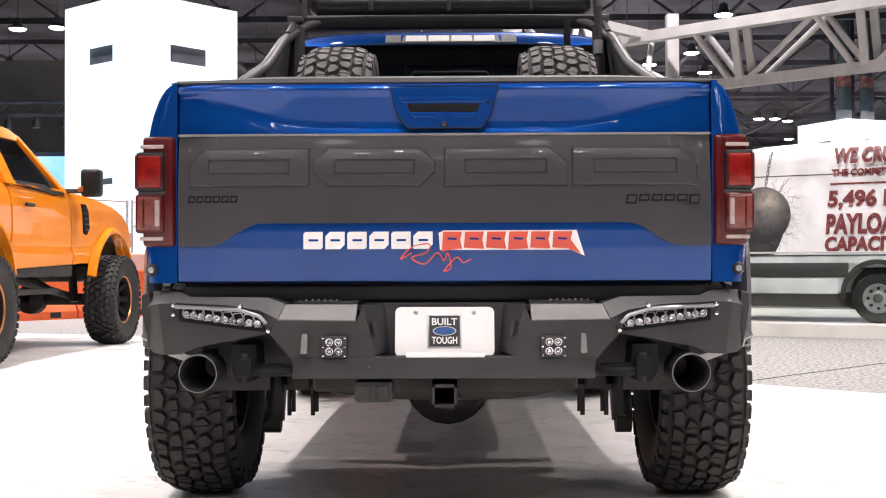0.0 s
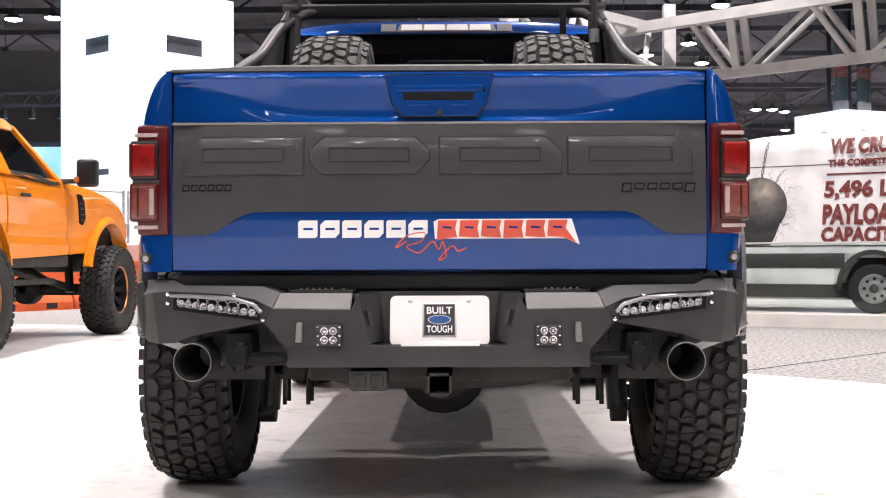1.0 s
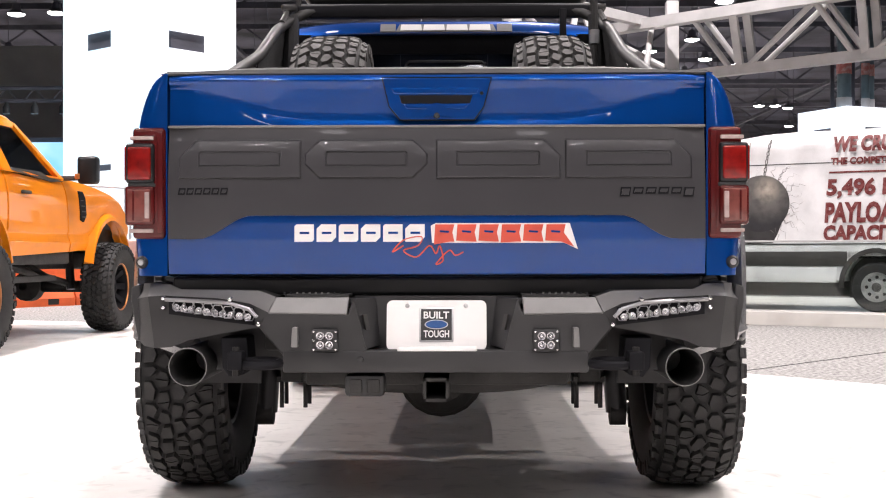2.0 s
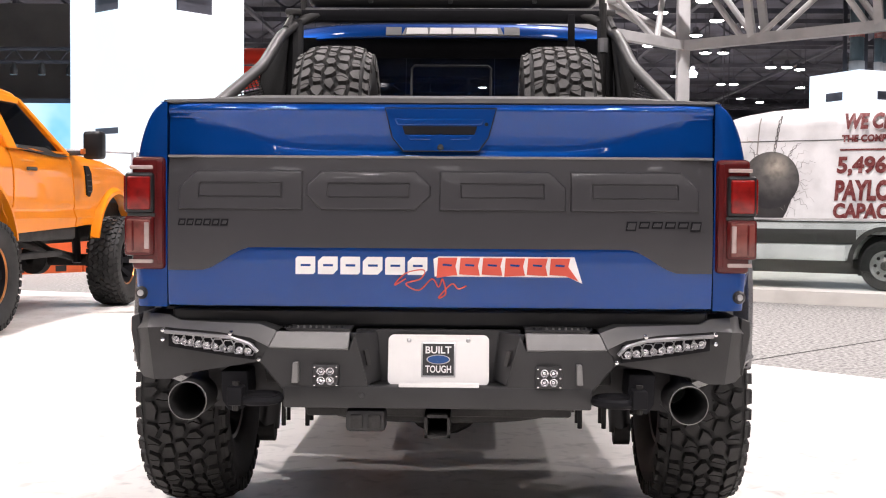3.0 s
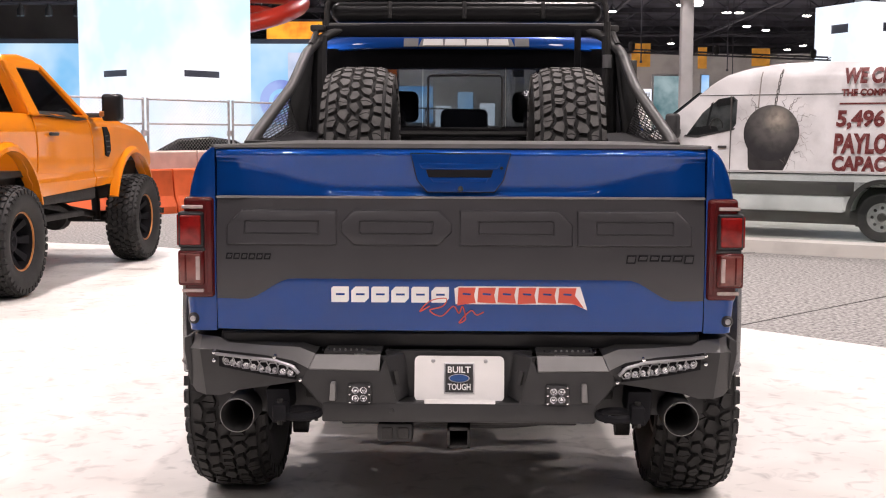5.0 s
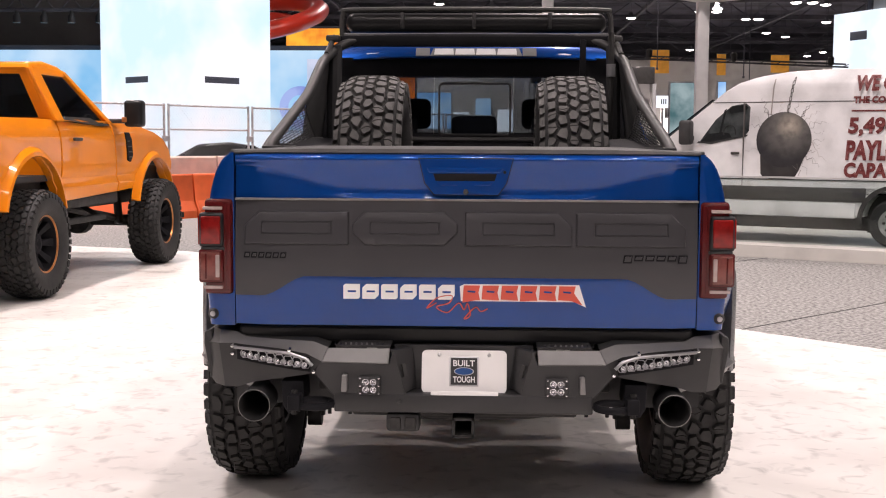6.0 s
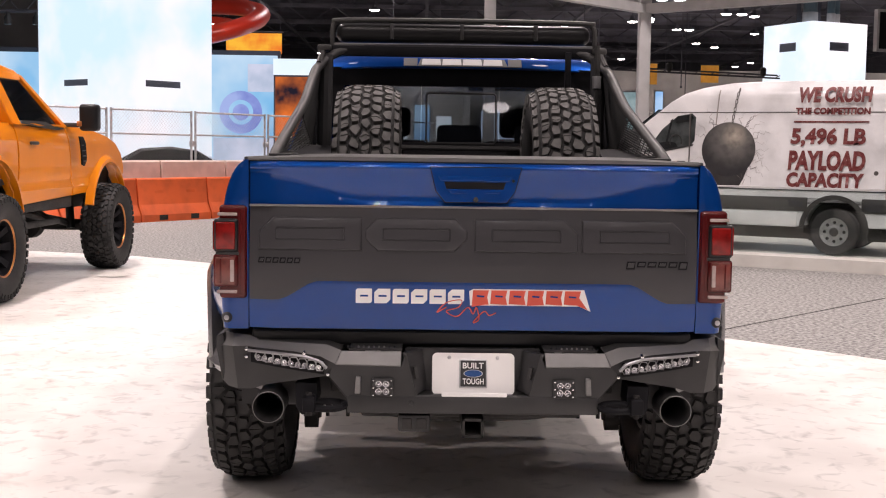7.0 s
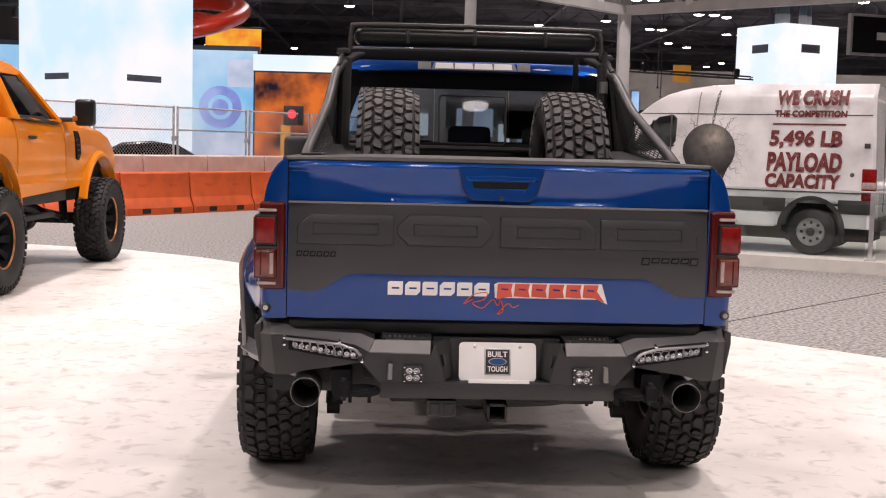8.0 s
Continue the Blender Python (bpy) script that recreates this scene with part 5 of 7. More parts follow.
        for x, z in ((0.838, 0.784), (0.838, 0.756), (0.618, 0.783), (0.530, 0.708)):
            part("bolt", lathed(((-0.034, 0.0), (-0.032, 0.006), (-0.012, 0.008)), "y", 10, (s * x, wy(x) + 0.005, z)), CHROME, bp, "bright bolt head")
        for k in range(10):
            x = 0.29 + 0.019 * k
            part("step_stud", lathed(((0.796, 0.004), (0.803, 0.003), (0.803, 0)), "z", 8, (s * x, -0.070, 0)), CHROME if k in (0, 1, 8, 9) else PADS, bp, "step stud")
        part("tab", prismed([(s * 0.432, 0.640), (s * 0.412, 0.640), (s * 0.412, 0.700), (s * 0.428, 0.700)], "y", -0.150, -0.11), PADS, bp, "grey upright tab", 0, 0.003)
        cl = part("cube_light", boxed(*sorted((s * 0.292, s * 0.372)), -0.135, -0.10, 0.626, 0.694, 0.008, 2), BLACKPL, bp, "black square work light")
        for ix in range(2):
            for iz in range(2):
                part("led", lathed(((-0.139, 0.0), (-0.134, 0.007), (-0.140, 0.0125), (-0.13, 0.0135)), "y", 10, (s * (0.3185 + 0.027 * ix), 0, 0.6465 + 0.027 * iz)), LED, cl, "clear led reflector")
        for ix in (0.299, 0.365):
            for iz in (0.633, 0.660, 0.687):
                part("bolt", lathed(((-0.138, 0.0), (-0.137, 0.0035), (-0.13, 0.004)), "y", 6, (s * ix, 0, iz)), CHROME, cl)
        # recovery point
        br = part("recovery_bracket", prismed([(s * x, z) for x, z in ((0.655, 0.665), (0.575, 0.665), (0.570, 0.600), (0.585, 0.552), (0.630, 0.545), (0.650, 0.575))], "y", -0.085, 0.05), DEEPBLACK, bp, "", 0, 0.004)
        part("recovery_mount", boxed(*sorted((s * 0.575, s * 0.62)), -0.17, -0.10, 0.573, 0.628, 0.006), DEEPBLACK, br)
        ring_pts = [(s * (0.53 + 0.060 * math.cos(radians(a))), -0.115 + 0.048 * math.sin(radians(a)), 0.590 + 0.004 * math.sin(radians(a))) for a in range(-200, 165, 15)]
        part("shackle", tubed(ring_pts, 0.0135, 8), DEEPBLACK, br, "black bow shackle")
        part("shackle_pin", tubed(((s * 0.60, -0.13, 0.553), (s * 0.60, -0.13, 0.64)), 0.011, 8), UNDER, br)
    # plate
    rr = arc(0.137, 0.762, 0.018, 0, 90, 5) + arc(-0.132, 0.762, 0.018, 90, 180, 5) + arc(-0.132, 0.644, 0.018, 180, 270, 5) + arc(0.137, 0.644, 0.018, 270, 360, 5)
    pl = part("license_plate", prismed(rr, "y", -0.060, -0.052), WHITEPLATE, bp, "white show plate", 30)
    pl.matrix_basis = Matrix.Translation((0, -0.080, 0.626)) @ pose(0, 0, 0, -13, 0, 0) @ Matrix.Translation((0, 0.056, -0.626))
    part("plate_lip", boxed(-0.115, 0.125, -0.10, -0.052, 0.617, 0.632, 0.003), WHITEPLATE, pl, "white bent lip")
    for x in (-0.087, 0.092):
        part("bolt", lathed(((-0.066, 0.0), (-0.064, 0.006), (-0.058, 0.008)), "y", 10, (x, 0, 0.763)), ALU, pl)
    em = part("emblem", boxed(-0.050, 0.054, -0.0635, -0.058, 0.651, 0.757, 0.002), ALU, pl, "silver framed dark emblem")
    part("emblem_face", boxed(-0.045, 0.049, -0.0650, -0.0600, 0.656, 0.752), BLACKPL, em, "black emblem face", 0)
    part("lettering", text_bm("BUILT", -0.037, 0.041, 0.722, 0.744, -0.0656, 0.0, 0.02), WHITEDECAL, em, "silver letters", 0)
    part("lettering", text_bm("TOUGH", -0.037, 0.041, 0.664, 0.686, -0.0656, 0.0, 0.02), WHITEDECAL, em, "silver letters", 0)
    oval = [(0.002 + 0.036 * math.cos(radians(a)), 0.704 + 0.0145 * math.sin(radians(a))) for a in range(0, 360, 15)]
    ov = part("oval", prismed(oval, "y", -0.0664, -0.064), ALU, em, "silver oval", 0)
    part("oval_face", prismed([(0.002 + (x - 0.002) * 0.9, 0.704 + (z - 0.704) * 0.85) for x, z in oval], "y", -0.0674, -0.065), BLUELOGO, em, "blue oval", 0)
    # hitch
    hb = bmesh.new()
    for a in ((-0.037, -0.028, 0.475, 0.545), (0.031, 0.040, 0.475, 0.545), (-0.037, 0.040, 0.536, 0.545), (-0.037, 0.040, 0.475, 0.484)):
        box(hb, a[0], a[1], -0.125, 0.30, a[2], a[3])
    part("hitch_receiver", hb, UNDER, bp, "black square hitch tube", 0)
    part("hitch_cross_bar", boxed(-0.42, 0.42, 0.10, 0.18, 0.50, 0.58, 0.01), UNDER, bp)
    pg = part("trailer_socket", boxed(-0.275, -0.155, -0.10, -0.02, 0.487, 0.553, 0.012), BLACKPL, bp, "black trailer plug socket")
    part("cap", boxed(-0.262, -0.222, -0.108, -0.095, 0.497, 0.540, 0.006), UNDER, pg)
    part("cap", boxed(-0.208, -0.168, -0.108, -0.095, 0.497, 0.540, 0.006), UNDER, pg)
    part("sensor", lathed(((-0.126, 0.0), (-0.125, 0.008), (-0.12, 0.010)), "y", 12, (-0.225, 0, 0.602)), BLACKPL, bp)
    return bp


steel_bumper()

for s in (-1, 1):
    ex = part("exhaust_tip", lathed(((-0.105, 0.058), (-0.111, 0.0555), (-0.105, 0.053), (0.22, 0.050), (0.22, 0.0)), "y", 32, (s * 0.75, 0, 0.578)), RUBBER, truck, "dark wide exhaust tip")
    part("pipe_shell", lathed(((-0.106, 0.0578), (-0.02, 0.0585), (0.25, 0.058)), "y", 32, (s * 0.75, 0, 0.578)), STEEL, ex, "dark metal outer shell")
    part("rolled_lip", lathed([(-0.109 + 0.002 * math.cos(radians(q)), 0.0568 + 0.002 * math.sin(radians(q))) for q in range(0, 360, 60)], "y", 32, (s * 0.75, 0, 0.578), True), PADS, ex, "grey rolled lip")
    part("pipe", tubed(curve_points(((s * 0.75, 0.2, 0.578), (s * 0.70, 0.5, 0.62), (s * 0.55, 0.8, 0.70), (s * 0.45, 1.6, 0.70)), 6), 0.045, 12), ALU, ex, "bare metal pipe")
    road_wheel(truck, pose(s * 0.946, AX, 0.482, 0, 0, 0) if s > 0 else pose(s * 0.946, AX, 0.482, 10, 0, 180))
    road_wheel(truck, pose(s * 0.97, AX + 3.7, 0.482, 35, 0, 0) if s > 0 else pose(s * 0.97, AX + 3.7, 0.482, 35, 0, 180))


def underbody():
    u = part("rear_axle", tubed(((-0.80, AX, 0.48), (0.80, AX, 0.48)), 0.055, 14), UNDER, truck, "dark rear axle tube")
    part("differential", lathed(((-0.20, 0.05), (-0.17, 0.11), (-0.10, 0.17), (0.02, 0.175), (0.14, 0.09), (0.2, 0.06)), "y", 20, (0.0, AX, 0.455)), UNDER, u, "dark ribbed differential housing")
    part("differential_cover", lathed(((-0.235, 0.0), (-0.23, 0.10), (-0.19, 0.145), (-0.17, 0.15)), "y", 14, (0.0, AX, 0.455)), UNDER, u)
    for s in (-1, 1):
        part("frame_rail", boxed(*sorted((s * 0.44, s * 0.53)), -0.02, 4.9, 0.62, 0.76, 0.01), UNDER, truck)
        part("leaf_spring", tubed(curve_points(((s * 0.56, 0.35, 0.62), (s * 0.56, 0.8, 0.53), (s * 0.56, AX, 0.55), (s * 0.56, 1.8, 0.62)), 5), 0.032, 6), UNDER, truck)
        part("spring_pack", boxed(*sorted((s * 0.52, s * 0.60)), AX - 0.28, AX + 0.28, 0.44, 0.52, 0.01), UNDER, truck)
        for k, x in enumerate((0.515, 0.605)):
            for dy in (-0.06, 0.06):
                part("u_bolt", tubed(((s * x, AX - 0.15 + dy, 0.335), (s * x, AX - 0.15 + dy, 0.60)), 0.009, 6), UNDER, truck)
        part("bolt_plate", boxed(*sorted((s * 0.50, s * 0.62)), AX - 0.24, AX - 0.06, 0.435, 0.455), UNDER, truck)
        sh = part("shock_absorber", tubed(((s * 0.685, 0.98, 0.30), (s * 0.655, 1.02, 0.80)), 0.042, 14), RIM, truck, "black shock absorber")
        part("shock_eye", lathed(((-0.03, 0.0), (-0.03, 0.045), (0.03, 0.045), (0.03, 0.0)), "x", 14, (s * 0.688, 0.98, 0.295)), UNDER, sh)
        part("heat_shield", boxed(*sorted((s * 0.40, s * 0.60)), 0.15, 0.75, 0.575, 0.59, 0.004), ALU, truck, "thin bare metal heat shield")
        part("rubber_flap", boxed(*sorted((s * 0.72, s * 0.80)), 0.52, 0.55, 0.50, 0.80), BLACKPL, truck)
    part("floor_pan", boxed(-0.75, 0.75, 0.12, 5.2, 0.76, 0.90), PAN, truck, "underside of the body, made pale to bounce light", 0)
    cm = part("cross_member", tubed(curve_points(((-0.43, 0.22, 0.55), (-0.2, 0.22, 0.515), (0.2, 0.22, 0.515), (0.43, 0.22, 0.55)), 5), 0.05, 12), UNDER, truck, "dark tubular cross member")
    for k in range(14):
        x = -0.40 + 0.0615 * k
        part("rib", tubed(((x, 0.16, 0.50 + 0.03 * abs(x)), (x, 0.165, 0.57 + 0.03 * abs(x))), 0.013, 6), UNDER, cm)
    part("spare_carrier", boxed(-0.36, 0.36, 0.25, 0.75, 0.60, 0.72, 0.03), UNDER, truck)
    part("drive_shaft", tubed(((0, 1.4, 0.5), (0, 4.0, 0.6)), 0.05, 12), UNDER, truck)
    part("fuel_tank", boxed(-0.42, -0.1, 2.0, 3.2, 0.48, 0.76, 0.04), UNDER, truck)
    part("muffler", boxed(0.05, 0.40, 2.0, 2.9, 0.52, 0.74, 0.06), UNDER, truck)
    part("front_axle", boxed(-0.8, 0.8, AX + 3.6, AX + 3.8, 0.42, 0.58, 0.03), UNDER, truck)


underbody()


def cab():
    w0, w1 = 0.93, 0.70            # half width at belt and roof
    def side(z):
        return w0 + (w1 - w0) * max(0, (z - 1.46) / 0.54)
    lower = ((1.88, 0.80), (3.95, 0.80), (4.0, 1.44), (1.88, 1.46))
    cb = part("cab", prismed(lower, "x", -0.99, 0.99), BLUE, truck, "glossy blue crew cab", 20, 0.03)
    roof = []
    for y, z in ((1.945, 1.950), (1.918, 1.955), (1.917, 1.961), (1.930, 1.980), (1.952, 2.004), (1.985, 2.022), (2.05, 2.038), (2.3, 2.05), (2.9, 2.05), (3.35, 1.985), (3.36, 1.965)):
        wv = w1 + 0.012
        roof.append([(x, y + 0.05 * (abs(x) / wv) ** 4, z - 0.022 * (abs(x) / wv) ** 4) for x in [wv * (-1 + 2 * k / 16) for k in range(17)]])
    part("roof", loft(bmesh.new(), roof + [[(p[0], p[1], 1.945) for p in reversed(roof[-1])][::-1], [(p[0], p[1], 1.945) for p in roof[0]]], False), BLUE, cb, "blue roof skin", 35)
    part("headliner", boxed(-0.62, 0.62, 2.02, 3.3, 1.925, 1.944), SEAT, cb, "black headliner", 0)
    for s in (-1, 1):
        for (y0, z0), (y1, z1), wd in (((1.90, 1.46), (1.98, 1.965), 0.085), ((2.75, 1.46), (2.75, 1.965), 0.05), ((4.0, 1.43), (3.34, 1.965), 0.05)):
            a = [(s * side(z0), y0, z0), (s * side(z0), y0 + wd, z0), (s * (side(z0) - 0.07), y0 + wd, z0), (s * (side(z0) - 0.07), y0, z0)]
            b = [(s * side(z1), y1, z1), (s * side(z1), y1 + wd, z1), (s * (side(z1) - 0.07), y1 + wd, z1), (s * (side(z1) - 0.07), y1, z1)]
            part("pillar", loft(bmesh.new(), [a, b]), BLUE if y0 < 2 or y0 > 3.5 else CARBLACK, cb, "", 20, 0.012)
        gp = [(1.99, 1.47), (3.98, 1.45), (3.36, 1.95), (2.07, 1.95)]
        part("side_glass", loft(bmesh.new(), [[(s * (side(z) - 0.03), y, z) for y, z in gp], [(s * (side(z) - 0.036), y, z) for y, z in gp]]), GLASSDARK, cb, "dark side glass", 0)
        part("side_mirror", boxed(*sorted((s * 1.02, s * 1.19)), 3.72, 3.86, 1.40, 1.59, 0.035, 3), BLACKPL, cb, "black door mirror")
        part("mirror_arm", boxed(*sorted((s * 0.90, s * 1.04)), 3.75, 3.82, 1.44, 1.48, 0.01), BLACKPL, cb)
        part("front_fender", boxed(*sorted((s * 0.72, s * 1.08)), 4.02, 5.9, 0.98, 1.38, 0.06), BLUE, truck, "blue front wing")
        part("front_flare", prismed(arc(AX + 3.7, 0.47, 0.64, 0, 180, 16) + arc(AX + 3.7, 0.47, 0.56, 180, 0, 16), "x", *sorted((s * 0.8, s * 1.10))), BLUE, truck)
        part("rocker", boxed(*sorted((s * 0.90, s * 1.0)), 1.9, 4.2, 0.62, 0.80, 0.03), BLACKPL, truck)
    # back of the cab
    part("cab_back", prismed([(-0.90, 1.40), (0.90, 1.40), (0.88, 1.54), (-0.88, 1.54)], "y", 1.86, 1.90), CARBLACK, cb, "black lower back panel", 0)
    fr = bmesh.new()
    tilt = lambda z: 1.885 + (z - 1.54) * 0.17
    def pane(x0, x1, z0, z1, t=0.006, in_=0.0):
        return loft(bmesh.new(), [[(x, tilt(z) + in_ + d, z) for x, z in ((x0, z0), (x1, z0), (x1, z1), (x0, z1))] for d in (0, t)])
    for a in ((-0.88, -0.72, 1.54, 1.95), (0.72, 0.88, 1.54, 1.95), (-0.87, 0.87, 1.86, 1.955), (-0.87, 0.87, 1.53, 1.565)):
        z0, z1 = a[2], a[3]
        f = lambda x, z: x * (1 - 0.20 * max(0, (z - 1.54) / 0.42)) if abs(x) > 0.5 else x
        loft(fr, [[(f(x, z), tilt(z) + d, z) for x, z in ((a[0], z0), (a[1], z0), (a[1], z1), (a[0], z1))] for d in (-0.006, 0.02)])
    part("rear_window_frame", fr, DEEPBLACK, cb, "black rear window frame", 0)
    for x0, x1 in ((-0.70, -0.2065), (-0.2045, 0.2045), (0.2065, 0.70)):
        part("rear_glass", pane(x0, x1, 1.56, 1.875, 0.005, 0.006), REARGLASS, cb, "dark tinted rear glass", 0)
    sf = [(-0.165, 1.56), (0.175, 1.56), (0.188, 1.573), (0.188, 1.81), (0.175, 1.823), (-0.165, 1.823), (-0.178, 1.81), (-0.178, 1.573), (-0.165, 1.56)]
    part("slider_frame", tubed([(x, tilt(z) - 0.008, z) for x, z in sf], 0.006, 6), BLACKPL, cb, "black slim sliding window frame")
    # lamp and stripes lie on the sloping edge of the roof
    def on_edge(x0, x1, u0, u1, lift, cut=0.0):
        at = lambda u, k: (1.918 + 0.040 * u - 0.74 * k, 1.961 + 0.044 * u + 0.67 * k)
        lo = [(x0, *at(u0, lift)), (x1, *at(u0, lift)), (x1 - cut, *at(u1, lift)), (x0 + cut, *at(u1, lift))]
        return loft(bmesh.new(), [lo, [(x, y + 0.012, z - 0.011) for x, y, z in lo]])
    bl = part("brake_light", on_edge(-0.226, 0.247, 0.0, 0.92, 0.004, 0.016), PADS, cb, "clear high brake light", 0)
    for k in range(4):
        part("led", on_edge(-0.206 + 0.108 * k, -0.104 + 0.108 * k, 0.10, 0.84, 0.007, 0.004), WHITEPLATE, bl, "bright lamp segment", 0)
    for x0, x1 in ((-0.30, -0.228), (0.249, 0.32)):
        part("roof_stripe", on_edge(x0, x1, 0.0, 0.95, 0.005), PADS, cb, "grey roof stripe end", 0)
    ws = [(-0.80, 4.0, 1.44), (0.80, 4.0, 1.44), (0.60, 3.36, 1.955), (-0.60, 3.36, 1.955)]
    part("windscreen", loft(bmesh.new(), [ws, [(x, y + 0.006, z) for x, y, z in ws]]), GLASSCLEAR, cb, "clear windscreen", 0)
    part("dashboard", boxed(-0.78, 0.78, 3.55, 4.0, 1.20, 1.46, 0.05), SEAT, cb, "black dashboard")
    for x in (-0.40, 0.40):
        st = part("seat", boxed(x - 0.25, x + 0.25, 2.85, 3.05, 0.95, 1.58, 0.06, 3), SEAT, cb, "black front seat")
        part("headrest", boxed(x - 0.13, x + 0.13, 2.86, 2.96, 1.60, 1.78, 0.04, 3), SEAT, st)
    bench = part("rear_bench", boxed(-0.68, 0.68, 2.02, 2.18, 0.95, 1.52, 0.05), SEAT, cb, "black rear bench")
    for x in (-0.42, 0.0, 0.42):
        part("headrest", boxed(x - 0.12, x + 0.12, 2.03, 2.12, 1.53, 1.66, 0.03, 3), SEAT, bench)
    part("hood", loft(bmesh.new(), [[(x, y, z - 0.05 * (abs(x) / 0.9) ** 3) for x in [-0.9 + 0.15 * k for k in range(13)]] for y, z in ((3.98, 1.45), (4.4, 1.44), (5.2, 1.40), (5.75, 1.32), (5.85, 1.22), (5.85, 1.0))], False), BLUE, truck, "blue bonnet", 30)
    part("grille", boxed(-0.75, 0.75, 5.86, 5.94, 0.85, 1.22, 0.03), BLACKPL, truck, "black front grille")
    part("front_bumper", boxed(-1.0, 1.0, 5.75, 6.05, 0.62, 0.84, 0.05), STEEL, truck, "black front bumper")


cab()


def bed_rack():
    rk = part("sport_bar", tubed(curve_points(((-0.50, 1.77, 2.034), (-0.3, 1.77, 2.038), (0.3, 1.77, 2.038), (0.50, 1.77, 2.034)), 4), 0.023, 12), DEEPBLACK, truck, "black tubular bed rack")
    for s in (-1, 1):
        pts = ((s * 0.806, 0.44, 1.46), (s * 0.80, 0.50, 1.505), (s * 0.785, 0.72, 1.578), (s * 0.762, 1.05, 1.685), (s * 0.752, 1.206, 1.738), (s * 0.746, 1.32, 1.79), (s * 0.735, 1.54, 1.895), (s * 0.722, 1.62, 1.93), (s * 0.68, 1.72, 1.985), (s * 0.61, 1.76, 2.022), (s * 0.50, 1.77, 2.034))
        part("side_tube", tubed(curve_points(pts, 4), 0.023, 12), TUBE, rk)
        part("upright", tubed(((s * 0.70, 1.72, 1.47), (s * 0.69, 1.72, 2.0)), 0.036, 10), BLACKPL, rk)
        part("base_rail", boxed(*sorted((s * 0.73, s * 0.82)), 0.44, 1.80, 1.4935, 1.505, 0.004), BLACKPL, rk)
        # black infill plate with a lattice window
        xin = lambda z: s * (0.790 - (z - 1.51) * 0.12)
        pl = [(1.13, 1.51), (1.76, 1.51), (1.76, 1.97), (1.66, 1.935), (1.54, 1.88), (1.22, 1.73), (1.13, 1.695)]
        part("infill_plate", loft(bmesh.new(), [[(xin(z) - s * 0.02, y, z) for y, z in pl], [(xin(z) - s * 0.026, y, z) for y, z in pl]]), RUBBER, rk, "black infill plate", 0)
        lm = bmesh.new()
        A, B, C = Vector((s * 0.795, 0.62, 1.51)), Vector((s * 0.760, 1.12, 1.692)), Vector((s * 0.70, 1.14, 1.505))
        n = 10
        for k in range(1, 2 * n):
            c = k / n
            if c < 1.0:
                tube(lm, (A + (B - A) * c, A + (C - A) * c), 0.0028, 4)
            d = c - 1.0
            u0, u1 = max(d, 0.0), (1.0 + d) / 2
            if u1 - u0 > 0.02:
                tube(lm, (A + (B - A) * u0 + (C - A) * (u0 - d), A + (B - A) * u1 + (C - A) * (u1 - d)), 0.0028, 4)
        tube(lm, (A, B, C, A), 0.006, 5)
        part("lattice", lm, STEEL, rk, "cut diamond lattice")
        part("bracket", boxed(*sorted((s * 0.665, s * 0.735)), 1.70, 1.80, 2.02, 2.05, 0.008), TUBE, rk)
        part("bracket_strut", tubed(((s * 0.70, 1.76, 2.045), (s * 0.72, 1.62, 1.95)), 0.014, 8), TUBE, rk)
    part("cross_tube", tubed(((-0.75, 1.84, 1.535), (0.75, 1.84, 1.535)), 0.014, 10), TUBE, rk)
    # roof light rack
    lr = part("light_rack", tubed(curve_points(((-0.665, 1.80, 2.04), (-0.665, 1.80, 2.12), (-0.655, 1.80, 2.165), (-0.60, 1.80, 2.183), (0, 1.80, 2.187), (0.62, 1.80, 2.183), (0.672, 1.80, 2.165), (0.684, 1.80, 2.12), (0.684, 1.80, 2.04)), 5), 0.013, 8), TUBE, truck, "black roof rack hoop")
    part("lamp_body", boxed(-0.648, 0.665, 1.80, 1.90, 2.072, 2.172, 0.044, 6), LAMPBLACK, lr, "long black light bar")
    part("lamp_rail", boxed(-0.655, 0.672, 1.780, 1.815, 2.052, 2.066, 0.003), PADS, lr, "grey mounting rail")
    part("lower_beam", boxed(-0.68, 0.69, 1.742, 1.80, 1.999, 2.051, 0.006), DEEPBLACK, lr)
    for x in (-0.36, 0.0, 0.02 + 0.36):
        part("mount", boxed(x - 0.010, x + 0.010, 1.785, 1.80, 2.09, 2.17, 0.003), BLACKPL, lr)
    # jack standing at the rack
    jk = part("jack_bar", boxed(0.527, 0.557, 1.715, 1.74, 1.80, 2.03, 0.004), DEEPBLACK, truck, "black upright jack bar")
    part("jack_post", tubed(((0.665, 1.55, 1.47), (0.665, 1.55, 2.05)), 0.014, 8), UNDER, truck, "dark upright post")
    part("jack_collar", tubed(((0.665, 1.55, 1.84), (0.665, 1.55, 1.90)), 0.022, 8), ALU, truck)
    # tool trays on the bed rails
    for s in (-1, 1):
        tr = [(s * 0.58, 0.62, 1.47), (s * 0.78, 0.55, 1.474), (s * 0.78, 1.15, 1.535), (s * 0.62, 1.15, 1.525)]
        part("rail_tray", loft(bmesh.new(), [tr, [(x, y, z + 0.012) for x, y, z in tr]]), DEEPBLACK, truck, "black tray beside the rack", 0)


bed_rack()
SPARETREAD = lug_mesh(0.47, 0.315, 44, 3, LITLUG, 0.69)
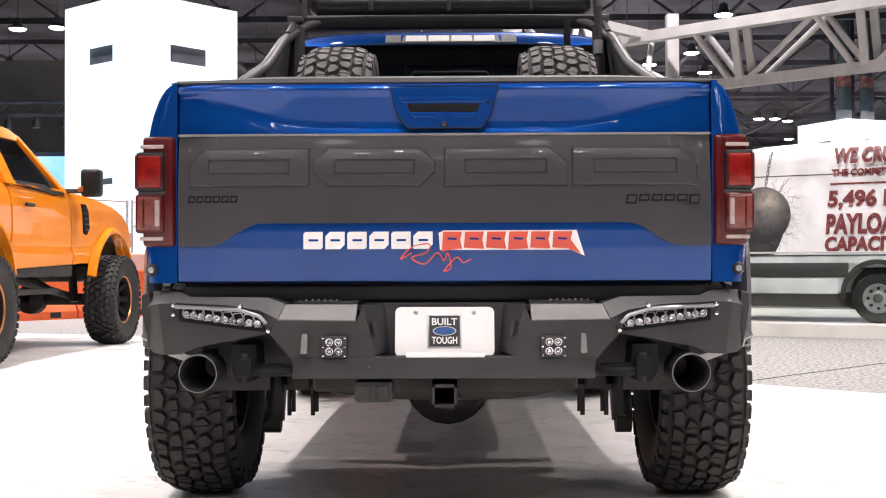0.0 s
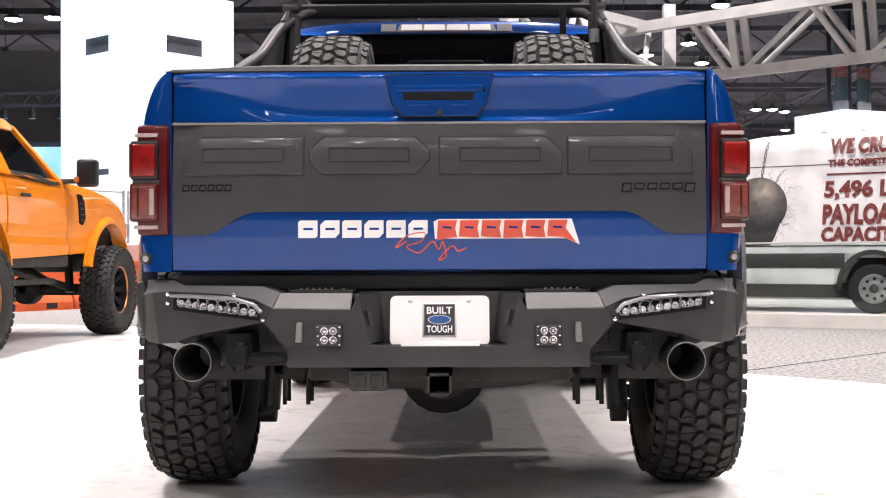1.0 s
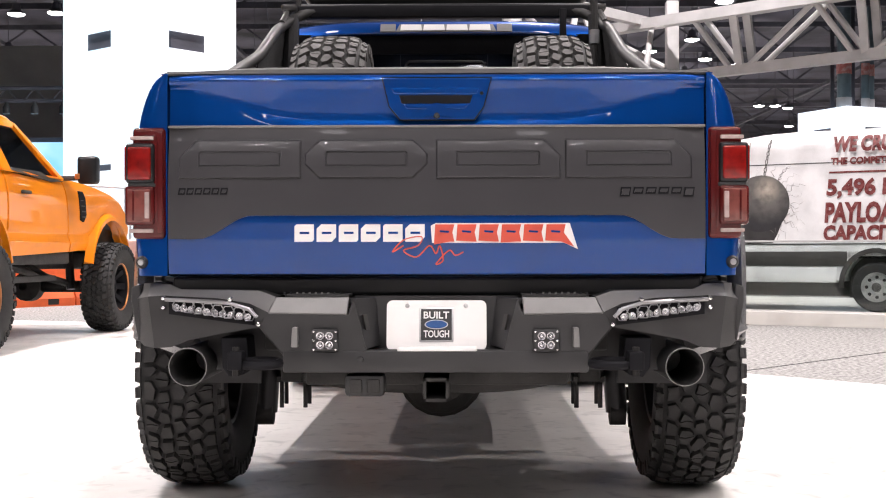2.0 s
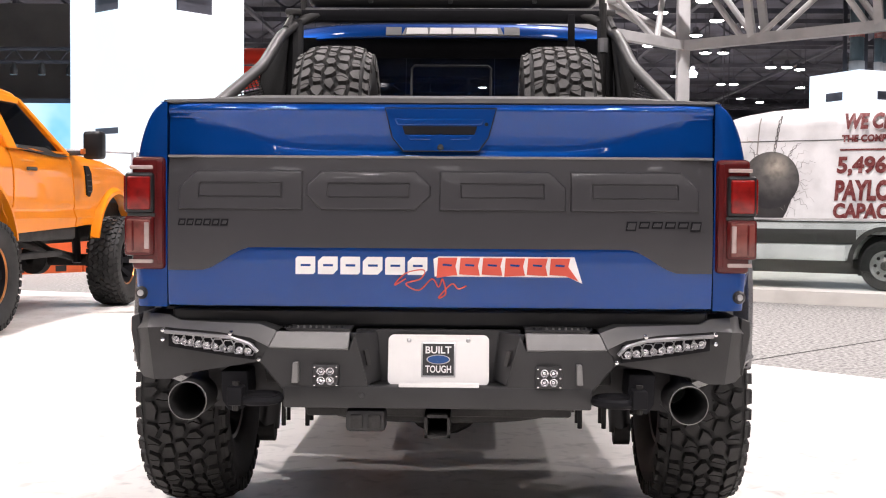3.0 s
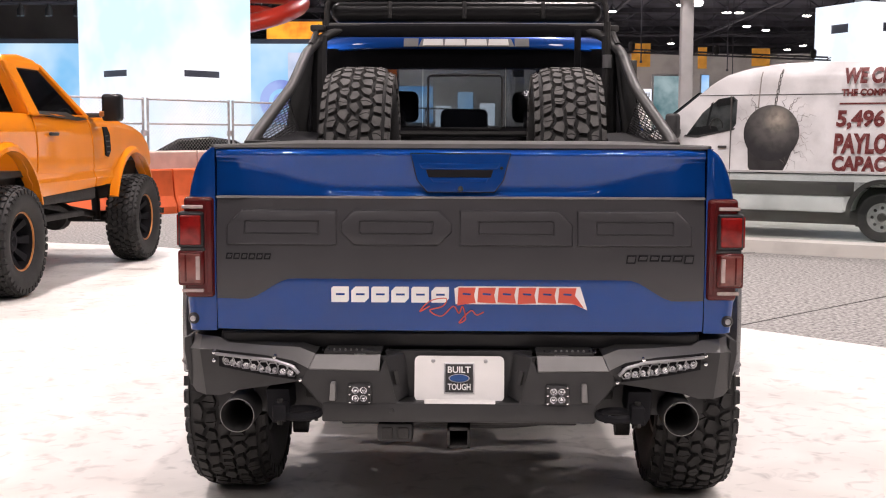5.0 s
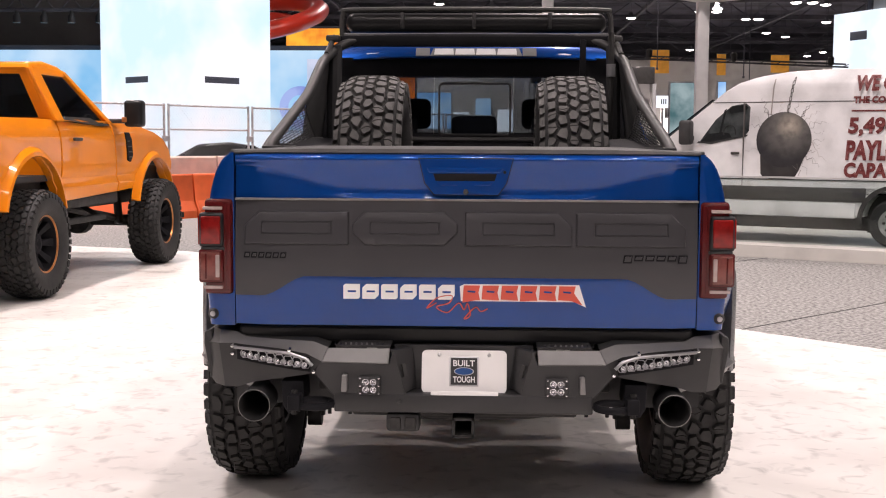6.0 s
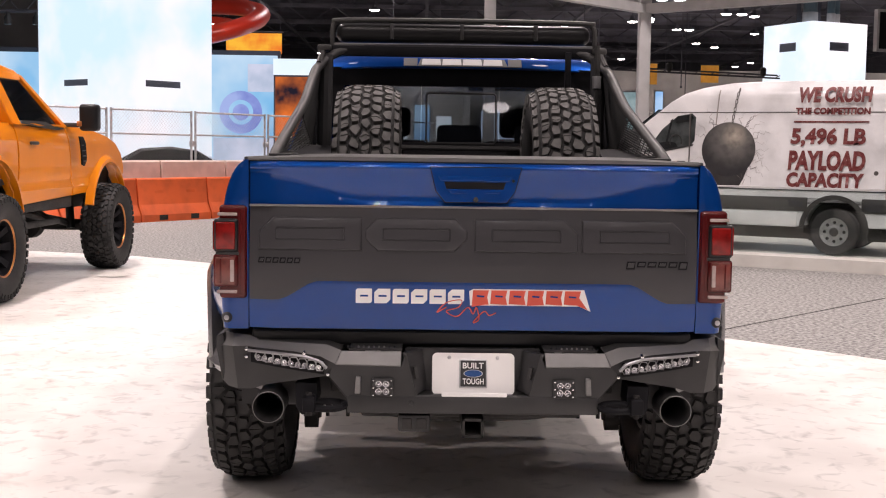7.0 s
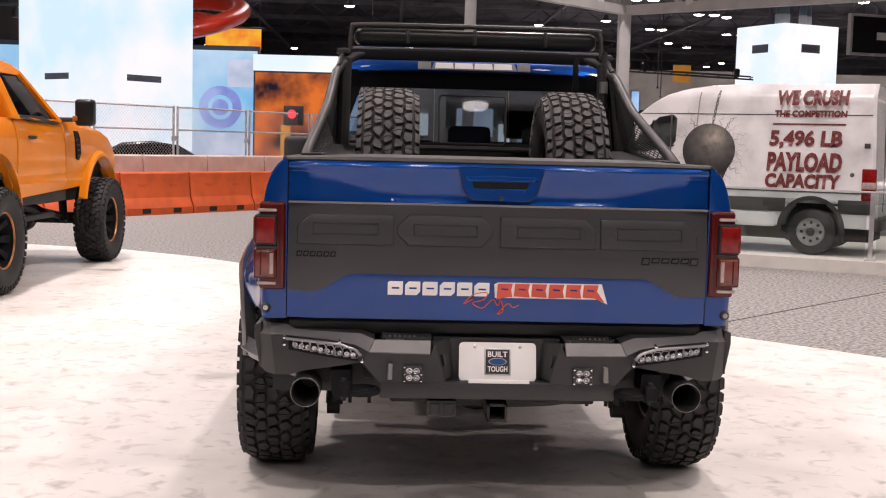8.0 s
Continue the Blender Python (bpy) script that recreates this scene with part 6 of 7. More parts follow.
for s in (-1, 1):
    sp = thing("spare_tire", pose(s * 0.452, 1.335, 0.957), "off-road spare tyre standing upright in the pickup bed", "spare tyre", "spare tyres in the bed")
    road_wheel(sp, pose(0, 0, 0.406, 20 * s, 0, 0) @ Matrix.Diagonal((0.92, 1, 1, 1)), tread=SPARETREAD)
    part("cradle", boxed(-0.10, 0.10, -0.35, 0.40, 0.0, 0.04), BLACKPL, sp)


# ---- orange pickup ----
def bowed(poly, x0, x1, outer):
    """A body panel between x0 and x1 whose outer face follows the section of the flank."""
    zs = (0.86, 0.95, 1.03, 1.06, 1.12, 1.16, 1.25, 1.38, 1.50, 1.58, 1.64, 1.69, 1.73)
    ins = (0.060, 0.030, 0.004, 0.014, 0.022, 0.006, 0.0, 0.0, 0.006, 0.018, 0.036, 0.060, 0.075)
    bm = prismed(poly, "x", x0, x1)
    for z in zs[1:-1]:
        bmesh.ops.bisect_plane(bm, geom=bm.verts[:] + bm.edges[:] + bm.faces[:], plane_co=(0, 0, z), plane_no=(0, 0, 1))
    for v in bm.verts:
        d = float(np.interp(v.co.z, zs, ins))
        v.co.x += d if outer < -1 else -d
    return bm


def orange_truck():
    T = thing("pickup_truck", pose(-3.95, 10.1, 0.012, 0, 0, -3.04), "orange lifted pickup on big black off-road tyres", "pickup truck")
    R = 0.525
    c52, t52, r52 = carcass_mesh(R, 0.36, 0.27), lug_mesh(R, 0.36, 40, 8, mat=RUBBER), rim_mesh(0.27, 0.36, DEEPBLACK)
    s52 = spoke_mesh(0.27, 0.36, DEEPBLACK)
    ring = finish("bead_ring", lathed(((0.128, 0.262), (0.140, 0.268), (0.140, 0.283), (0.128, 0.289)), "x", 40), COPPER, 40)
    FW, RW, XO = 0.32, -3.14, -0.14
    for y, out in ((FW, -0.125), (RW, -0.16)):
        road_wheel(T, pose(out, y, R - 0.005), c52, t52, r52, ring, s52)
        road_wheel(T, pose(-2.05, y, R - 0.005, 20, 0, 180), c52, t52, r52, ring, s52)
    bow = lambda q: (q[0] - (0.04 * max(0, (q[2] - 1.25) / 0.45) ** 2 if q[0] > -1 else -0.04 * max(0, (q[2] - 1.25) / 0.45) ** 2), q[1], q[2])
    for x0, x1 in ((XO - 0.09, XO), (-2.10, -2.01)):
        near = x0 > -1
        fend = [(-0.80, 0.93), (-0.42, 0.95)] + [(FW + 0.64 * math.cos(radians(a)), 0.62 + 0.68 * math.sin(radians(a))) for a in range(152, 15, -10)] + [(1.02, 0.80), (1.06, 1.0), (1.03, 1.22), (0.92, 1.40), (0.72, 1.53), (0.42, 1.61), (0.05, 1.66), (-0.4, 1.70), (-0.98, 1.72), (-0.92, 1.2)]
        part("front_wing", bowed(fend, x0, x1, x1 if near else x0), ORANGE, T, "orange front wing", 22, 0.012)
        door = [(-0.826, 0.93), (-0.941, 1.2), (-1.001, 1.715), (-2.435, 1.715), (-2.435, 0.88)]
        d = part("door", bowed(door, x0, x1, x1 if near else x0), ORANGE, T, "orange cab door", 22, 0.008)
        hx = x1 if near else x0
        sg = 1 if near else -1
        part("handle", boxed(*sorted((hx, hx + sg * 0.035)), -2.17, -1.97, 1.50, 1.535, 0.012), BLACKPL, d, "black door handle")
        bed = [(-2.46, 0.88), (-2.46, 1.715), (-4.95, 1.715), (-4.95, 0.95), (-4.0, 0.93)] + [(RW + 0.66 * math.cos(radians(a)), 0.68 + 0.68 * math.sin(radians(a))) for a in range(160, 15, -11)] + [(-2.50, 0.88)]
        part("bed_side", bowed(bed, x0, x1, x1 if near else x0), ORANGE, T, "orange bed side", 22, 0.012)
        for cy in (FW, RW):
            fl = [[((hx + sg * o), cy + (0.665 + dr) * math.cos(radians(a)), (0.62 if cy > 0 else 0.68) + (0.68 + dr) * math.sin(radians(a))) for o, dr in ((-0.06, 0.0), (0.055, 0.0), (0.05, 0.04), (-0.02, 0.10))] for a in range(165, 10, -9)]
            part("arch_flare", loft(bmesh.new(), fl), ORANGE, T, "orange arch flare", 40)
        vent = [(-0.62, 1.60), (-0.50, 1.60), (-0.44, 1.52), (-0.44, 1.34), (-0.52, 1.26), (-0.60, 1.28)]
        part("wing_vent", prismed(vent, "x", *sorted((hx - sg * 0.03, hx + sg * 0.022)), bow), DEEPBLACK, T, "black wing vent", 0, 0.006)
        for k in range(4):
            part("vent_slat", boxed(*sorted((hx - sg * 0.02, hx + sg * (0.024 - 0.006 * k))), -0.585, -0.465, 1.31 + 0.06 * k, 1.325 + 0.06 * k), RIM, T)
        # mirror on an arm
        mr = part("side_mirror", boxed(*sorted((hx + sg * 0.10, hx + sg * 0.31)), -0.97, -0.80, 1.66, 1.96, 0.04, 3), LAMPBLACK, T, "large black towing mirror")
        part("mirror_arm", boxed(*sorted((hx - sg * 0.12, hx + sg * 0.16)), -0.93, -0.84, 1.70, 1.75, 0.012), BLACKPL, mr)
        part("mirror_lamp", boxed(*sorted((hx + sg * 0.08, hx + sg * 0.14)), -0.975, -0.93, 1.71, 1.77, 0.01), COPPER, mr, "amber mirror lamp")
    # cab upper, narrowing towards the roof
    xc = -1.12
    lean = lambda q: (xc + (q[0] - xc) * (1 - 0.20 * max(0, (q[2] - 1.71) / 0.55)), q[1], q[2])
    XL, XR = -2.06, XO - 0.02
    cabin = part("cab", prismed([(-2.50, 1.70), (-1.02, 1.70), (-1.02, 1.72), (-2.50, 1.72)], "x", XL, XR, lean), ORANGE, T, "orange regular cab", 0)
    part("roof", prismed([(-2.72, 2.20), (-2.66, 2.27), (-2.3, 2.30), (-1.98, 2.27), (-1.84, 2.21), (-1.9, 2.19)], "x", XL + 0.01, XR - 0.01, lean), ORANGE, cabin, "", 25, 0.03)
    for x0, x1 in ((XR - 0.07, XR), (XL, XL + 0.07)):
        part("pillar", prismed([(-2.72, 2.22), (-2.50, 2.22), (-2.30, 1.70), (-2.52, 1.70)], "x", x0, x1, lean), ORANGE, cabin, "", 0, 0.015)
        part("pillar", prismed([(-1.96, 2.23), (-1.84, 2.22), (-0.98, 1.70), (-1.12, 1.70)], "x", x0, x1, lean), ORANGE, cabin, "", 0, 0.012)
        part("roof_rail", prismed([(-2.62, 2.16), (-2.62, 2.24), (-1.88, 2.23), (-1.93, 2.16)], "x", x0, x1, lean), ORANGE, cabin, "", 0, 0.01)
        gl = [(-2.49, 2.17), (-1.97, 2.17), (-1.18, 1.70), (-1.30, 1.66), (-2.30, 1.70)]
        part("door_glass", prismed(gl, "x", (x0 + x1) / 2 - 0.003, (x0 + x1) / 2 + 0.003, lean), GLASSDARK, cabin, "dark door glass", 0)
        part("window_seal", prismed([(-2.33, 1.715), (-2.30, 1.745), (-1.62, 1.745), (-1.42, 1.70), (-1.02, 1.68), (-1.30, 1.66)], "x", x0 - 0.004, x1 + 0.004, lean), BLACKPL, cabin, "black window seal", 0)
    back = lambda u, v: (xc + u * (0.92 - 0.17 * v), -2.52 - 0.19 * v, 1.70 + 0.52 * v)
    fr = bmesh.new()
    for u0, u1, v0, v1 in ((-1, -0.86, 0, 1), (0.86, 1, 0, 1), (-1, 1, 0.88, 1), (-1, 1, 0, 0.06)):
        loft(fr, [[Vector(back(u, v)) + Vector((0, d, 0)) for u, v in ((u0, v0), (u1, v0), (u1, v1), (u0, v1))] for d in (0, 0.04)])
    part("cab_back", fr, ORANGE, cabin, "orange cab back frame", 0)
    loft_g = [[Vector(back(u, v)) + Vector((0, d, 0)) for u, v in ((-0.86, 0.06), (0.86, 0.06), (0.86, 0.88), (-0.86, 0.88))] for d in (0.012, 0.018)]
    part("rear_glass", loft(bmesh.new(), loft_g), GLASSDARK, cabin, "dark rear window", 0)
    ws = [(xc - 0.9, -1.0, 1.72), (xc + 0.9, -1.0, 1.72), (xc + 0.75, -1.86, 2.22), (xc - 0.75, -1.86, 2.22)]
    part("windscreen", loft(bmesh.new(), [ws, [(x, y + 0.006, z + 0.004) for x, y, z in ws]]), GLASSDARK, cabin, "windscreen", 0)
    part("cab_floor", boxed(-2.0, XO - 0.1, -2.45, -0.9, 0.95, 1.05), SEAT, cabin, "", 0)
    for x in (-0.65, -1.60):
        st = part("seat", boxed(x - 0.25, x + 0.25, -2.3, -2.1, 1.05, 1.75, 0.06, 3), SEAT, cabin, "dark seat")
        part("headrest", boxed(x - 0.13, x + 0.13, -2.3, -2.2, 1.77, 1.97, 0.04, 3), SEAT, st)
    part("dashboard", boxed(-2.0, XO - 0.12, -1.35, -0.95, 1.35, 1.70, 0.05), SEAT, cabin)
    part("hood", boxed(-1.90, XO - 0.20, -0.98, 0.55, 1.56, 1.70, 0.05, 3), ORANGE, T, "orange bonnet")
    part("grille", boxed(-1.95, XO - 0.1, 0.9, 1.05, 0.95, 1.45, 0.04), BLACKPL, T, "black grille")
    part("front_bumper", boxed(-2.0, XO - 0.1, 1.05, 1.25, 0.72, 0.98, 0.05), BLACKPL, T)
    part("bed_floor", boxed(-2.02, XO - 0.08, -4.9, -2.55, 1.10, 1.16), BLACKPL, T, "", 0)
    part("bed_front", boxed(-2.02, XO - 0.08, -2.56, -2.50, 1.16, 1.70), ORANGE, T, "", 0)
    part("tailgate", boxed(-2.02, XO - 0.08, -4.98, -4.90, 0.98, 1.70, 0.02), ORANGE, T, "orange tailgate")
    for x in (-0.60, -1.62):
        part("frame_rail", boxed(x - 0.06, x + 0.06, -4.9, 1.2, 0.74, 0.92, 0.01), UNDER, T)
    part("rocker", boxed(XO - 0.2, XO - 0.06, -2.45, -0.75, 0.80, 0.93, 0.02), UNDER, T, "dark rocker panel")
    part("step_bar", boxed(-0.36, -0.24, -2.3, -1.0, 0.62, 0.68, 0.02), UNDER, T)
    for y in (-1.1, -2.2):
        part("step_bracket", tubed(((-0.30, y, 0.66), (-0.60, y, 0.84)), 0.03, 8), UNDER, T)
    part("radius_arm", tubed(((-0.55, 0.2, 0.55), (-0.55, -1.5, 0.78)), 0.045, 8), UNDER, T)
    part("cross_member", boxed(-1.7, -0.5, -1.75, -1.55, 0.60, 0.78, 0.02), UNDER, T)
    part("transfer_case", boxed(-1.4, -0.8, -1.4, -0.7, 0.55, 0.9, 0.06), UNDER, T)
    for y in (FW, RW):
        part("axle", tubed(((-1.9, y, R), (-0.3, y, R)), 0.07, 12), UNDER, T, "dark axle tube")
        part("differential", lathed(((-0.18, 0.05), (-0.1, 0.17), (0.05, 0.18), (0.18, 0.08)), "y", 16, (-1.1, y, R)), UNDER, T)
        part("shock_absorber", tubed(((-0.5, y - 0.25, 0.5), (-0.55, y - 0.2, 1.1)), 0.05, 10), RIM, T)
    part("engine_bay_floor", boxed(-1.95, -0.3, -0.8, 1.1, 0.98, 1.2), UNDER, T, "", 0)
    part("liner", boxed(-1.95, -0.35, -4.85, -2.5, 0.96, 1.1), UNDER, T, "", 0)


orange_truck()


# ---- white van ----
def van():
    V = thing("cargo_van", pose(5.33, 11.6, 0.165, 0, 0, -30) @ Matrix.Scale(0.86, 4), "white high-roof cargo van with a wrecking-ball print", "van")
    L0, L1, W = -4.75, 0.95, 2.05
    def slim(q):
        z = q[2]
        k = 0.06 * max(0, z - 0.9) + 0.17 * smoothstep(2.45, 2.76, z) ** 1.5
        y = q[1]
        return (q[0], y + k if y < W / 2 else y - k, z)
    arch_r = [(0.46 * math.cos(radians(a)), 0.40 + 0.48 * math.sin(radians(a))) for a in range(180, -1, -12)]
    arch_f = [(-3.75 + 0.46 * math.cos(radians(a)), 0.40 + 0.48 * math.sin(radians(a))) for a in range(180, -1, -12)]
    low = [(L0, 0.45)] + [(x, max(z, 0.45)) for x, z in arch_f] + [(x, max(z, 0.45)) for x, z in arch_r] + [(L1 - 0.02, 0.45), (L1, 0.82), (L0 - 0.1, 0.82)]
    part("lower_body", prismed(low, "y", 0.0, W), WHITEVAN, V, "white lower body", 25, 0.02)
    # upper body lofted in height
    prof = []
    fz, fx = (0.82, 1.1, 1.3, 1.6, 2.12, 2.4, 2.55, 2.65, 2.715, 2.74), (-4.85, -4.75, -4.45, -3.85, -3.18, -2.83, -2.58, -2.28, -1.85, -1.3)
    for z in [0.82, 0.9] + [1.0 + 0.1 * k for k in range(15)] + [2.45, 2.50, 2.55, 2.59, 2.63, 2.66, 2.69, 2.715, 2.73, 2.74]:
        front = float(np.interp(z, fz, fx))
        rear = L1 - 0.05 * smoothstep(1.0, 2.7, z)
        ring = []
        for x, y in ((front + 0.12, 0.0), (rear - 0.05, 0.0), (rear, 0.06), (rear, W - 0.06), (rear - 0.05, W), (front + 0.12, W), (front, W - 0.3), (front, 0.3)):
            ring.append(slim((x, y, z)))
        prof.append(ring)
    part("upper_body", loft(bmesh.new(), prof), WHITEVAN, V, "white high-roof upper body", 28, 0.015)
    part("cladding", boxed(-3.30, -0.41, -0.018, 0.05, 0.68, 0.90, 0.01), CLADDING, V, "dark grey side cladding")
    part("cladding", boxed(0.41, 0.90, -0.018, 0.05, 0.68, 0.90, 0.01), CLADDING, V, "dark grey side cladding")
    part("sill", boxed(-3.2, -0.56, -0.02, 0.2, 0.43, 0.67, 0.02), WHITEVAN, V, "white side sill")
    for cx in (0.0, -3.75):
        part("arch_trim", loft(bmesh.new(), [[(cx + (0.46 + d) * math.cos(radians(a)), o, 0.40 + (0.48 + d) * math.sin(radians(a))) for o, d in ((0.03, 0.0), (-0.02, 0.0), (-0.02, 0.07), (0.03, 0.07))] for a in range(185, -6, -10)]), CLADDING, V, "dark arch trim", 30)
        part("arch_liner", boxed(cx - 0.45, cx + 0.45, 0.35, 0.5, 0.2, 0.85), BLACKPL, V, "", 0)
        for y in (0.16, W - 0.16):
            w = wheel_simple(V, cx, y, 0.37, 0.24, VANRIM, "y")
            for k in range(8):
                a = radians(45 * k)
                part("rim_hole", lathed(((-0.062, 0.0), (-0.060, 0.026), (-0.03, 0.028)), "y", 10, (cx + 0.148 * math.cos(a), y - 0.015, 0.37 + 0.148 * math.sin(a))), RUBBER, w, "dark rim hole")
            part("hub_cap", lathed(((-0.125, 0.0), (-0.125, 0.05), (-0.112, 0.07)), "y", 18, (cx, y, 0.37)), CLADDING, w, "dark hub")
    part("chassis", boxed(L0 + 0.3, L1 - 0.1, 0.42, W - 0.42, 0.22, 0.46), UNDER, V, "dark underside", 0)
    # body lines
    zc = 2.24
    ys = lambda z: slim((0, 0.0, z))[1]
    part("roof_seam", boxed(-2.9, 0.86, ys(zc) - 0.006, ys(zc) + 0.02, zc - 0.008, zc + 0.004), CLADDING, V, "thin body seam", 0)
    part("waist_line", boxed(-3.0, 0.9, -0.004, 0.03, 1.005, 1.02), CLADDING, V, "thin body seam", 0)
    part("door_seam", boxed(-2.36, -2.35, -0.002, 0.06, 0.85, 2.22), CRACK, V, "door shut line", 0)
    win = [(-3.10, 1.60), (-2.90, 1.59), (-2.33, 1.71), (-2.28, 1.78), (-2.27, 2.16), (-2.34, 2.22), (-2.58, 2.18), (-2.84, 1.96)]
    part("cab_window", loft(bmesh.new(), [[(x, ys(z) - 0.008, z) for x, z in win], [(x, ys(z) + 0.02, z) for x, z in win]]), GLASSMID, V, "tinted cab door window", 0)
    def on_side(name, poly, near, far, mat, label):
        part(name, loft(bmesh.new(), [[(x, ys(z) - near, z) for x, z in poly], [(x, ys(z) - far, z) for x, z in poly]]), mat, V, label, 0)
    on_side("window_backing", win, 0.003, -0.002, VANDIM, "dim cab interior")
    on_side("window_seal", [(-3.14, 1.585), (-2.90, 1.565), (-2.31, 1.69), (-2.29, 1.72), (-2.90, 1.60), (-3.12, 1.61)], 0.010, 0.003, BLACKPL, "black lower window seal")
    on_side("pillar_bar", [(-2.80, 1.60), (-2.765, 1.605), (-2.66, 2.14), (-2.70, 2.11)], 0.0075, 0.003, BLACKPL, "black bar of the quarter light")
    on_side("dashboard", [(-3.08, 1.61), (-2.90, 1.60), (-2.56, 1.67), (-2.60, 1.74), (-2.72, 1.76), (-2.86, 1.74), (-2.96, 1.73)], 0.0055, 0.003, BLACKPL, "black dashboard behind the glass")
    on_side("sun_visor", [(-2.62, 2.12), (-2.60, 2.06), (-2.36, 2.09), (-2.30, 2.15), (-2.36, 2.20), (-2.58, 2.165)], 0.0055, 0.003, BLACKPL, "dark sun visor")
    part("steering_wheel", tubed([(-2.60 + 0.10 * math.cos(radians(a)), ys(1.78) - 0.005, 1.76 + 0.115 * math.sin(radians(a))) for a in range(-20, 215, 15)], 0.011, 6), BLACKPL, V, "black steering wheel rim")
    part("side_mirror", boxed(-3.35, -3.15, -0.30, -0.08, 1.55, 1.95, 0.05, 3), BLACKPL, V, "black van mirror")
    part("mirror_arm", boxed(-3.28, -3.2, -0.10, 0.06, 1.62, 1.70, 0.01), BLACKPL, V)
    part("windscreen", loft(bmesh.new(), [[(-3.86, 0.3, 1.62), (-3.86, W - 0.3, 1.62), (-3.0, W - 0.4, 2.30), (-3.0, 0.4, 2.30)], [(-3.89, 0.3, 1.62), (-3.89, W - 0.3, 1.62), (-3.03, W - 0.4, 2.30), (-3.03, 0.4, 2.30)]]), GLASSDARK, V, "windscreen", 0)
    # rear lamps
    for y0, y1 in ((-0.012, 0.10), (W - 0.10, W + 0.012)):
        tl = part("tail_light", boxed(L1 - 0.20, L1 + 0.012, y0 + 0.01, y1, 0.84, 1.40, 0.015), REDLENS, V, "tall red tail lamp")
        part("reverse_lens", boxed(L1 - 0.19, L1 + 0.02, y0 - 0.002, y1 - 0.02, 1.08, 1.19, 0.008), CLEARLENS, tl, "clear lamp section")
    part("rear_bumper", boxed(L1 - 0.1, L1 + 0.12, 0.05, W - 0.05, 0.42, 0.62, 0.03), CLADDING, V, "dark rear bumper")
    part("rear_door_line", boxed(L1 - 0.02, L1 + 0.006, W / 2 - 0.008, W / 2 + 0.008, 0.7, 2.5), CRACK, V, "door shut line", 0)
    part("handle", boxed(0.76, 0.85, ys(1.76) - 0.02, ys(1.76) + 0.02, 1.72, 1.80, 0.01), CLADDING, V)
    part("handle", boxed(-2.56, -2.42, ys(1.42) - 0.03, ys(1.42) + 0.02, 1.40, 1.44, 0.01), CLADDING, V, "dark cab door handle")
    part("fuel_cap", lathed(((-0.006, 0.0), (-0.006, 0.035), (0.02, 0.035)), "y", 14, (0.60, ys(1.3), 1.30)), CRACK, V)
    # printed words, following the side
    def words(s, x0, x1, z0, z1, weight=0.05):
        bm = text_bm(s, x0, x1, z0, z1, 0.0, 0.05, weight)
        for v in bm.verts:
            v.co.y = ys(v.co.z) - (0.017 if z0 < 2.3 else 0.05)
        part("lettering", bm, VANTEXT, V, "distressed brick-red printed letters", 0)
    words("WE CRUSH", -0.64, 0.48, 2.385, 2.635)
    words("THE COMPETITION", -0.66, 0.47, 2.20, 2.31)
    words("5,496 LB", -0.72, 0.42, 1.69, 1.995, 0.042)
    words("PAYLOAD", -0.74, 0.43, 1.325, 1.64)
    words("CAPACITY", -0.76, 0.42, 1.06, 1.295)
    part("rule", boxed(-0.68, 0.46, ys(2.09) - 0.010, ys(2.09) + 0.004, 2.075, 2.10), VANTEXT, V, "printed rule", 0)
    # printed ball, flat on the side
    bx, bz, br = -1.71, 1.64, 0.44
    def disc(cx, cz, rx, rz, d, mat, label):
        ring = [(cx + rx * math.cos(radians(a)), cz + rz * math.sin(radians(a))) for a in range(0, 360, 10)]
        part("print", loft(bmesh.new(), [[(x, ys(z) - d, z) for x, z in ring], [(x, ys(z) + 0.01, z) for x, z in ring]]), mat, V, label, 0)
    shade = [(-2.08, 1.45), (-2.06, 1.10), (-2.02, 1.04), (-1.90, 1.02), (-1.52, 1.03), (-1.45, 1.16), (-1.36, 1.40)]
    part("print", loft(bmesh.new(), [[(x, ys(z) - 0.004, z) for x, z in shade], [(x, ys(z) + 0.01, z) for x, z in shade]]), BALLDARK, V, "dark torn hole print", 0)
    disc(bx, bz, br, br, 0.006, BALLPIC, "grey wrecking ball print")
    # chain links
    for k in range(9):
        z = 2.10 + 0.062 * k
        x = -1.66 + 0.010 * k
        w = 0.018 if k % 2 else 0.010
        ring = [(x + w * math.cos(radians(a)), z + 0.036 * math.sin(radians(a))) for a in range(0, 361, 30)]
        part("chain_print", tubed([(u, ys(min(v, 2.66)) - 0.006, v) for u, v in ring], 0.006, 5), CRACK, V, "dark chain link print")
    part("chain_shadow", tubed([(x, ys(z) - 0.008, z) for x, z in ((-1.93, 2.04), (-1.92, 2.2), (-1.91, 2.35), (-1.90, 2.5), (-1.895, 2.6))], 0.010, 5), CRACKGREY, V, "grey chain shadow print")
    r = random.Random(17)
    for k in range(22):
        a = radians((-70, -52, -35, -18, -4, 12, 30, 48, 66, 100, 128, 150, 205, -60, -44, -26, -10, 20, 39, 57, 112, 140)[k] + r.uniform(-5, 5))
        p = Vector((bx + br * 0.98 * math.cos(a), bz + br * 0.98 * math.sin(a)))
        pts, turn = [p.copy()], r.choice((-1, 1))
        for j in range(r.randint(3, 6)):
            a2 = a + turn * r.uniform(0.3, 1.1)
            turn = -turn
            p = p + Vector((math.cos(a2), math.sin(a2))) * r.uniform(0.04, 0.11)
            pts.append(p.copy())
        pts = [q for q in pts if 0.9 < q.y < 2.4]
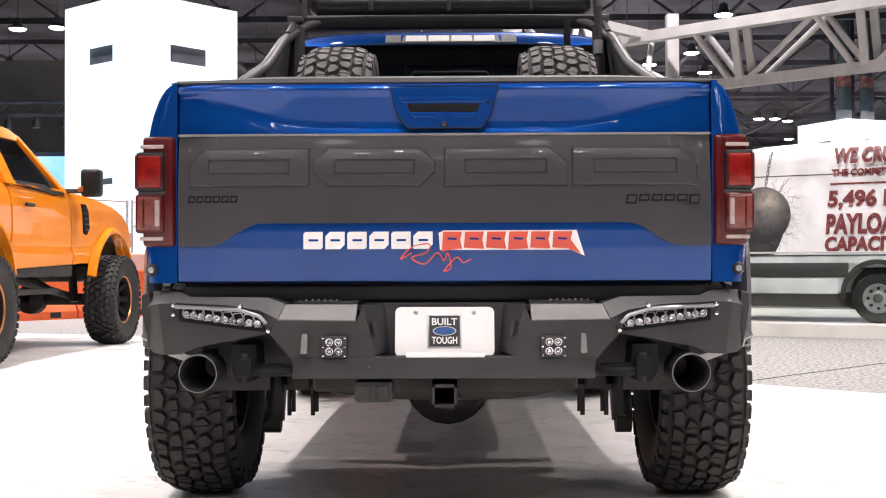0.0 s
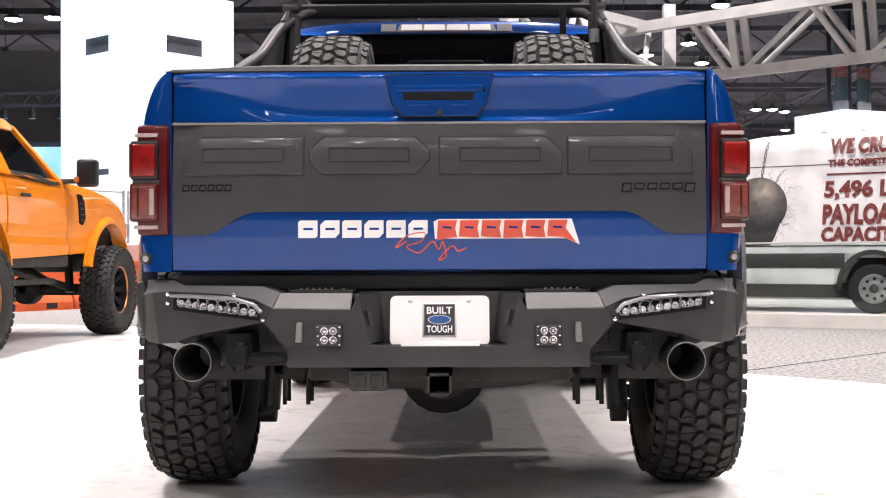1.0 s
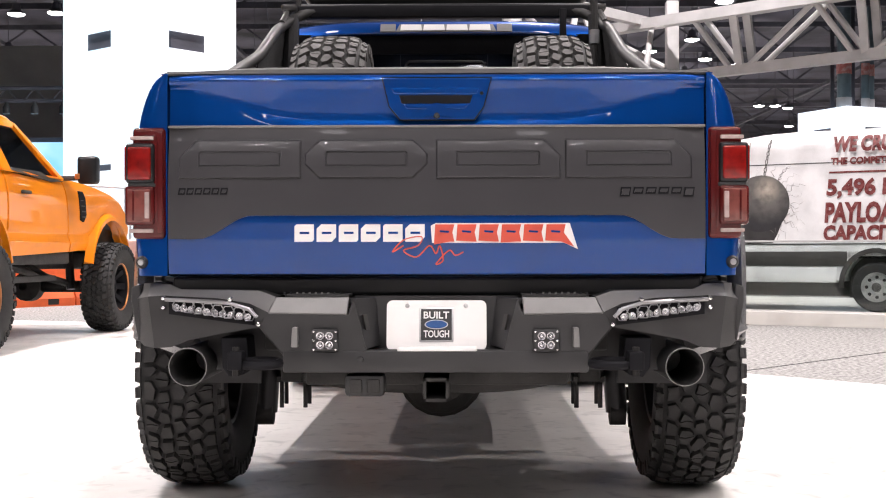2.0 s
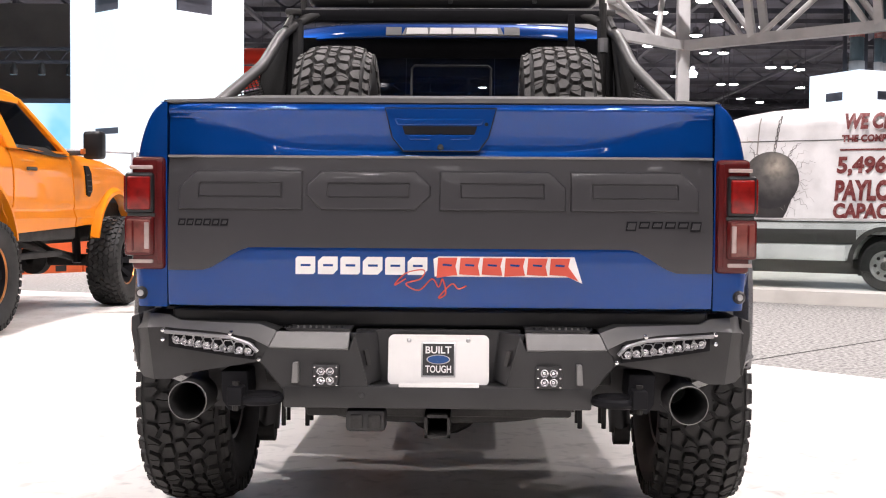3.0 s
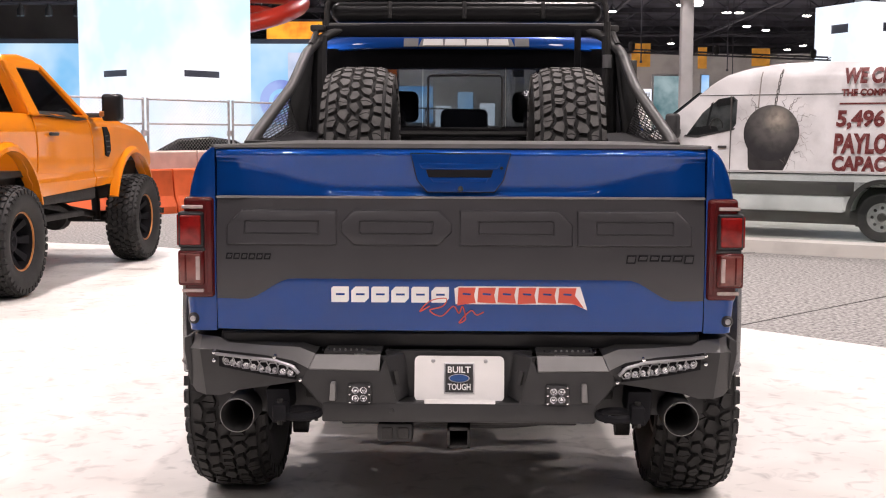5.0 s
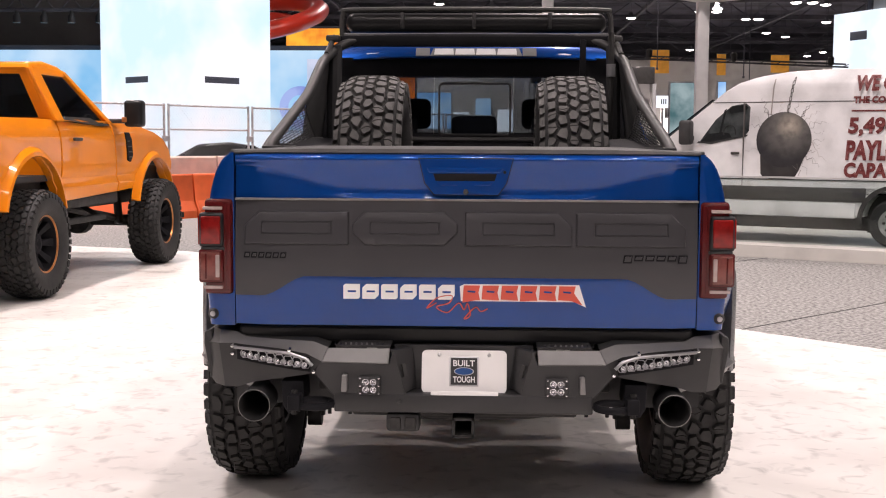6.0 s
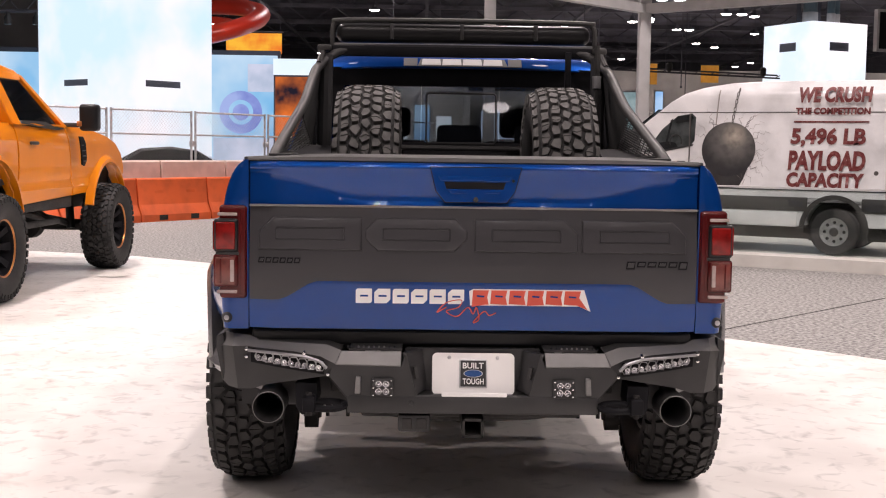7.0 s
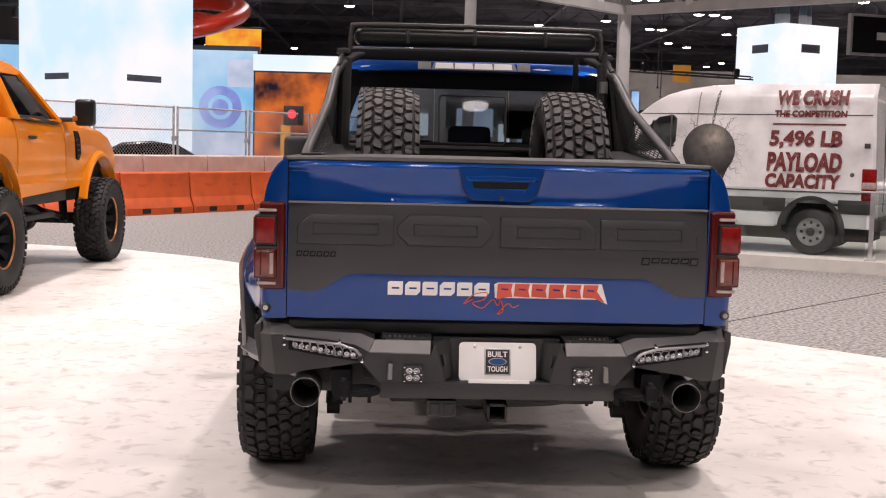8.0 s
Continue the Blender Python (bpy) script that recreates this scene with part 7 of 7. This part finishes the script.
        if len(pts) > 1:
            w = r.uniform(0.002, 0.006)
            part("crack_print", tubed([(q.x, ys(q.y) - 0.002, q.y) for q in pts], [w * (1 - 0.8 * i / len(pts)) for i in range(len(pts))], 4), CRACK if k % 3 else CRACKGREY, V, "jagged crack print")


van()


# ---- glass balustrade before the van ----
def balustrade():
    a, b = VP - VD * 6.2 - VN * 0.32, VP + VD * 7.8 - VN * 0.32
    d = (b - a).normalized()
    g = thing("balustrade", Matrix.Translation(a + Vector((0, 0, 0.165))) @ pose(0, 0, 0, 0, 0, math.degrees(math.atan2(d.y, d.x))), "clear glass balustrade with a pale top rail", "balustrade")
    length = (b - a).length
    part("top_rail", boxed(0, length, -0.02, 0.02, 0.893, 0.918, 0.006), TRUSS, g, "pale top rail")
    for x in (0.02, 7.05, length - 0.02):
        part("post", boxed(x - 0.03, x + 0.03, -0.015, 0.015, 0, 0.893, 0.004), ALU, g)
        part("foot_plate", boxed(x - 0.07, x + 0.07, -0.06, 0.06, 0.0, 0.012), ALU, g)
    for x0, x1 in ((0.08, 6.98), (7.12, length - 0.08)):
        p = part("pane", boxed(x0, x1, -0.005, 0.005, 0.02, 0.89), GLASSCLEAR, g, "clear glass pane", 0)
        p.visible_shadow = False


balustrade()
